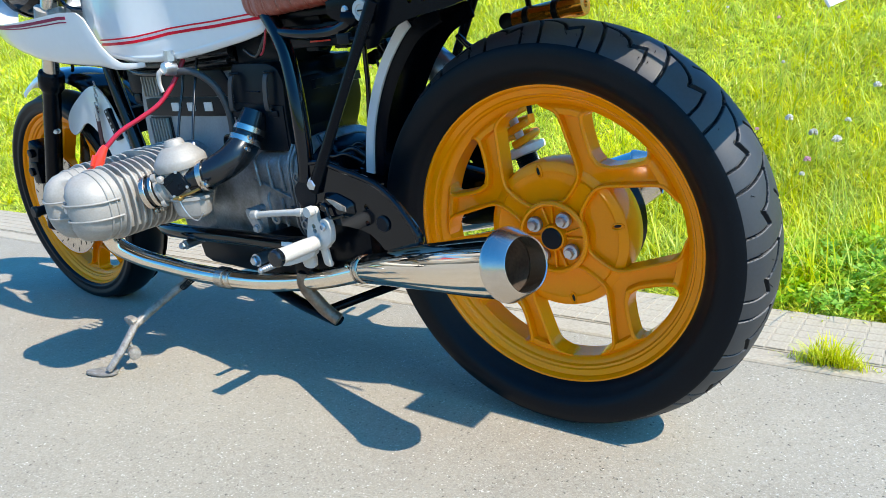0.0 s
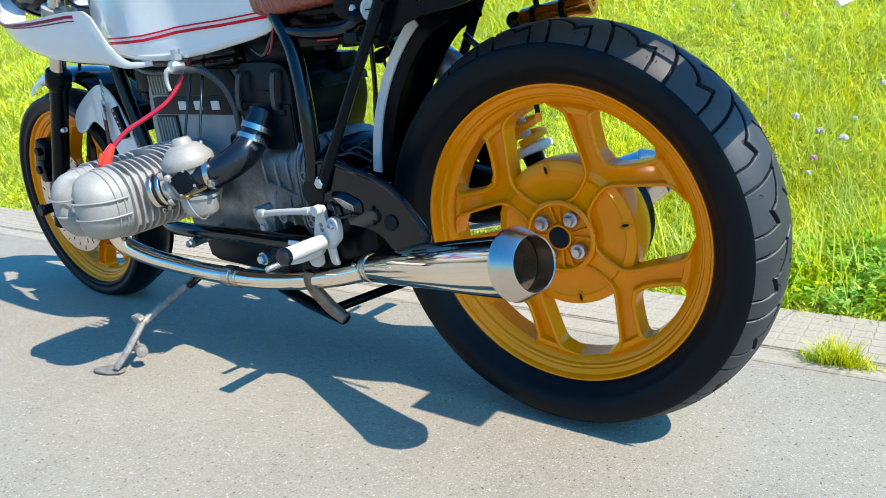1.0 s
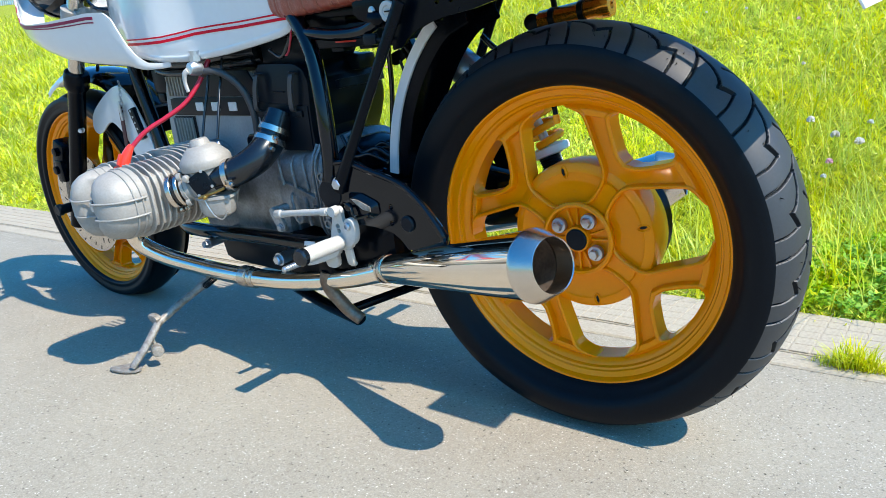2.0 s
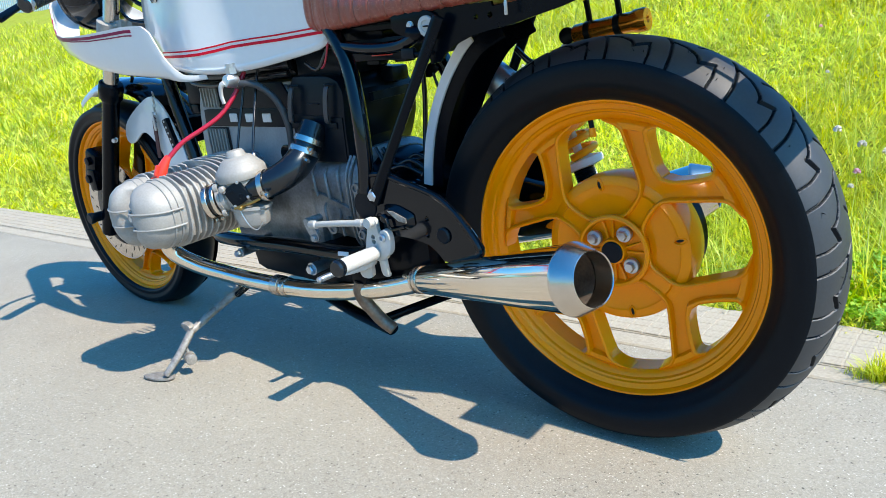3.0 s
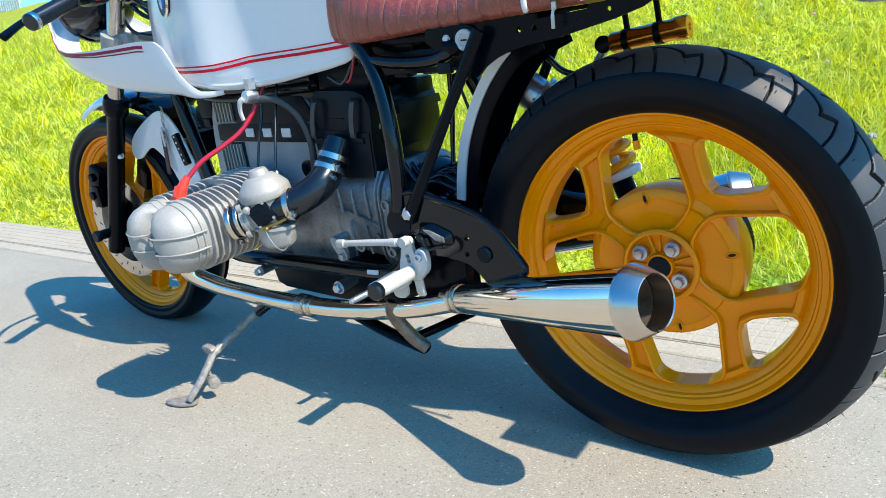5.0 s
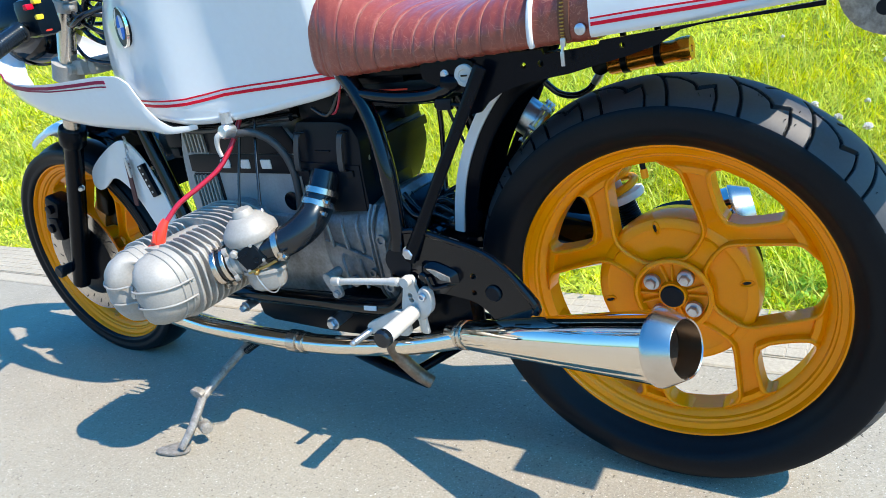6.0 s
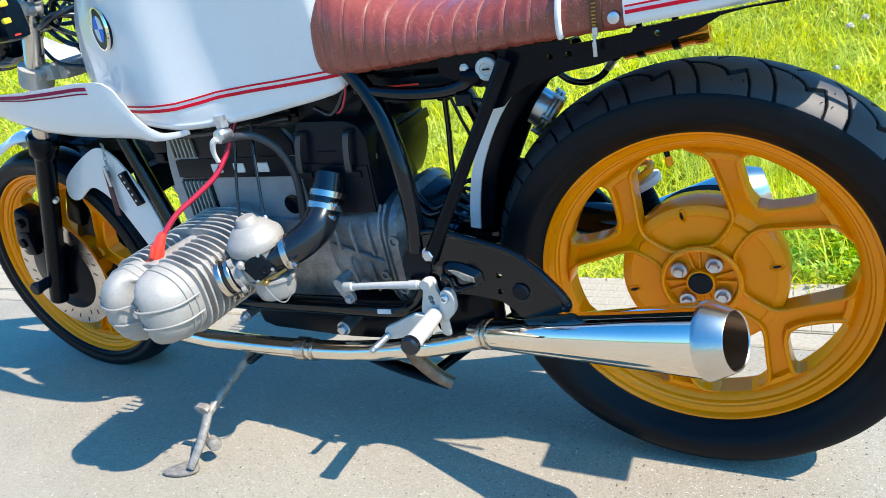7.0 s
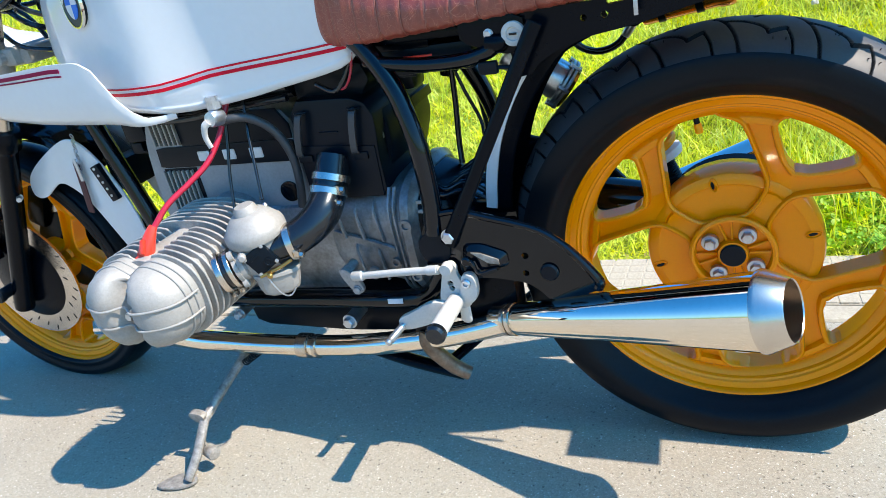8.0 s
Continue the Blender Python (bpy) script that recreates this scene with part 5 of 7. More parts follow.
    prism(bm, rounded([(-0.4330, 0.3000), (-0.4020, 0.3080), (-0.4020, 0.2760), (-0.4100, 0.2690), (-0.4280, 0.2690), (-0.4340, 0.2780)], 1, 0.2), side * 0.158, side * 0.168, 0.002)
    prism(bm, rounded([(-0.395, 0.320), (-0.380, 0.300), (-0.455, 0.272), (-0.480, 0.268), (-0.488, 0.288), (-0.460, 0.301), (-0.420, 0.324)], 2), side * 0.166, side * 0.178, 0.003)
    tube(bm, [(-0.372, side * 0.166, 0.312), (-0.375, side * 0.160, 0.285), (-0.378, side * 0.155, 0.280)], 0.009, 10, flat=0.7)
    lever = part("shift_lever" if side < 0 else "brake_lever", bm, CREAM, bike, "off white cast foot lever")
    bm = bmesh.new()
    prof = [(0.0055, 0.0)]
    for k in range(9):
        prof += [(0.0062, 0.004 + 0.005 * k), (0.0052, 0.0065 + 0.005 * k)]
    prof += [(0.0058, 0.052), (0.004, 0.055), (0.0, 0.055)]
    lathe(bm, prof, aim((-0.478, side * 0.172, 0.277), (-0.10, side, 0.0)), 16)
    part("toe_peg", bm, ZINC, lever, "knurled metal toe peg")
    bm = bmesh.new()
    lathe(bm, [(0.0, 0.0), (0.0075, 0.0), (0.0075, 0.004), (0.0060, 0.006), (0.0038, 0.006), (0.0034, 0.003), (0.0, 0.003)], aim((-0.358, side * 0.173, 0.355), (0, side, 0)), 20)
    part("pivot_bolt", bm, ZINC, lever)
bm = bmesh.new()
lathe(bm, [(0.0, 0), (0.0155, 0), (0.0155, 0.004), (0.0145, 0.005), (0.009, 0.005), (0.008, 0.0035), (0.0, 0.0035)], aim((-0.245, -0.130, 0.694), (0, -1, 0)), 36)
lock = part("seat_lock", bm, CREAM, bike, "round pale seat lock with a key slot")
bm = bmesh.new()
block(bm, (-0.245, -0.1345, 0.694), (0.010, 0.002, 0.0025), 0.0004, None)
part("key_slot", bm, BLACK, lock)
bm = bmesh.new()
hexbolt(bm, (-0.278, -0.130, 0.697), (0, -1, 0), 0.0055, 0.005, 1.2)
part("rail_bolt", bm, ZINC, bike)
bm = bmesh.new()
block(bm, (-0.2835, -0.1350, 0.6555), (0.026, 0.010, 0.017), 0.003)
tube(bm, [(-0.272, -0.1352, 0.6548), (-0.252, -0.1364, 0.6530)], 0.0028, 8)
part("ignition_key", bm, PLASTIC, bike, "black key beside the seat lock")
bm = bmesh.new()
tube(bm, [(-0.282, -0.127, 0.686), (-0.268, -0.128, 0.684), (-0.262, -0.124, 0.684)], 0.0125, 14)
part("tube_socket", bm, SATIN, bike)
bm = bmesh.new()
tube(bm, [(-0.536, -0.162, 0.3585), (-0.470, -0.169, 0.3685), (-0.395, -0.177, 0.379)], 0.0060, 14)
lathe(bm, [(0.009, -0.007), (0.009, 0.007)], aim((-0.384, -0.176, 0.3805), (0, 1, 0)), 14)
lathe(bm, [(0.0075, 0.0), (0.0085, 0.002), (0.0085, 0.020), (0.0065, 0.022)], aim((-0.556, -0.160, 0.3555), (1, -0.1, 0.15)), 12)
lathe(bm, [(0.0075, 0.0), (0.0075, 0.018)], aim((-0.398, -0.1765, 0.3785), (-1, 0.1, -0.14)), 12)
link = part("shift_linkage", bm, CREAM, bike, "off white shift rod with ball joints")
bm = bmesh.new()
prism(bm, rounded([(-0.586, 0.362), (-0.572, 0.364), (-0.550, 0.338), (-0.548, 0.322), (-0.560, 0.316), (-0.571, 0.324), (-0.586, 0.350)], 2), -0.152, -0.144, 0.002)
hexbolt(bm, (-0.560, -0.152, 0.326), (0, -1, 0), 0.007, 0.006, 1.2)
lathe(bm, [(0.009, 0), (0.009, 0.03)], aim((-0.578, -0.115, 0.354), (0, -1, 0)), 14)
part("shift_crank", bm, DULL, link)

# rear mudguard
GUARD = [(-0.353, 0.420), (-0.345, 0.470), (-0.330, 0.525), (-0.305, 0.580), (-0.272, 0.630), (-0.228, 0.675), (-0.175, 0.700)]
bm = bmesh.new()
loops = []
gp = smooth_path([(x, 0, z) for x, z in GUARD], 6)
for i, p in enumerate(gp):
    d = (gp[min(i + 1, len(gp) - 1)] - gp[max(i - 1, 0)]).normalized()
    nrm = Vector((-d.z, 0, d.x))
    sec = [(-0.048, -0.036), (-0.048, -0.012), (-0.036, -0.008), (0.0, -0.004), (0.036, -0.008), (0.048, -0.012), (0.048, -0.036)]
    lp = [p + nrm * h + Vector((0, y, 0)) for y, h in sec] + [p + nrm * (h - 0.003) + Vector((0, y * 0.95, 0)) for y, h in reversed(sec)]
    loops.append(lp)
rings(bm, loops)
rear_guard = part("rear_mudguard", bm, SATIN, bike, "black rear mudguard with a white edge")
bm = bmesh.new()
loops = []
for i, p in enumerate(gp[:-6]):
    d = (gp[min(i + 1, len(gp) - 1)] - gp[max(i - 1, 0)]).normalized()
    nrm = Vector((-d.z, 0, d.x))
    w = 0.001
    loops.append([p + Vector((0, -0.0480, 0)) - nrm * 0.016, p + Vector((0, -0.0480, 0)) + nrm * w, p + Vector((0, -0.0525, 0)) + nrm * w, p + Vector((0, -0.0525, 0)) - nrm * 0.016])
rings(bm, loops)
part("edge_panel", bm, WHITE, rear_guard, "white painted edge panel")

# engine
bm = bmesh.new()
prism(bm, rounded([(-0.925, 0.30), (-0.91, 0.235), (-0.62, 0.225), (-0.60, 0.30), (-0.60, 0.46), (-0.64, 0.60), (-0.91, 0.60), (-0.93, 0.50), (-0.93, 0.38)], 2), -0.066, 0.066, 0.006)
lathe(bm, [(0.075, 0), (0.070, 0.02), (0.062, 0.06)], aim((-0.815, -0.06, 0.402), (0, -1, 0)), 40)
lathe(bm, [(0.075, 0), (0.070, 0.02), (0.062, 0.06)], aim((-0.815, 0.06, 0.402), (0, 1, 0)), 40)
block(bm, (-0.70, 0, 0.36), (0.18, 0.17, 0.17), 0.02)
engine = part("engine_block", bm, DULL, bike, "grey cast aluminium boxer engine block")
bm = bmesh.new()
prism(bm, rounded([(-0.86, 0.275), (-0.845, 0.202), (-0.64, 0.196), (-0.50, 0.204), (-0.44, 0.240), (-0.44, 0.290), (-0.60, 0.290)], 1, 0.12), -0.085, 0.085, 0.006)
pan = part("oil_pan", bm, PLASTIC, bike, "black oil pan")
for x, z, r, h in ((-0.608, 0.248, 0.010, 0.011), (-0.838, 0.255, 0.008, 0.014)):
    bm = bmesh.new()
    hexbolt(bm, (x, -0.130, z), (0, -1, 0), r, h, 1.35)
    lathe(bm, [(r * 1.2, 0), (r * 1.2, 0.05)], aim((x, -0.082, z), (0, -1, 0)), 16)
    part("mount_bolt", bm, ZINC, pan, "zinc engine mount bolt")
for side in (-1, 1):
    # ribbed side cover with a name band
    bm = bmesh.new()
    prism(bm, rounded([(-0.945, 0.428), (-0.668, 0.428), (-0.655, 0.47), (-0.655, 0.585), (-0.675, 0.612), (-0.915, 0.612), (-0.942, 0.595), (-0.955, 0.50)], 1, 0.15), side * 0.060, side * 0.073, 0.004)
    prism(bm, rounded([(-0.985, 0.405), (-0.945, 0.405), (-0.945, 0.608), (-0.962, 0.606), (-0.978, 0.560), (-0.988, 0.480)], 1, 0.2), side * 0.030, side * 0.066, 0.006)
    cov = part("engine_cover", bm, COVER, bike, "grey engine top cover with a black name band")
    bm = bmesh.new()
    prism(bm, rounded([(-0.948, 0.524), (-0.657, 0.524), (-0.655, 0.562), (-0.945, 0.562)], 1, 0.06), side * 0.0725, side * 0.0765, 0.0012)
    part("name_band", bm, PLASTIC, cov, "black name band")
    for k in range(3):
        bm = bmesh.new()
        x0 = (-0.842, -0.788, -0.732)[k]
        block(bm, (x0, side * 0.0775, 0.543), (0.026, 0.003, 0.018), 0.002)
        part("name_bar", bm, PIPING, cov, "pale raised bar")
    for z0, z1, x0, x1 in ((0.565, 0.6125, -0.945, -0.884), (0.431, 0.522, -0.949, -0.872)):
        # dark plate laid on the cover behind the ribs
        bm = bmesh.new()
        prism(bm, [(x0, z0), (x1, z0), (x1, z1), (x0 + 0.004, z1)], side * 0.071, side * 0.0746, 0.0008)
        part("rib_backing", bm, PLASTIC, cov)
    for z0, z1, n, x0 in ((0.566, 0.608, 6, -0.940), (0.434, 0.519, 7, -0.944)):
        for k in range(n):
            bm = bmesh.new()
            x = x0 + 0.0105 * k
            block(bm, (x, side * 0.076, (z0 + z1) / 2), (0.0036, 0.009, z1 - z0), 0.0012)
            part("cover_rib", bm, ALU, cov)
    bm = bmesh.new()
    prism(bm, [(-0.884, 0.5625), (-0.656, 0.5625), (-0.6555, 0.586), (-0.674, 0.6135), (-0.884, 0.6135)], side * 0.071, side * 0.0752, 0.001)
    part("upper_panel", bm, PLASTIC, cov)
    bm = bmesh.new()
    lathe(bm, [(0.0, 0), (0.018, 0), (0.018, 0.004), (0.014, 0.005), (0.0, 0.003)], aim((-0.690, side * 0.073, 0.470), (0, side, 0)), 28)
    part("plug_cover", bm, BLACK, cov)

    # finned cylinder
    cx, cz = -0.818, 0.404
    bm = bmesh.new()
    lathe(bm, [(0.062, 0), (0.062, 0.21)], aim((cx, side * 0.10, cz), (0, side, 0)), 32)
    block(bm, (cx, side * 0.262, cz), (0.172, 0.110, 0.104), 0.025)
    cyl = part("cylinder", bm, FIN, bike, "finned light alloy cylinder")
    for k in range(14):
        y = 0.112 + 0.0147 * k
        head = k > 6
        a, b = (0.101, 0.073) if head else (0.098, 0.076)
        pts = []
        for j in range(48):
            t = 2 * math.pi * j / 48
            c, s = math.cos(t), math.sin(t)
            e = 0.72
            px, pz = a * abs(c) ** e * (1 if c > 0 else -1), b * abs(s) ** e * (1 if s > 0 else -1)
            if head and pz > 0:
                pz -= 0.034 * math.exp(-(px / 0.016) ** 2)
            pts.append((cx + px, cz + pz))
        bm = bmesh.new()
        prism(bm, pts, side * (y - 0.0019), side * (y + 0.0019), 0.0011, None, 1)
        part("fin", bm, FIN, cyl)
    # valve cover with two lobes
    bm = bmesh.new()
    loops = []
    for y, sc, pull in ((0.300, 1.0, 0), (0.318, 1.0, 0), (0.338, 0.985, 0.1), (0.354, 0.93, 0.3), (0.366, 0.83, 0.6), (0.375, 0.68, 0.9), (0.381, 0.48, 1.0), (0.384, 0.24, 1.0), (0.385, 0.05, 1.0)):
        lp = []
        for j in range(64):
            t = 2 * math.pi * j / 64
            c, s = math.cos(t), math.sin(t)
            e = 0.80
            px, pz = 0.091 * abs(c) ** e * (1 if c > 0 else -1), 0.068 * abs(s) ** e * (1 if s > 0 else -1)
            pz *= 1 - 0.26 * math.exp(-(px / 0.017) ** 2)
            dip = 0.055 * pull * math.exp(-((px * sc) / 0.015) ** 2)
            lp.append(Vector((cx + px * sc, side * (y - dip), cz + pz * (sc ** 0.9))))
        loops.append(lp)
    rings(bm, loops)
    vc = part("valve_cover", bm, ALU, cyl, "twin lobed cast aluminium valve cover", 60)
    for y, sc in ((0.318, 1.035), (0.3325, 1.025)):
        pts = []
        for j in range(64):
            t = 2 * math.pi * j / 64
            c, q = math.cos(t), math.sin(t)
            px, pz = 0.091 * abs(c) ** 0.8 * (1 if c > 0 else -1), 0.068 * abs(q) ** 0.8 * (1 if q > 0 else -1)
            pz *= 1 - 0.26 * math.exp(-(px / 0.017) ** 2)
            pts.append((cx + px * sc, cz + pz * sc))
        bm = bmesh.new()
        prism(bm, pts, side * (y - 0.0016), side * (y + 0.0016), 0.001, None, 1)
        part("cover_fin", bm, ALU, cyl)
    for z, a, yy in ((0.419, 0.094, 0.3885), (0.388, 0.094, 0.3865)):
        bm = bmesh.new()
        pts = []
        for t in np.linspace(0, math.pi, 40):
            px = a * math.cos(t)
            y = 0.312 + (yy - 0.312) * abs(math.sin(t)) ** 0.62 - 0.0015 - 0.022 * math.exp(-(px / 0.018) ** 2)
            pts.append(Vector((cx + px, side * y, z)))
        tube(bm, pts[::2], 0.0020, 8, 3)
        part("cover_rim", bm, ALU, cyl)
    bm = bmesh.new()
    hexbolt(bm, (cx + 0.006, side * 0.342, 0.405), (0, side, 0), 0.0072, 0.030, 1.25)
    part("cover_nut", bm, ZINC, cyl, "zinc cover nut")
    # spark lead
    bm = bmesh.new()
    tube(bm, [(cx - 0.010, side * 0.290, 0.456), (cx - 0.006, side * 0.286, 0.466), (cx, side * 0.279, 0.482), (cx + 0.005, side * 0.271, 0.496), (cx + 0.008, side * 0.266, 0.502)], [0.0125, 0.0140, 0.0115, 0.0085, 0.0065], 16, 5, flat=0.8)
    block(bm, (0, 0, 0), (0.007, 0.006, 0.022), 0.002, Matrix.Translation((cx - 0.001, side * 0.293, 0.480)) @ Matrix.Rotation(radians(28 * side), 4, "X"))
    lathe(bm, [(0.0035, 0), (0.0085, 0), (0.0085, 0.003), (0.0035, 0.003), (0.0035, 0)], aim((cx - 0.010, side * 0.299, 0.459), (0, side, 0.5)), 18, (False, False))
    cap_ob = part("spark_plug_cap", bm, REDCAP, bike, "orange red spark plug cap")
    bm = bmesh.new()
    tube(bm, [(cx + 0.006, side * 0.270, 0.496), (-0.795, side * 0.240, 0.524), (-0.772, side * 0.205, 0.544), (-0.750, side * 0.172, 0.566), (-0.736, side * 0.142, 0.600), (-0.728, side * 0.115, 0.640)], 0.0046, 12)
    part("ignition_lead", bm, REDLEAD, cap_ob, "red ignition lead")
    # carburettor
    bm = bmesh.new()
    cc = Vector((-0.677, side * 0.204, 0.460))
    tilt = (-0.10, side * 0.08, 1)
    lathe(bm, [(0.030, -0.042), (0.035, -0.032), (0.0425, -0.018), (0.0435, -0.009), (0.0475, -0.007), (0.0485, -0.003), (0.0485, 0.005), (0.0465, 0.011), (0.042, 0.016), (0.034, 0.026), (0.027, 0.032), (0.0195, 0.0345), (0.0175, 0.042), (0.0145, 0.046), (0.0, 0.047)], aim(cc, tilt), 40)
    carb = part("carburettor", bm, ALU, bike, "cast carburettor with a domed top", 24)
    # venturi from the cylinder head to the hose, with its clamps, flange and side cover
    V0 = Vector((-0.724, side * 0.250, 0.413))
    vd = Vector((0.090, -side * 0.053, 0.021)).normalized()
    vout = Vector((0.053, side * 0.090, 0.0)).normalized()
    vup = vd.cross(vout) if vd.cross(vout).z > 0 else -vd.cross(vout)
    vm = aim(V0, vd)
    bm = bmesh.new()
    lathe(bm, [(0.022, 0.024), (0.0265, 0.030), (0.0265, 0.038), (0.0225, 0.042), (0.0235, 0.066), (0.0265, 0.072), (0.0265, 0.084), (0.024, 0.100)], vm, 32)
    block(bm, V0 + vd * 0.058, (0.044, 0.046, 0.046), 0.008)
    lathe(bm, [(0.0065, 0.0), (0.0065, 0.014), (0.004, 0.016)], aim(V0 + vd * 0.045 + vout * 0.020 + vup * 0.020, vout), 12)
    part("venturi_body", bm, ALU, carb, "", 30)
    for h, r, w, mt, lab in ((-0.004, 0.0335, 0.0100, STEEL, "steel clamp ring"), (0.006, 0.0300, 0.0080, HOSE, "black rubber sleeve"), (0.0135, 0.0325, 0.0075, STEEL, "steel clamp ring")):
        bm = bmesh.new()
        lathe(bm, [(r - 0.006, h), (r - 0.0006, h), (r, h + 0.0008), (r, h + w - 0.0008), (r - 0.0006, h + w), (r - 0.006, h + w), (r - 0.006, h)], vm, 40, (False, False))
        if mt is STEEL:
            block(bm, V0 + vd * (h + w / 2) + vout * 0.010 - vup * (r + 0.002), (0.010, 0.012, 0.009), 0.002)
        part("clamp_ring" if mt is STEEL else "rubber_sleeve", bm, mt, carb, lab)
    bm = bmesh.new()
    lathe(bm, [(0.020, 0.0235), (0.0285, 0.0235), (0.0285, 0.0300), (0.020, 0.0300), (0.020, 0.0235)], vm, 32, (False, False))
    for q in (-1, 1):
        c = V0 + vd * 0.0235 + (vout * 0.55 + vup * 0.84 * q).normalized() * 0.0285
        lathe(bm, [(0.0, 0.0), (0.0085, 0.0), (0.0085, 0.0075), (0.0045, 0.0080), (0.0040, 0.0060), (0.0, 0.0060)], aim(c, vd), 16)
    part("intake_flange", bm, ALU, carb)
    cm = Matrix.Translation(V0 + vd * 0.068 + vout * 0.026 + vup * 0.004) @ Matrix((vd, vup, vout)).transposed().to_4x4() @ Matrix.Rotation(radians(-18 * side), 4, "Z")
    bm = bmesh.new()
    block(bm, (0, 0, 0), (0.040, 0.040, 0.009), 0.003, cm)
    lathe(bm, [(0.0, 0.0), (0.0065, 0.0), (0.0065, 0.0015), (0.0045, 0.0015), (0.004, 0.0006), (0.0, 0.0006)], cm @ Matrix.Translation((0.006, -0.009, 0.0045)), 18)
    block(bm, (-0.006, 0.010, 0.0050), (0.018, 0.005, 0.0012), 0.0004, cm)
    part("side_cover", bm, PLASTIC, carb, "black plastic side cover")
    for dx, dz in ((-0.0165, -0.0165), (0.0165, 0.0165), (-0.0165, 0.0165), (0.0165, -0.0165)):
        bm = bmesh.new()
        lathe(bm, [(0.0030, 0), (0.0030, 0.0018), (0.0, 0.0025)], cm @ Matrix.Translation((dx, dz, 0.0045)), 10)
        part("screw", bm, ZINC, carb)
    # float bowl: a faceted cup under a flat lip, held by a wire clip
    bm = bmesh.new()
    loops = []
    for z, k in ((0.404, 0.75), (0.402, 1.0), (0.397, 1.02), (0.3955, 0.93), (0.380, 0.90), (0.366, 0.78), (0.360, 0.56), (0.3585, 0.40)):
        loops.append([Vector((-0.655, side * 0.211, z)) + Vector((vd.x, vd.y, 0)).normalized() * (0.037 * k * c) + vout * (0.029 * k * d) for c, d in rounded([(-1, -0.55), (-0.6, -1), (0.6, -1), (1, -0.55), (1, 0.55), (0.6, 1), (-0.6, 1), (-1, 0.55)], 1, 0.2)])
    rings(bm, loops)
    part("float_bowl", bm, ALU, carb, "aluminium float bowl", 25)
    bm = bmesh.new()
    b0 = Vector((-0.655, side * 0.211, 0)) + vout * 0.030
    along = Vector((vd.x, vd.y, 0)).normalized()
    tube(bm, [b0 - along * 0.012 + Vector((0, 0, 0.406)), b0 - along * 0.008 + vout * 0.001 + Vector((0, 0, 0.390)), b0 + along * 0.002 + Vector((0, 0, 0.368)), b0 + along * 0.012 - vout * 0.008 + Vector((0, 0, 0.358)), b0 + along * 0.026 - vout * 0.006 + Vector((0, 0, 0.372))], 0.0013, 6)
    part("bowl_clip", bm, ZINC, carb, "wire spring clip")
    bm = bmesh.new()
    tube(bm, [b0 - along * 0.022 + Vector((0, 0, 0.404)), b0 + along * 0.008 - vout * 0.001 + Vector((0, 0, 0.411)), b0 + along * 0.030 - vout * 0.004 + Vector((0, 0, 0.418))], 0.0028, 8)
    lathe(bm, [(0.0045, 0), (0.0045, 0.010), (0.002, 0.012)], aim(b0 - along * 0.006 + Vector((0, 0, 0.406)), vout), 12)
    part("fuel_jet_fitting", bm, BRASS, carb, "brass fitting")
    # intake hose with clamps
    HP = [(-0.650, side * 0.205, 0.431), (-0.627, side * 0.193, 0.437), (-0.602, side * 0.174, 0.448), (-0.586, side * 0.149, 0.464), (-0.583, side * 0.119, 0.488), (-0.579, side * 0.088, 0.532)]
    bm = bmesh.new()
    tube(bm, HP, [0.0275, 0.0270, 0.0275, 0.0285, 0.0280, 0.0270], 24, 8)
    hose = part("intake_hose", bm, HOSE, bike, "bent black rubber intake hose")
    for at, d in (((-0.625, side * 0.193, 0.4365), (1, side * -0.52, 0.16)), ((-0.5835, side * 0.1205, 0.4865), (0.12, side * -0.5, 0.82)), ((-0.5805, side * 0.1085, 0.5035), (0.12, side * -0.5, 0.82))):
        bm = bmesh.new()
        lathe(bm, [(0.0275, -0.0052), (0.0305, -0.0052), (0.0305, 0.0052), (0.0275, 0.0052), (0.0275, -0.0052)], aim(at, d), 32, (False, False))
        block(bm, Vector(at) + Vector((0.020, side * 0.022, -0.008)), (0.012, 0.010, 0.010), 0.002)
        lathe(bm, [(0.005, 0), (0.005, 0.006), (0.003, 0.007)], aim(Vector(at) + Vector((0.026, side * 0.022, -0.010)), (1, 0, -0.2)), 6)
        part("hose_clamp", bm, STEEL, hose, "steel worm drive clamp")
    # cables and hoses by the cover
    for pts, r, mt, lab in (
        ([(-0.738, side * 0.130, 0.612), (-0.716, side * 0.136, 0.620), (-0.690, side * 0.120, 0.614), (-0.665, side * 0.102, 0.585), (-0.652, side * 0.093, 0.540), (-0.655, side * 0.090, 0.490), (-0.665, side * 0.088, 0.448)], 0.0070, STRAP, "grey black breather hose"),
        ([(-0.742, side * 0.105, 0.640), (-0.744, side * 0.118, 0.590), (-0.746, side * 0.140, 0.530), (-0.742, side * 0.160, 0.480)], 0.0026, HOSE, "black throttle cable"),
        ([(-0.706, side * 0.100, 0.640), (-0.700, side * 0.120, 0.595), (-0.684, side * 0.150, 0.540), (-0.674, side * 0.170, 0.498)], 0.0026, HOSE, "black throttle cable")):
        pipe("fuel_hose" if r > 0.005 else "throttle_cable", pts, r, mt, lab)
    bm = bmesh.new()
    lathe(bm, [(0.0045, 0), (0.0045, 0.022), (0.003, 0.026)], aim((-0.662, side * 0.182, 0.470), (-0.35, -side * 0.4, 1)), 12)
    part("cable_adjuster", bm, ZINC, carb)
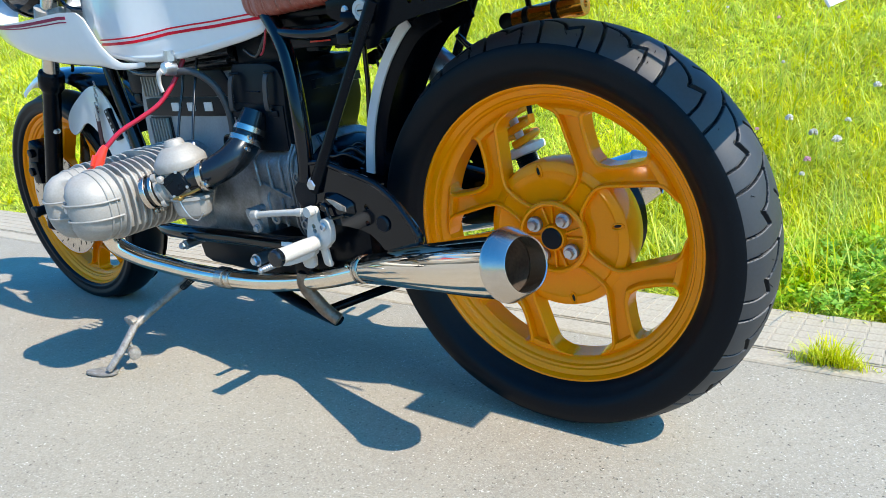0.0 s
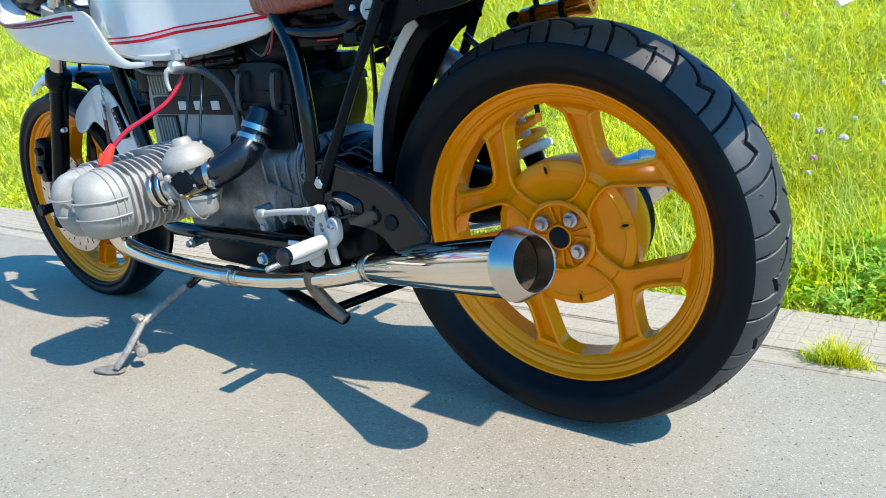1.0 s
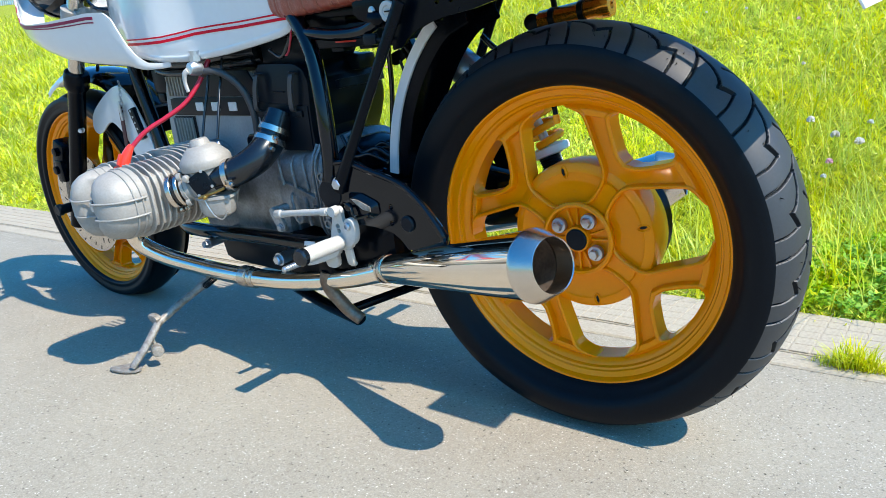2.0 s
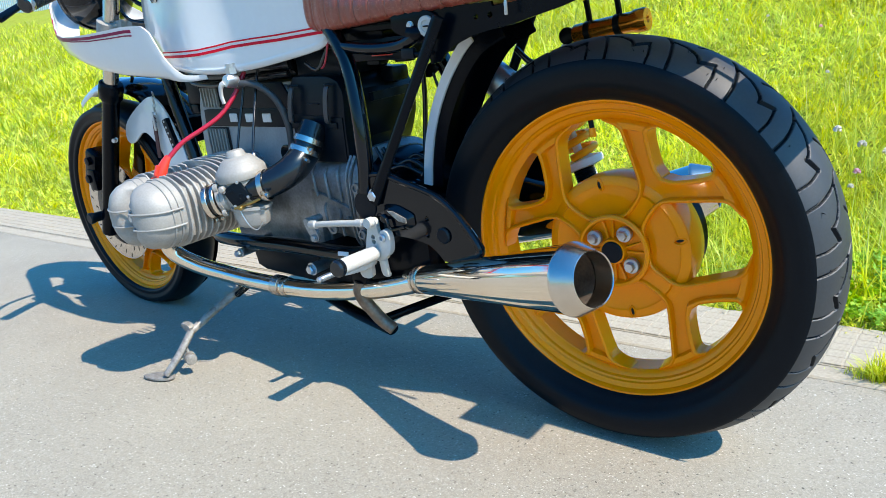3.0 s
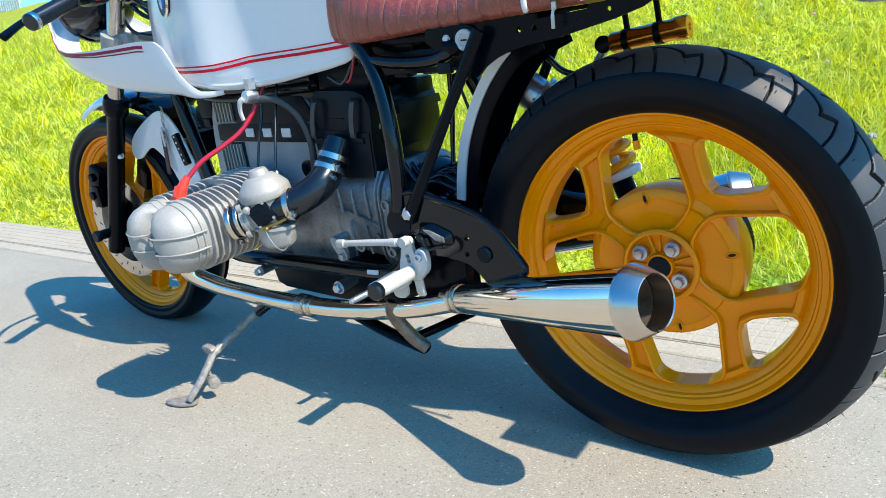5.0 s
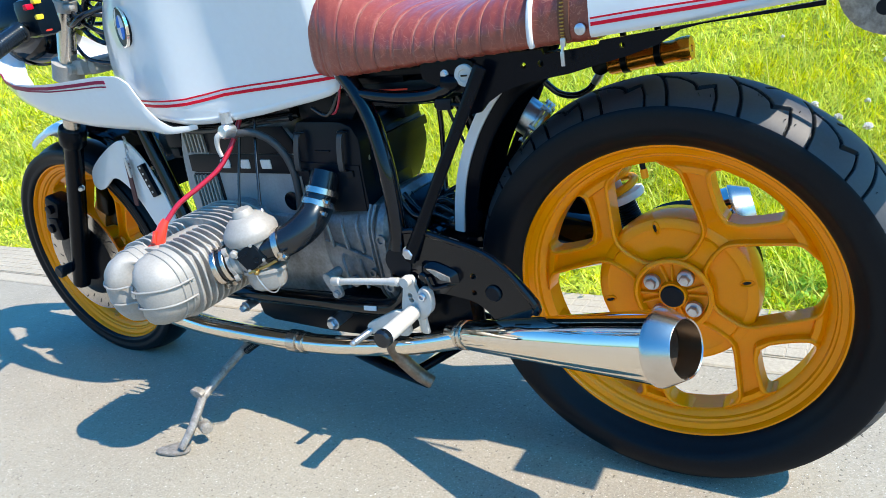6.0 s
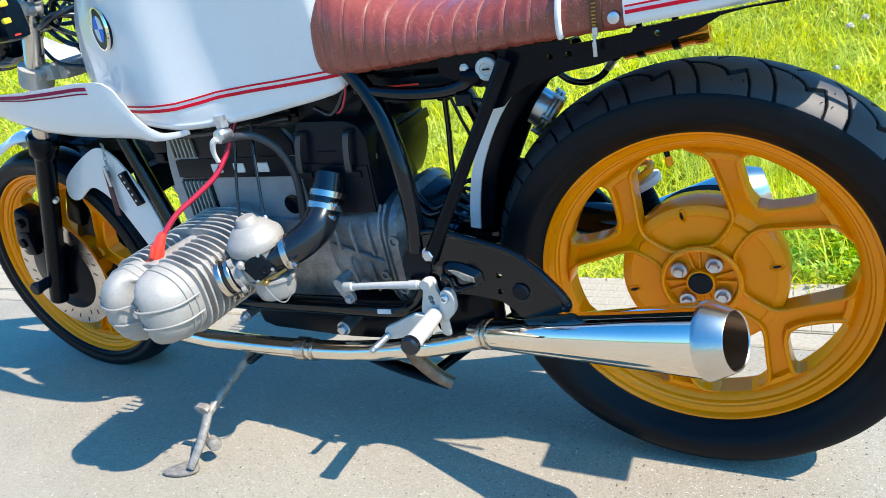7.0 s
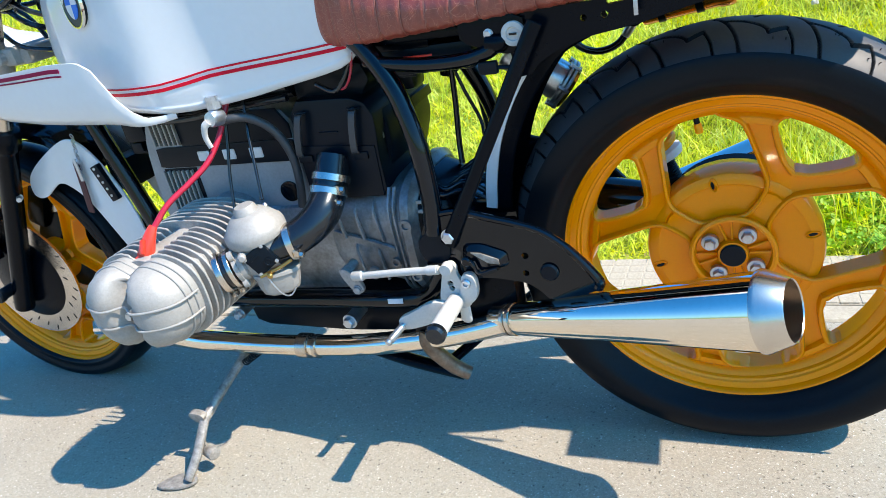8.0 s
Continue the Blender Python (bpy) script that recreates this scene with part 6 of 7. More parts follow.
    # exhaust
    pts = [(-0.885, side * 0.235, 0.352), (-0.945, side * 0.232, 0.318), (-0.958, side * 0.218, 0.272), (-0.915, side * 0.190, 0.236), (-0.850, side * 0.166, 0.216), (-0.780, side * 0.152, 0.205), (-0.700, side * 0.146, 0.203), (-0.600, side * 0.143, 0.208), (-0.500, side * 0.142, 0.222), (-0.400, side * 0.141, 0.243), (-0.300, side * 0.140, 0.272)]
    bm = bmesh.new()
    tube(bm, pts, 0.0188, 24, 10)
    header = part("exhaust_pipe", bm, CHROME, bike, "polished chrome exhaust pipe")
    for x0, x1, r in ((-0.715, -0.690, 0.0225), (-0.682, -0.672, 0.0215)):
        bm = bmesh.new()
        lathe(bm, [(r - 0.004, 0), (r, 0.002), (r, x1 - x0 - 0.002), (r - 0.004, x1 - x0)], aim((x0, side * 0.146, 0.203), (1, 0, 0.02)), 28)
        part("pipe_clamp", bm, STEEL, header)
    o = Vector((-0.315, side * 0.138, 0.270))
    ax = Vector((0.389, side * -0.101 * -1, 0.096)) if side > 0 else Vector((0.389, -0.101, 0.096))
    bm = bmesh.new()
    LM = ax.length
    lathe(bm, [(0.019, -0.03), (0.0225, -0.028), (0.0225, 0.012), (0.0245, 0.015), (0.0245, 0.022), (0.0255, 0.028), (0.0340, LM * 0.40), (0.0428, LM * 0.70), (0.0493, LM * 0.910), (0.0497, LM * 0.914)], aim(o, ax), 56, (True, False))
    muffler = part("muffler", bm, CHROME, bike, "polished chrome megaphone muffler")
    bm = bmesh.new()
    lathe(bm, [(0.0497, LM * 0.910), (0.0510, LM * 0.912), (0.0512, LM * 0.919), (0.0502, LM * 0.926), (0.0385, LM * 0.992), (0.0374, LM * 0.995), (0.0362, LM * 0.991), (0.041, LM * 0.935), (0.041, LM * 0.70), (0.0, LM * 0.69)], aim(o, ax), 56, (False, True))
    part("muffler_tip", bm, STEEL, muffler, "brushed steel reducing tip")
    bm = bmesh.new()
    lathe(bm, [(0.0402, LM * 0.905), (0.0402, LM * 0.71), (0.0, LM * 0.705)], aim(o, ax), 40, (False, True))
    part("sooty_bore", bm, RUST, muffler, "sooty brown bore")
    for h in (-0.004, 0.006):
        bm = bmesh.new()
        lathe(bm, [(0.023, h), (0.0252, h), (0.0252, h + 0.006), (0.023, h + 0.006), (0.023, h)], aim(o, ax), 32, (False, False))
        part("muffler_clamp", bm, STEEL, muffler)

# gearbox
CASE = [(-0.63, 0.082, 0.31, 0.455), (-0.60, 0.094, 0.30, 0.465), (-0.53, 0.100, 0.292, 0.472), (-0.482, 0.106, 0.284, 0.480), (-0.476, 0.114, 0.278, 0.486), (-0.462, 0.114, 0.278, 0.486), (-0.458, 0.106, 0.284, 0.480), (-0.452, 0.100, 0.290, 0.475)]
REAR_CASE = [(-0.453, 0.098, 0.292, 0.473), (-0.43, 0.090, 0.300, 0.465), (-0.415, 0.078, 0.31, 0.455), (-0.405, 0.066, 0.325, 0.445)]


def casing(rows):
    bm = bmesh.new()
    loops = []
    for x, sy, z0, z1 in rows:
        lp = []
        for j in range(40):
            t = 2 * math.pi * j / 40
            c, q = math.cos(t), math.sin(t)
            lp.append(Vector((x, sy * abs(c) ** 0.6 * (1 if c > 0 else -1), (z0 + z1) / 2 + (z1 - z0) / 2 * abs(q) ** 0.6 * (1 if q > 0 else -1))))
        loops.append(lp)
    rings(bm, loops)
    return bm


gearbox = part("gearbox", casing(CASE), DULL, bike, "grey ribbed gearbox casting", 40)
# rear rows of the casing, coloured black instead of grey
part("casing_rear", casing(REAR_CASE), SATIN, gearbox, "rear end of the gearbox, coloured black", 40)
for x, z in ((-0.444, 0.452), (-0.444, 0.436)):
    bm = bmesh.new()
    block(bm, (x, -0.096, z), (0.013, 0.004, 0.0055), 0.001)
    part("casting_mark", bm, ALU, gearbox)
for x, z0, z1 in ((-0.596, 0.395, 0.452), (-0.562, 0.392, 0.450), (-0.528, 0.388, 0.455), (-0.575, 0.325, 0.385), (-0.535, 0.318, 0.380)):
    bm = bmesh.new()
    tube(bm, [(x, -0.088, z1), (x + 0.001, -0.1005, z1 - 0.012), (x + 0.004, -0.103, (z0 + z1) / 2), (x + 0.009, -0.1035, z0)], [0.0012, 0.003, 0.0032, 0.0034], 6, 4)
    part("casting_rib", bm, DULL, gearbox)
bm = bmesh.new()
tube(bm, [(-0.612, -0.094, 0.402), (-0.560, -0.101, 0.392), (-0.500, -0.1055, 0.376)], 0.0036, 6, 5)
part("casting_rib", bm, DULL, gearbox)
for x0 in (-0.497, -0.488):
    bm = bmesh.new()
    tube(bm, [(x0, -0.085, 0.474), (x0 - 0.001, -0.104, 0.440), (x0, -0.1065, 0.385), (x0 + 0.002, -0.104, 0.320), (x0 + 0.004, -0.085, 0.288)], 0.0028, 6, 5)
    part("casting_rib", bm, DULL, gearbox)
for x, z, r in ((-0.468, 0.420, 0.010), (-0.468, 0.33, 0.009), (-0.545, 0.335, 0.011), (-0.500, 0.355, 0.008)):
    bm = bmesh.new()
    lathe(bm, [(r, 0), (r, 0.006), (r * 0.6, 0.0065), (r * 0.55, 0.003), (0.0, 0.003)], aim((x, -0.110, z), (0, -1, 0)), 18)
    part("casting_boss", bm, DULL, gearbox)

# air filter box and battery box
bm = bmesh.new()
prism(bm, rounded([(-0.640, 0.470), (-0.575, 0.460), (-0.500, 0.460), (-0.500, 0.530), (-0.4935, 0.588), (-0.505, 0.612), (-0.530, 0.622), (-0.640, 0.624)], 1, 0.15), -0.086, 0.060, 0.004)
prism(bm, [(-0.640, 0.470), (-0.575, 0.460), (-0.506, 0.462), (-0.503, 0.545), (-0.640, 0.552)], -0.0885, -0.084, 0.0012)
prism(bm, rounded([(-0.635, 0.615), (-0.520, 0.615), (-0.500, 0.640), (-0.510, 0.668), (-0.635, 0.668)], 1, 0.1), -0.062, 0.068, 0.005)
block(bm, (-0.577, -0.0875, 0.571), (0.034, 0.004, 0.0022), 0.0006)
airbox = part("air_filter_box", bm, PLASTIC, bike, "black plastic air filter box")
for x0, x1 in ((-0.617, -0.633), (-0.521, -0.533)):
    bm = bmesh.new()
    band = [Vector(p) for p in smooth_path([(x0, -0.084, 0.607), (x0, -0.098, 0.603), ((x0 + x1) / 2, -0.101, 0.575), (x1, -0.098, 0.541), (x1 - 0.001, -0.086, 0.534)], 6)]
    rings(bm, [[p + Vector((u, -0.0016 if v else 0.0016, 0)) for u, v in ((-0.0055, 0), (-0.0055, 1), (0.0055, 1), (0.0055, 0))] for p in band])
    strap = part("box_strap", bm, STRAP, airbox, "grey rubber strap")
    bm = bmesh.new()
    tube(bm, [(x0 - 0.010, -0.090, 0.606), (x0, -0.100, 0.608), (x0 + 0.010, -0.090, 0.606)], 0.0022, 8)
    part("strap_hook", bm, PLASTIC, strap)
    bm = bmesh.new()
    block(bm, (x1 + 0.004, -0.089, 0.531), (0.026, 0.007, 0.012), 0.002)
    part("strap_catch", bm, PLASTIC, strap)
bm = bmesh.new()
sections = []
for y, k in ((-0.055, 0.96), (-0.050, 1.0), (0.050, 1.0), (0.104, 1.0), (0.112, 0.96)):
    pts = rounded([(-0.600, 0.468), (-0.520, 0.462), (-0.505, 0.485), (-0.487, 0.535), (-0.491, 0.582), (-0.505, 0.610), (-0.535, 0.622), (-0.600, 0.622)], 1, 0.2)
    sections.append([Vector((-0.55 + (x + 0.55) * k, y, 0.545 + (z - 0.545) * k)) for x, z in pts])
rings(bm, sections)
block(bm, (-0.500, 0.060, 0.607), (0.050, 0.050, 0.030), 0.008)
prism(bm, [(-0.500, 0.580), (-0.482, 0.582), (-0.480, 0.566), (-0.500, 0.562)], -0.02, 0.108, 0.002)
battery = part("battery_box", bm, PLASTIC, bike, "dark battery box under the saddle")
bm = bmesh.new()
block(bm, (-0.505, -0.062, 0.560), (0.016, 0.006, 0.026), 0.002)
part("battery_clip", bm, ZINC, battery, "grey metal clip")
bm = bmesh.new()
block(bm, (-0.445, 0.0, 0.690), (0.12, 0.16, 0.022), 0.005)
block(bm, (-0.36, 0.0, 0.700), (0.20, 0.20, 0.014), 0.004)
part("seat_base", bm, SATIN, bike, "black seat base")
bm = bmesh.new()
block(bm, (-0.400, 0.0, 0.662), (0.150, 0.150, 0.040), 0.006)
for k in range(3):
    block(bm, (-0.440 + 0.04 * k, -0.04 + 0.03 * k, 0.640), (0.030, 0.026, 0.012), 0.003)
tray = part("under_seat_tray", bm, PLASTIC, bike, "dark electronics tray under the saddle")
for k, (x0, w, z) in enumerate(((-0.412, 0.055, 0.668), (-0.402, 0.040, 0.660), (-0.395, 0.048, 0.652))):
    bm = bmesh.new()
    block(bm, (x0, -0.0757, z), (w, 0.0012, 0.0028), 0.0003)
    part("label_bar", bm, REDCAP, tray, "faded orange print on the tray")
pipe("wiring_cable", [(-0.497, -0.098, 0.690), (-0.505, -0.100, 0.662), (-0.523, -0.095, 0.640), (-0.545, -0.088, 0.637)], 0.0020, REDLEAD, "thin red wire")
pipe("wiring_cable", [(-0.50, -0.090, 0.690), (-0.520, -0.094, 0.655), (-0.545, -0.092, 0.635), (-0.575, -0.090, 0.648)], 0.004, HOSE, "black wiring loom")
pipe("brake_hose", [(-0.405, 0.05, 0.665), (-0.412, 0.052, 0.630), (-0.418, 0.055, 0.560), (-0.422, 0.05, 0.500), (-0.420, 0.04, 0.460)], 0.0048, HOSE, "black brake hose")
pipe("frame_upright", [(-0.450, 0.118, 0.672), (-0.425, 0.122, 0.628), (-0.395, 0.128, 0.560), (-0.380, 0.130, 0.500), (-0.376, 0.130, 0.430)], [0.017, 0.016, 0.015, 0.014, 0.013])
bm = bmesh.new()
prism(bm, rounded([(-0.452, 0.612), (-0.425, 0.622), (-0.412, 0.606), (-0.436, 0.590), (-0.456, 0.594)], 1, 0.15), 0.100, 0.104, 0.001)
lathe(bm, [(0.0, 0.0), (0.004, 0.0), (0.004, 0.004), (0.0, 0.005)], aim((-0.446, 0.100, 0.602), (0, -1, 0)), 12)
part("hose_bracket", bm, SATIN, bike, "small black hose bracket")
pipe("brake_hose", [(-0.428, 0.10, 0.600), (-0.415, 0.10, 0.560), (-0.398, 0.10, 0.515), (-0.392, 0.09, 0.490)], 0.0030, HOSE, "black brake hose")
pipe("breather_hose", [(-0.112, 0.105, 0.655), (-0.139, 0.110, 0.636), (-0.160, 0.113, 0.612), (-0.187, 0.113, 0.603), (-0.212, 0.106, 0.611), (-0.235, 0.10, 0.635)], 0.0055, HOSE, "black breather hose")
bm = bmesh.new()
lathe(bm, [(0.0058, 0.0), (0.0070, 0.002), (0.0070, 0.030), (0.0058, 0.032)], aim((-0.150, 0.112, 0.622), (0.62, -0.06, 0.78)), 14)
part("hose_sleeve", bm, ZINC, bike, "crimped metal hose sleeve")
for k in range(6):
    y = -0.06 + 0.02 * k
    pipe("wiring_cable", [(-0.455, y, 0.485 - 0.006 * k), (-0.420, y - 0.01, 0.452), (-0.385, y - 0.005, 0.455 + 0.006 * (k % 3)), (-0.350, y, 0.44)], 0.0035 + 0.001 * (k % 2), HOSE, "black wiring loom", n=5)

# right side: swingarm, final drive, shock absorber with remote reservoir
bm = bmesh.new()
tube(bm, [(-0.41, 0.05, 0.395), (-0.34, 0.10, 0.385), (-0.22, 0.118, 0.362), (-0.06, 0.115, 0.332)], [0.040, 0.034, 0.031, 0.034], 24)
block(bm, (-0.40, 0, 0.395), (0.06, 0.24, 0.06), 0.015)
block(bm, (-0.345, 0.035, 0.405), (0.07, 0.15, 0.050), 0.014)
swing = part("swingarm", bm, BLACK, bike, "black single sided swingarm")
bm = bmesh.new()
lathe(bm, [(0.105, 0.0), (0.110, 0.02), (0.095, 0.055), (0.06, 0.07), (0.0, 0.075)], aim((0.0, 0.065, 0.325), (0, 1, 0)), 48)
part("final_drive", bm, SATIN, swing, "black final drive housing")
lo, hi = Vector((-0.094, 0.092, 0.398)), Vector((-0.165, 0.092, 0.575))
ax = hi - lo
bm = bmesh.new()
lathe(bm, [(0.012, 0.0), (0.016, 0.01), (0.016, 0.03), (0.035, 0.034), (0.037, 0.040), (0.036, 0.046), (0.020, 0.05), (0.008, 0.055), (0.008, ax.length)], aim(lo, ax), 32)
shock = part("shock_absorber", bm, PIPING, bike, "rear shock absorber with an orange spring")
bm = bmesh.new()
m = aim(lo, ax)
coil = [m @ Vector((0.0295 * math.cos(t), 0.0295 * math.sin(t), 0.054 + 0.13 * t / (2 * math.pi * 5.5))) for t in np.linspace(0, 2 * math.pi * 5.5, 110)]
tube(bm, coil, 0.0066, 8, 1)
part("coil_spring", bm, ORANGE, shock, "orange coil spring")
bm = bmesh.new()
prof = [(0.017, -0.012)]
for k in range(10):
    prof += [(0.019, -0.01 + 0.004 * k), (0.0172, -0.008 + 0.004 * k)]
lathe(bm, prof + [(0.016, 0.03)], aim(lo + Vector((-0.0, -0.01, 0.004)), ax), 24)
part("adjuster_collar", bm, PLASTIC, shock, "ribbed black adjuster collar")
bm = bmesh.new()
a, b = Vector((-0.122, 0.112, 0.650)), Vector((0.006, 0.112, 0.667))
lathe(bm, [(0.0, 0.0), (0.0155, 0.0), (0.0168, 0.003), (0.0168, 0.105), (0.0186, 0.108), (0.0186, 0.124), (0.0168, 0.128), (0.006, 0.128), (0.004, 0.125), (0.0, 0.125)], aim(a, b - a), 40)
res = part("reservoir", bm, AMBER, bike, "amber anodised shock reservoir under the tail")
for h in (0.022, 0.075):
    bm = bmesh.new()
    lathe(bm, [(0.0164, h), (0.0181, h), (0.0181, h + 0.010), (0.0164, h + 0.010), (0.0164, h)], aim(a, b - a), 32, (False, False))
    p = a + (b - a).normalized() * (h + 0.005)
    tube(bm, [p + Vector((0, 0, 0.018)), p + Vector((0, -0.01, 0.05))], 0.005, 8)
    part("reservoir_band", bm, PLASTIC, res, "black clamp band")
bm = bmesh.new()
lathe(bm, [(0.010, -0.012), (0.014, -0.010), (0.014, 0.002), (0.010, 0.004)], aim(a + Vector((-0.012, -0.008, 0.0)), (0.2, -1, 0.1)), 24)
part("reservoir_fitting", bm, PLASTIC, res)
fl, ax = Vector((-0.246, 0.088, 0.565)), Vector((0.70, 0.16, -0.62)).normalized()
bm = bmesh.new()
lathe(bm, [(0.0, -0.105), (0.026, -0.104), (0.0300, -0.098), (0.0312, -0.008), (0.0312, -0.006)], aim(fl, ax), 40, (True, False))
can = part("shock_canister", bm, ZINC, bike, "grey metal canister ahead of the rear tyre")
for h in (-0.007, 0.000):
    bm = bmesh.new()
    lathe(bm, [(0.029, h), (0.0390, h), (0.0400, h + 0.001), (0.0400, h + 0.0045), (0.0390, h + 0.0055), (0.029, h + 0.0055), (0.029, h)], aim(fl, ax), 40, (False, False))
    part("canister_flange", bm, ZINC, can)
for q in range(6):
    a = 2 * math.pi * q / 6
    m = aim(fl, ax)
    bm = bmesh.new()
    hexbolt(bm, m @ Vector((0.0385 * math.cos(a), 0.0385 * math.sin(a), -0.010)), ax, 0.0040, 0.018, 1.2)
    part("flange_bolt", bm, ZINC, can)
bm = bmesh.new()
lathe(bm, [(0.020, 0.005), (0.036, 0.006), (0.036, 0.011), (0.0, 0.012)], aim(fl, ax), 32)
part("canister_ring", bm, AMBER, can, "amber anodised ring")
pipe("tail_bracket", [(-0.20, 0.0, 0.738), (-0.06, 0.0, 0.742), (0.06, 0.0, 0.748)], 0.010, SATIN, "black tail bracket")

# stands
bm = bmesh.new()
tube(bm, [(-0.850, -0.140, 0.172), (-0.862, -0.205, 0.146), (-0.872, -0.270, 0.118)], [0.009, 0.0085, 0.0085], 12)
tube(bm, [(-0.872, -0.268, 0.120), (-0.872, -0.312, 0.078), (-0.880, -0.345, 0.046)], [0.0095, 0.0095, 0.008], 12, flat=0.8)
prism(bm, rounded([(-0.862, 0.132), (-0.895, 0.138), (-0.902, 0.126), (-0.872, 0.110)], 2), -0.276, -0.262, 0.002)
stand = part("side_stand", bm, WORN, bike, "worn pale side stand leg")
bm = bmesh.new()
prism(bm, rounded([(-0.940, -0.356), (-0.915, -0.324), (-0.892, -0.318), (-0.868, -0.332), (-0.872, -0.350), (-0.900, -0.366), (-0.934, -0.369)], 2), 0.0, 0.005, 0.0015, Matrix.Translation((0, 0, 0)) @ Matrix(((1, 0, 0, 0), (0, 0, 1, 0), (0, 1, 0, 0), (0, 0, 0, 1))))
for v in bm.verts:
    v.co.z += 0.0385 + 0.0 * v.co.y
bmesh.ops.rotate(bm, verts=bm.verts, cent=(-0.875, -0.370, 0.0405), matrix=Matrix.Rotation(radians(-5.5), 3, "X"))
part("foot_pad", bm, WORN, stand, "flat worn metal foot")
bm = bmesh.new()
lathe(bm, [(0.004, -0.004), (0.012, -0.003), (0.0125, 0.0), (0.0125, 0.018), (0.011, 0.021), (0.004, 0.022)], aim((-0.868, -0.290, 0.068), (0.9, -0.35, -0.05)), 24)
tube(bm, [(-0.870, -0.292, 0.090), (-0.866, -0.290, 0.068)], 0.004, 8)
part("stand_buffer", bm, WORN, stand, "grey rubber buffer")
bm = bmesh.new()
coil = []
s0, s1 = Vector((-0.842, -0.160, 0.165)), Vector((-0.800, -0.155, 0.192))
mm = aim(s0, s1 - s0)
for t in np.linspace(0, 2 * math.pi * 9, 110):
    coil.append(mm @ Vector((0.006 * math.cos(t), 0.006 * math.sin(t), (s1 - s0).length * t / (2 * math.pi * 9))))
tube(bm, coil, 0.0013, 6, 1)
part("return_spring", bm, PLASTIC, stand, "dark coil spring")
bm = bmesh.new()
tube(bm, [(-0.455, -0.150, 0.250), (-0.458, -0.152, 0.232), (-0.452, -0.149, 0.212), (-0.440, -0.142, 0.190), (-0.427, -0.135, 0.170), (-0.406, -0.129, 0.153)], [0.0115, 0.0125, 0.0130, 0.0130, 0.0130, 0.0120], 16)
centre = part("centre_stand", bm, RUST, bike, "browned steel centre stand arm")
bm = bmesh.new()
tube(bm, [(-0.620, -0.105, 0.186), (-0.520, -0.112, 0.160), (-0.420, -0.117, 0.143)], 0.0095, 12, flat=1.5)
tube(bm, [(-0.600, 0.110, 0.190), (-0.500, 0.112, 0.168), (-0.410, 0.115, 0.148)], 0.0105, 12)
tube(bm, [(-0.450, -0.112, 0.158), (-0.400, 0.0, 0.165), (-0.350, 0.10, 0.172)], 0.009, 12)
part("stand_frame", bm, SATIN, centre, "black centre stand frame")
bm = bmesh.new()
block(bm, (-0.455, -0.140, 0.262), (0.036, 0.030, 0.030), 0.006)
block(bm, (-0.36, -0.10, 0.30), (0.12, 0.05, 0.10), 0.020)
part("stand_mount", bm, SATIN, centre)
bm = bmesh.new()
block(bm, (0, 0, 0), (0.028, 0.0016, 0.0085), 0.0005, Matrix.Translation((-0.508, -0.1335, 0.2935)) @ Matrix.Rotation(radians(-20), 4, "X") @ Matrix.Rotation(radians(-3), 4, "Y"))
part("paper_label", bm, PIPING, bike, "small white label on the frame tube")

# key strap on a chain
bm = bmesh.new()
block(bm, (-1.152, -0.082, 0.497), (0.014, 0.003, 0.105), 0.0012, Matrix.Translation((-1.152, 0, 0.497)) @ Matrix.Rotation(radians(8), 4, "Y") @ Matrix.Translation((1.152, 0, -0.497)))
strap = part("key_strap", bm, LACE, bike, "dark red leather key strap")
bm = bmesh.new()
for k in range(9):
    z = 0.600 - 0.0095 * k
    lathe(bm, [(0.0035, -0.0008), (0.0052, -0.0008), (0.0052, 0.0008), (0.0035, 0.0008), (0.0035, -0.0008)], aim((-1.125 - 0.002 * k, -0.083, z), (1, 0.2, 0) if k % 2 else (0.2, 1, 0.2)), 10, (False, False))
block(bm, (-1.140, -0.087, 0.535), (0.008, 0.003, 0.045), 0.001)
part("key_chain", bm, ZINC, strap, "small steel chain with a key")
bm = bmesh.new()
block(bm, (-1.092, -0.078, 0.505), (0.020, 0.012, 0.075), 0.003, Matrix.Translation((-1.09, 0, 0.50)) @ Matrix.Rotation(radians(-18), 4, "Y") @ Matrix.Translation((1.09, 0, -0.50)))
strip_ob = part("terminal_strip", bm, PLASTIC, bike, "black terminal block on the down tube")
for k in range(5):
    bm = bmesh.new()
    lathe(bm, [(0.0, 0.0), (0.0028, 0.0), (0.0026, 0.0012), (0.0, 0.0016)], aim((-1.103 + 0.0042 * k, -0.0842, 0.534 - 0.0135 * k), (0, -1, 0)), 10)
    part("terminal_screw", bm, ZINC, strip_ob)
bm = bmesh.new()
block(bm, (-1.012, -0.035, 0.575), (0.036, 0.030, 0.060), 0.004)
block(bm, (-1.006, -0.052, 0.560), (0.024, 0.012, 0.018), 0.003)
lathe(bm, [(0.0, 0.0), (0.004, 0.0), (0.004, 0.004), (0.0, 0.005)], aim((-1.004, -0.050, 0.595), (0, -1, 0)), 10)
part("regulator", bm, PLASTIC, bike, "black voltage regulator behind the down tube")
# plain black block added to fill the gap between the down tubes
bm = bmesh.new()
block(bm, (-1.088, 0.0, 0.506), (0.044, 0.100, 0.060), 0.006)
part("down_tube_box", bm, PLASTIC, bike, "plain black box between the down tubes")
bm = bmesh.new()
block(bm, (-0.985, 0.02, 0.545), (0.05, 0.12, 0.11), 0.010)
part("horn", bm, PLASTIC, bike, "black horn ahead of the engine")
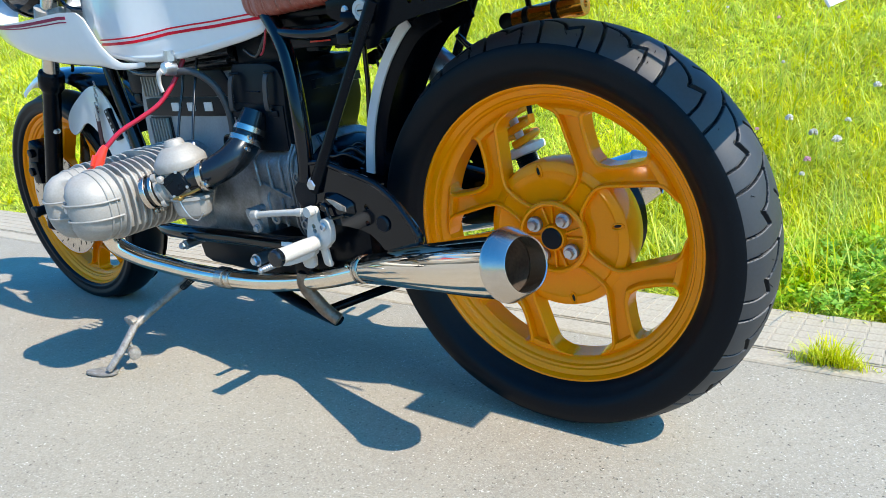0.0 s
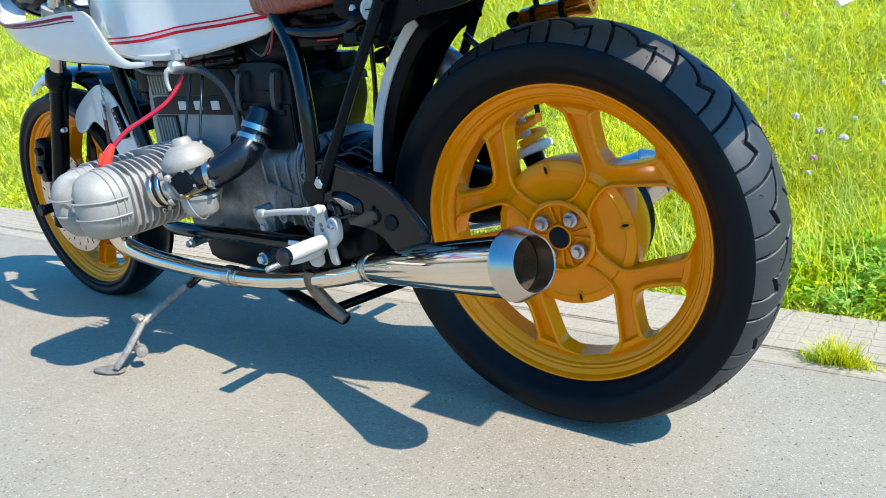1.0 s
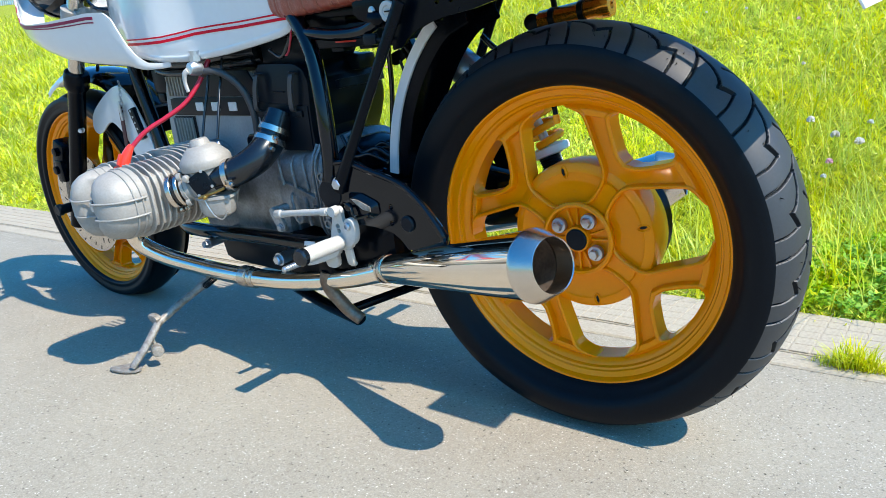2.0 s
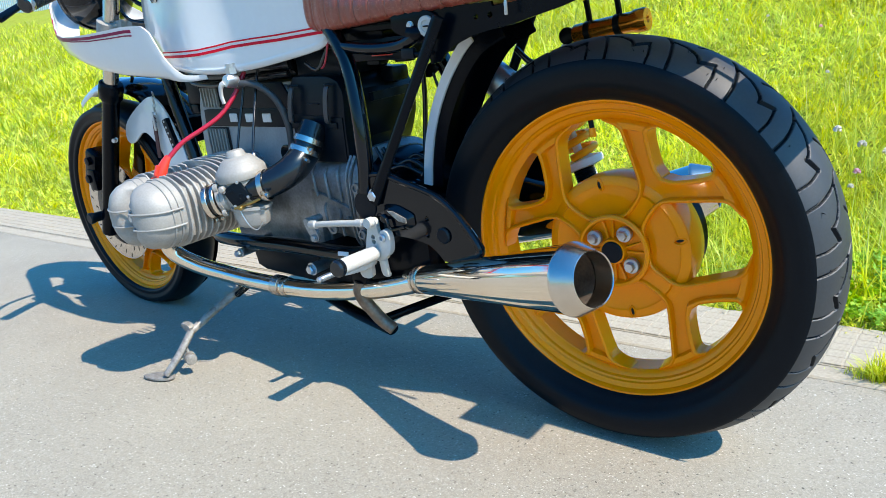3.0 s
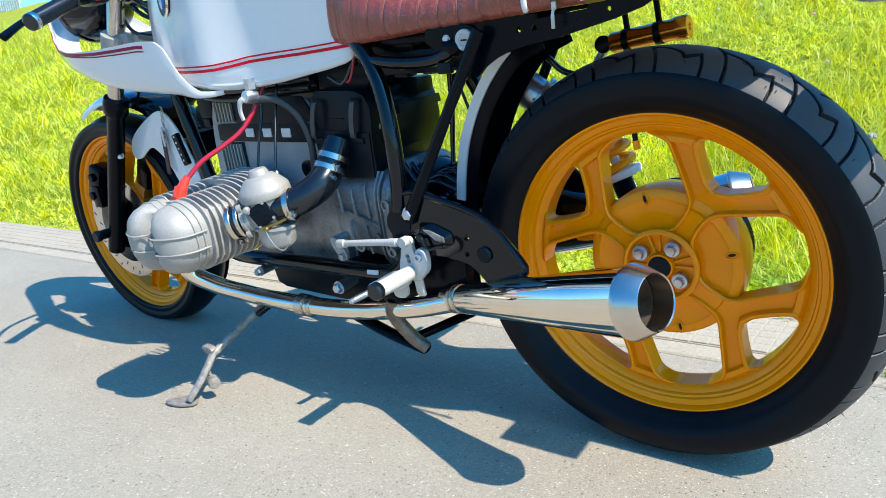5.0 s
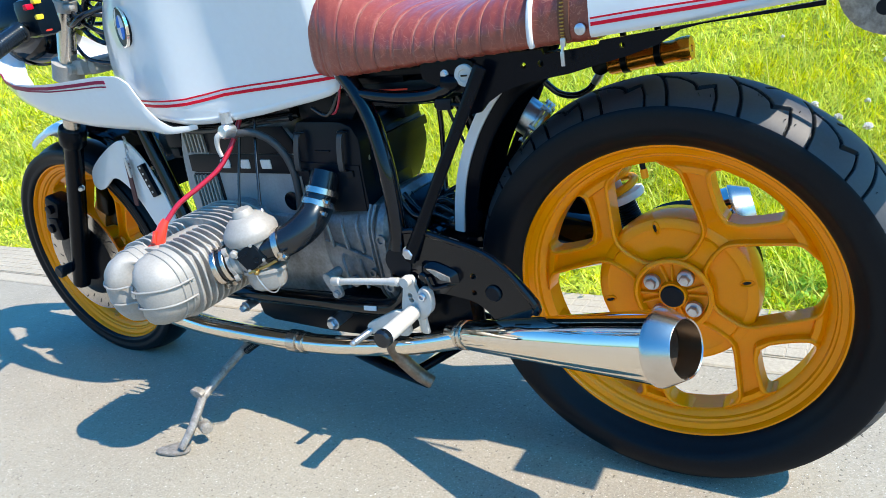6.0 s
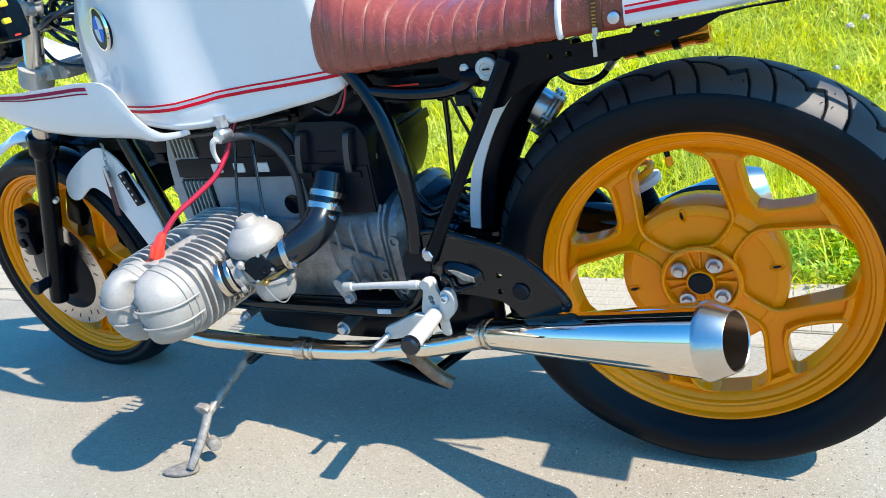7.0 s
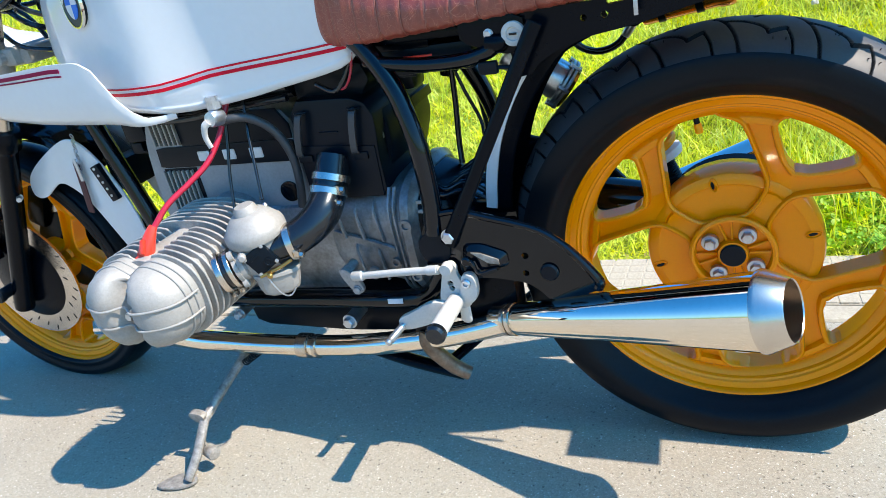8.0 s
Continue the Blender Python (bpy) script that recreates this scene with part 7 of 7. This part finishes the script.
bm = bmesh.new()
block(bm, (-1.00, -0.02, 0.60), (0.05, 0.08, 0.06), 0.008)
block(bm, (-0.98, 0.03, 0.54), (0.03, 0.05, 0.05), 0.006)
block(bm, (-0.80, 0, 0.630), (0.26, 0.10, 0.03), 0.008)
part("ignition_coil", bm, PLASTIC, bike, "black ignition coils under the tank")
for k, (y, z, r) in enumerate(((-0.075, 0.634, 0.012), (-0.060, 0.622, 0.010), (-0.088, 0.618, 0.006), (-0.020, 0.640, 0.014))):
    pipe("wiring_loom", [(-1.04, y * 0.6, z + 0.020), (-0.94, y, z + 0.006 * (k % 2)), (-0.84, y * 1.05, z - 0.004), (-0.74, y, z + 0.006), (-0.64, y * 0.9, z + 0.012)], r, HOSE, "black wiring loom", n=5)

# ---- meadow, fence and paving ----
rng = np.random.default_rng(11)


def blades(name, px, py, pz, height, width, lean, mat, label, category, curl=0.5):
    """Grass blades, each a bent tapering strip."""
    n = len(px)
    yaw = rng.uniform(0, 2 * np.pi, n)
    dirx, diry = np.cos(yaw), np.sin(yaw)
    sx, sy = -diry, dirx
    V = np.zeros((n, 7, 3))
    for k, (u, w) in enumerate(((0.0, 0.8), (0.4, 1.0), (0.75, 0.7))):
        off = lean * (u ** (1 + curl)) * height
        z = pz + height * (u - 0.25 * lean * u * u)
        for s, j in ((-1, 0), (1, 1)):
            V[:, 2 * k + j, 0] = px + dirx * off + s * sx * width * w * 0.5
            V[:, 2 * k + j, 1] = py + diry * off + s * sy * width * w * 0.5
            V[:, 2 * k + j, 2] = z
    V[:, 6, 0], V[:, 6, 1], V[:, 6, 2] = px + dirx * lean * height, py + diry * lean * height, pz + height * (1 - 0.25 * lean)
    base = np.arange(n)[:, None] * 7
    tris = np.array([[0, 1, 3], [0, 3, 2], [2, 3, 5], [2, 5, 4], [4, 5, 6]])
    F = (base[:, None, :] + tris[None]).reshape(-1, 3)
    mesh = bpy.data.meshes.new(name)
    mesh.vertices.add(n * 7)
    mesh.vertices.foreach_set("co", V.reshape(-1))
    mesh.loops.add(len(F) * 3)
    mesh.loops.foreach_set("vertex_index", F.reshape(-1).astype(np.int32))
    mesh.polygons.add(len(F))
    mesh.polygons.foreach_set("loop_start", np.arange(len(F), dtype=np.int32) * 3)
    mesh.update()
    mesh.validate()
    ob = link_mesh(name, mesh, mat, sharp=180)
    return tagged(ob, label, category, kind="stuff")


def scatter(n, r0, r1, a0, a1, kmin):
    r = np.exp(rng.uniform(math.log(r0), math.log(r1), n))
    a = np.radians(rng.uniform(a0, a1, n))
    x, y = 0.35 + r * np.cos(a), -1.0 + r * np.sin(a)
    k = y - SLOPE * x + rng.normal(0, 0.018, n) + 0.03 * np.sin(x * 9) + 0.02 * np.sin(x * 23)
    ok = (k > kmin) & (k < 9.0)
    return x[ok], y[ok], k[ok], r[ok]


x, y, k, r = scatter(190000, 1.5, 26, 40, 172, 0.70)
edge = np.clip((k - 0.66) / 0.5, 0.3, 1)
clump = 0.75 + 0.45 * np.sin(3.1 * x + 1.3 * np.sin(2.3 * y)) * np.sin(2.7 * y + 0.8 * np.sin(3.7 * x))
h = rng.uniform(0.05, 0.140, len(x)) * edge * clump * rng.choice([1, 1, 1, 1.5], len(x)) * np.clip(r / 5, 1, 1.6)
blades("meadow_grass", x, y, bank(x, y) - 0.012, h, rng.uniform(0.0028, 0.005, len(x)) * np.clip(r / 2.6, 1, 3.4), rng.uniform(0.4, 1.7, len(x)), BLADE, "bright sunlit meadow grass on the bank", "grass")
x, y, k, r = scatter(7000, 1.7, 9, 45, 165, 0.95)
blades("tall_grass_stems", x, y, bank(x, y), rng.uniform(0.13, 0.30, len(x)), np.full(len(x), 0.0024), rng.uniform(0.05, 0.5, len(x)), BLADE, "taller pale grass stems in the meadow", "grass")


def leaf_triples(name, px, py, pz, size, mat, label):
    """Low broad leaves in threes, at random turns and tilts."""
    n = len(px)
    turn = rng.uniform(0, 6.28, n)
    shape = np.array([(0.02, 0.0), (0.42, 0.40), (0.90, 0.42), (1.12, 0.0), (0.90, -0.42), (0.42, -0.40)])
    V = np.zeros((n, 3, 6, 3))
    tx, ty = rng.normal(0, 0.5, n), rng.normal(0, 0.5, n)
    for q in range(3):
        t = turn + q * 2.094
        s = size * rng.uniform(0.7, 1.3, n)
        c, d = np.cos(t), np.sin(t)
        for i, (u, w) in enumerate(shape):
            dx, dy = s * (u * c - w * d), s * (u * d + w * c)
            V[:, q, i, 0], V[:, q, i, 1] = px + dx, py + dy
            V[:, q, i, 2] = pz + dx * tx + dy * ty + 0.15 * s * abs(w)
    quads = np.array([[0, 1, 2, 3], [0, 3, 4, 5]])
    F = (np.arange(n * 3)[:, None, None] * 6 + quads[None]).reshape(-1, 4)
    mesh = bpy.data.meshes.new(name)
    mesh.from_pydata(V.reshape(-1, 3).tolist(), [], F.tolist())
    return tagged(link_mesh(name, mesh, mat, sharp=180), label, "clover", kind="stuff")


# a dense clump beside the paving, and scattered leaves over the bank
n = 3400
px, py = 0.46 + rng.normal(0, 0.26, n), 0.98 + rng.normal(0, 0.18, n)
near = np.exp(-((px - 0.48) / 0.30) ** 2 - ((py - 1.02) / 0.20) ** 2)
ok = py - SLOPE * px > 0.70
leaf_triples("clover_clump", px[ok], py[ok], (bank(px, py) + 0.02 + rng.uniform(0.0, 1, n) ** 1.2 * 0.15 * near)[ok], 0.0098, CLOVER, "green clover leaves at the meadow edge")
px, py = 0.46 + rng.normal(0, 0.34, 1500), 1.02 + rng.normal(0, 0.22, 1500)
ok = py - SLOPE * px > 0.72
px, py = px[ok], py[ok]
blades("clump_grass", px, py, bank(px, py) - 0.01, rng.uniform(0.09, 0.24, len(px)), rng.uniform(0.002, 0.0038, len(px)), rng.uniform(0.2, 1.3, len(px)), BLADE, "longer grass growing through the clover", "grass")
x, y, k, r = scatter(26000, 1.5, 11, 45, 168, 0.72)
patch = np.sin(4.1 * x + 2.0 * np.sin(1.9 * y)) * np.sin(3.3 * y + 1.1) > -0.15
x, y, r = x[patch], y[patch], r[patch]
leaf_triples("meadow_leaves", x, y, bank(x, y) + rng.uniform(0.01, 0.07, len(x)), 0.0085 * np.clip(r / 3, 1, 2.2), BLADE, "small broad leaves among the meadow grass")

# blossoms
bloom_rng = random.Random(8)
for k in range(66):
    if k < 26:
        bx, by = bloom_rng.uniform(0.0, 0.95), bloom_rng.uniform(0.95, 2.1)
    else:
        bx, by = bloom_rng.uniform(-3.5, 1.2), bloom_rng.uniform(1.3, 4.2)
    bz = float(bank(np.array(bx), np.array(by)))
    hh = bloom_rng.uniform(0.11, 0.22) + (0.05 if k < 26 else 0.0)
    bm = bmesh.new()
    tube(bm, [(bx, by, bz - 0.01), (bx + 0.01, by, bz + hh * 0.5), (bx + 0.005, by + 0.01, bz + hh)], 0.0011, 5, 3)
    stem = part("clover_flower", bm, BLADE)
    tagged(stem, "small pink clover blossom on a thin stem" if k % 7 == 3 else "small white clover blossom on a thin stem", "flower", "meadow flowers")
    bm = bmesh.new()
    s = bloom_rng.uniform(0.010, 0.015) if k < 26 else bloom_rng.uniform(0.007, 0.012)
    for q in range(44):
        u, v = bloom_rng.uniform(-0.4, 1), bloom_rng.uniform(0, 6.28)
        d = Vector((math.sqrt(1 - u * u) * math.cos(v), math.sqrt(1 - u * u) * math.sin(v), u))
        c = Vector((bx + 0.005, by + 0.01, bz + hh)) + d * s * 0.5
        tube(bm, [c, c + d * s * 0.5], [s * 0.30, s * 0.16], 4)
    part("blossom", bm, PINK if k % 7 == 3 else PETAL, stem)

# a tuft in the joint of the kerb
n = 520
tx = 0.347 + rng.normal(0, 0.030, n)
ty = 0.446 + SLOPE * (tx - 0.347) + rng.normal(0, 0.010, n)
reach = np.exp(-((tx - 0.347) / 0.045) ** 2)
blades("grass_tuft", tx, ty, np.full(n, 0.0), rng.uniform(0.016, 0.072, n) * (0.35 + 0.65 * reach), np.full(n, 0.0019), rng.uniform(0.15, 1.2, n), BLADE, "small grass tuft growing from the paving joint", "grass tuft")
n = 420
tx = rng.uniform(-3.2, 1.1, n)
ty = 0.706 + SLOPE * tx + rng.normal(0, 0.014, n)
blades("dry_litter", tx, ty, np.full(n, 0.009), rng.uniform(0.004, 0.011, n), np.full(n, 0.0020), np.full(n, 2.6), STRAW, "dry stems lying along the edge of the paving", "plant litter", 0.0)
tx = -3.42 + rng.normal(0, 0.05, 120)
ty = 0.46 + SLOPE * -3.4 + rng.normal(0, 0.012, 120)
blades("grass_tuft", tx, ty, np.full(120, 0.0), rng.uniform(0.03, 0.10, 120), np.full(120, 0.004), rng.uniform(0.2, 1.0, 120), BLADE, "small grass tuft growing from the paving joint", "grass tuft")

# fence on the crest
def fence_panel():
    fence = new("picket_fence")
    for z in (0.35, 0.78):
        bm = bmesh.new()
        block(bm, (0, 0, z), (2.4, 0.04, 0.08), 0.005)
        part("fence_rail", bm, PICKET, fence)
    slat = None
    for k in range(16):
        if slat is None:
            bm = bmesh.new()
            prism(bm, [(-0.045, 0.08), (0.045, 0.08), (0.045, 0.94), (0.0, 0.99), (-0.045, 0.94)], -0.045, -0.022, 0.003)
            slat = part("slat", bm, PICKET, fence)
            slat.location = (-1.125, 0, 0)
        else:
            s = new("slat", slat.data)
            s.parent = fence
            s.location = (-1.125 + 0.15 * k, 0, 0)
    bm = bmesh.new()
    block(bm, (-1.2, 0.0, 0.42), (0.10, 0.10, 1.1), 0.006)
    part("post", bm, PICKET, fence)
    return tagged(fence, "weathered white picket fence panel on the bank", "fence", "fence panels")


first = fence_panel()
FX, FY = -27.6, 11.6
first.matrix_world = pose(FX, FY, 3.10, 0, 0, 3.15)
for k in range(1, 9):
    copy_thing(first, pose(FX - 2.4 * k, FY - 0.132 * k, 3.10, 0, 0, 3.15))

# setts of the pavement
def sett_bmesh(sx, sy, h):
    bm = bmesh.new()
    block(bm, (0, 0, 0), (sx, sy, h), 0.0009, None, 1)
    return bm


STEP, ROWS_N = 0.0405, 6
sett_meshes = []
for v in range(4):
    bm = sett_bmesh(0.0372 - 0.0005 * v, 0.0366 + 0.0005 * v, 0.016)
    mesh = bpy.data.meshes.new("sett")
    bm.to_mesh(mesh)
    bm.free()
    mesh.materials.append(CONCRETE)
    sett_meshes.append(mesh)
stuff = bmesh.new()
dx = Vector((1, SLOPE, 0)).normalized()
sett_rng = random.Random(3)
yaw = math.atan(SLOPE)
count = 0
for row in range(ROWS_N):
    kk = 0.454 + 0.0205 + STEP * row
    for i in range(-100, 46):
        s = (i + 0.5 * (row % 2) * 0) * STEP
        p = Vector((dx.x * s, dx.y * s + kk, 0.0002 + sett_rng.uniform(-0.0002, 0.0002)))
        m = Matrix.Translation(p) @ Matrix.Rotation(yaw + sett_rng.uniform(-0.006, 0.006), 4, "Z") @ Matrix.Rotation(sett_rng.uniform(-0.003, 0.003), 4, "X")
        if -0.9 < p.x < 1.0 and count < 300:
            ob = new("sett", sett_meshes[(i * 7 + row * 3) % 4])
            ob.parent = pavement
            ob.matrix_world = m
            count += 1
        else:
            b2 = bmesh.new()
            bmesh.ops.create_cube(b2, size=1.0)
            bmesh.ops.scale(b2, vec=(0.0369, 0.0369, 0.016), verts=b2.verts)
            merge(stuff, b2, m)
far = part("far_setts", stuff, CONCRETE, pavement)
tagged(far, kind="stuff")
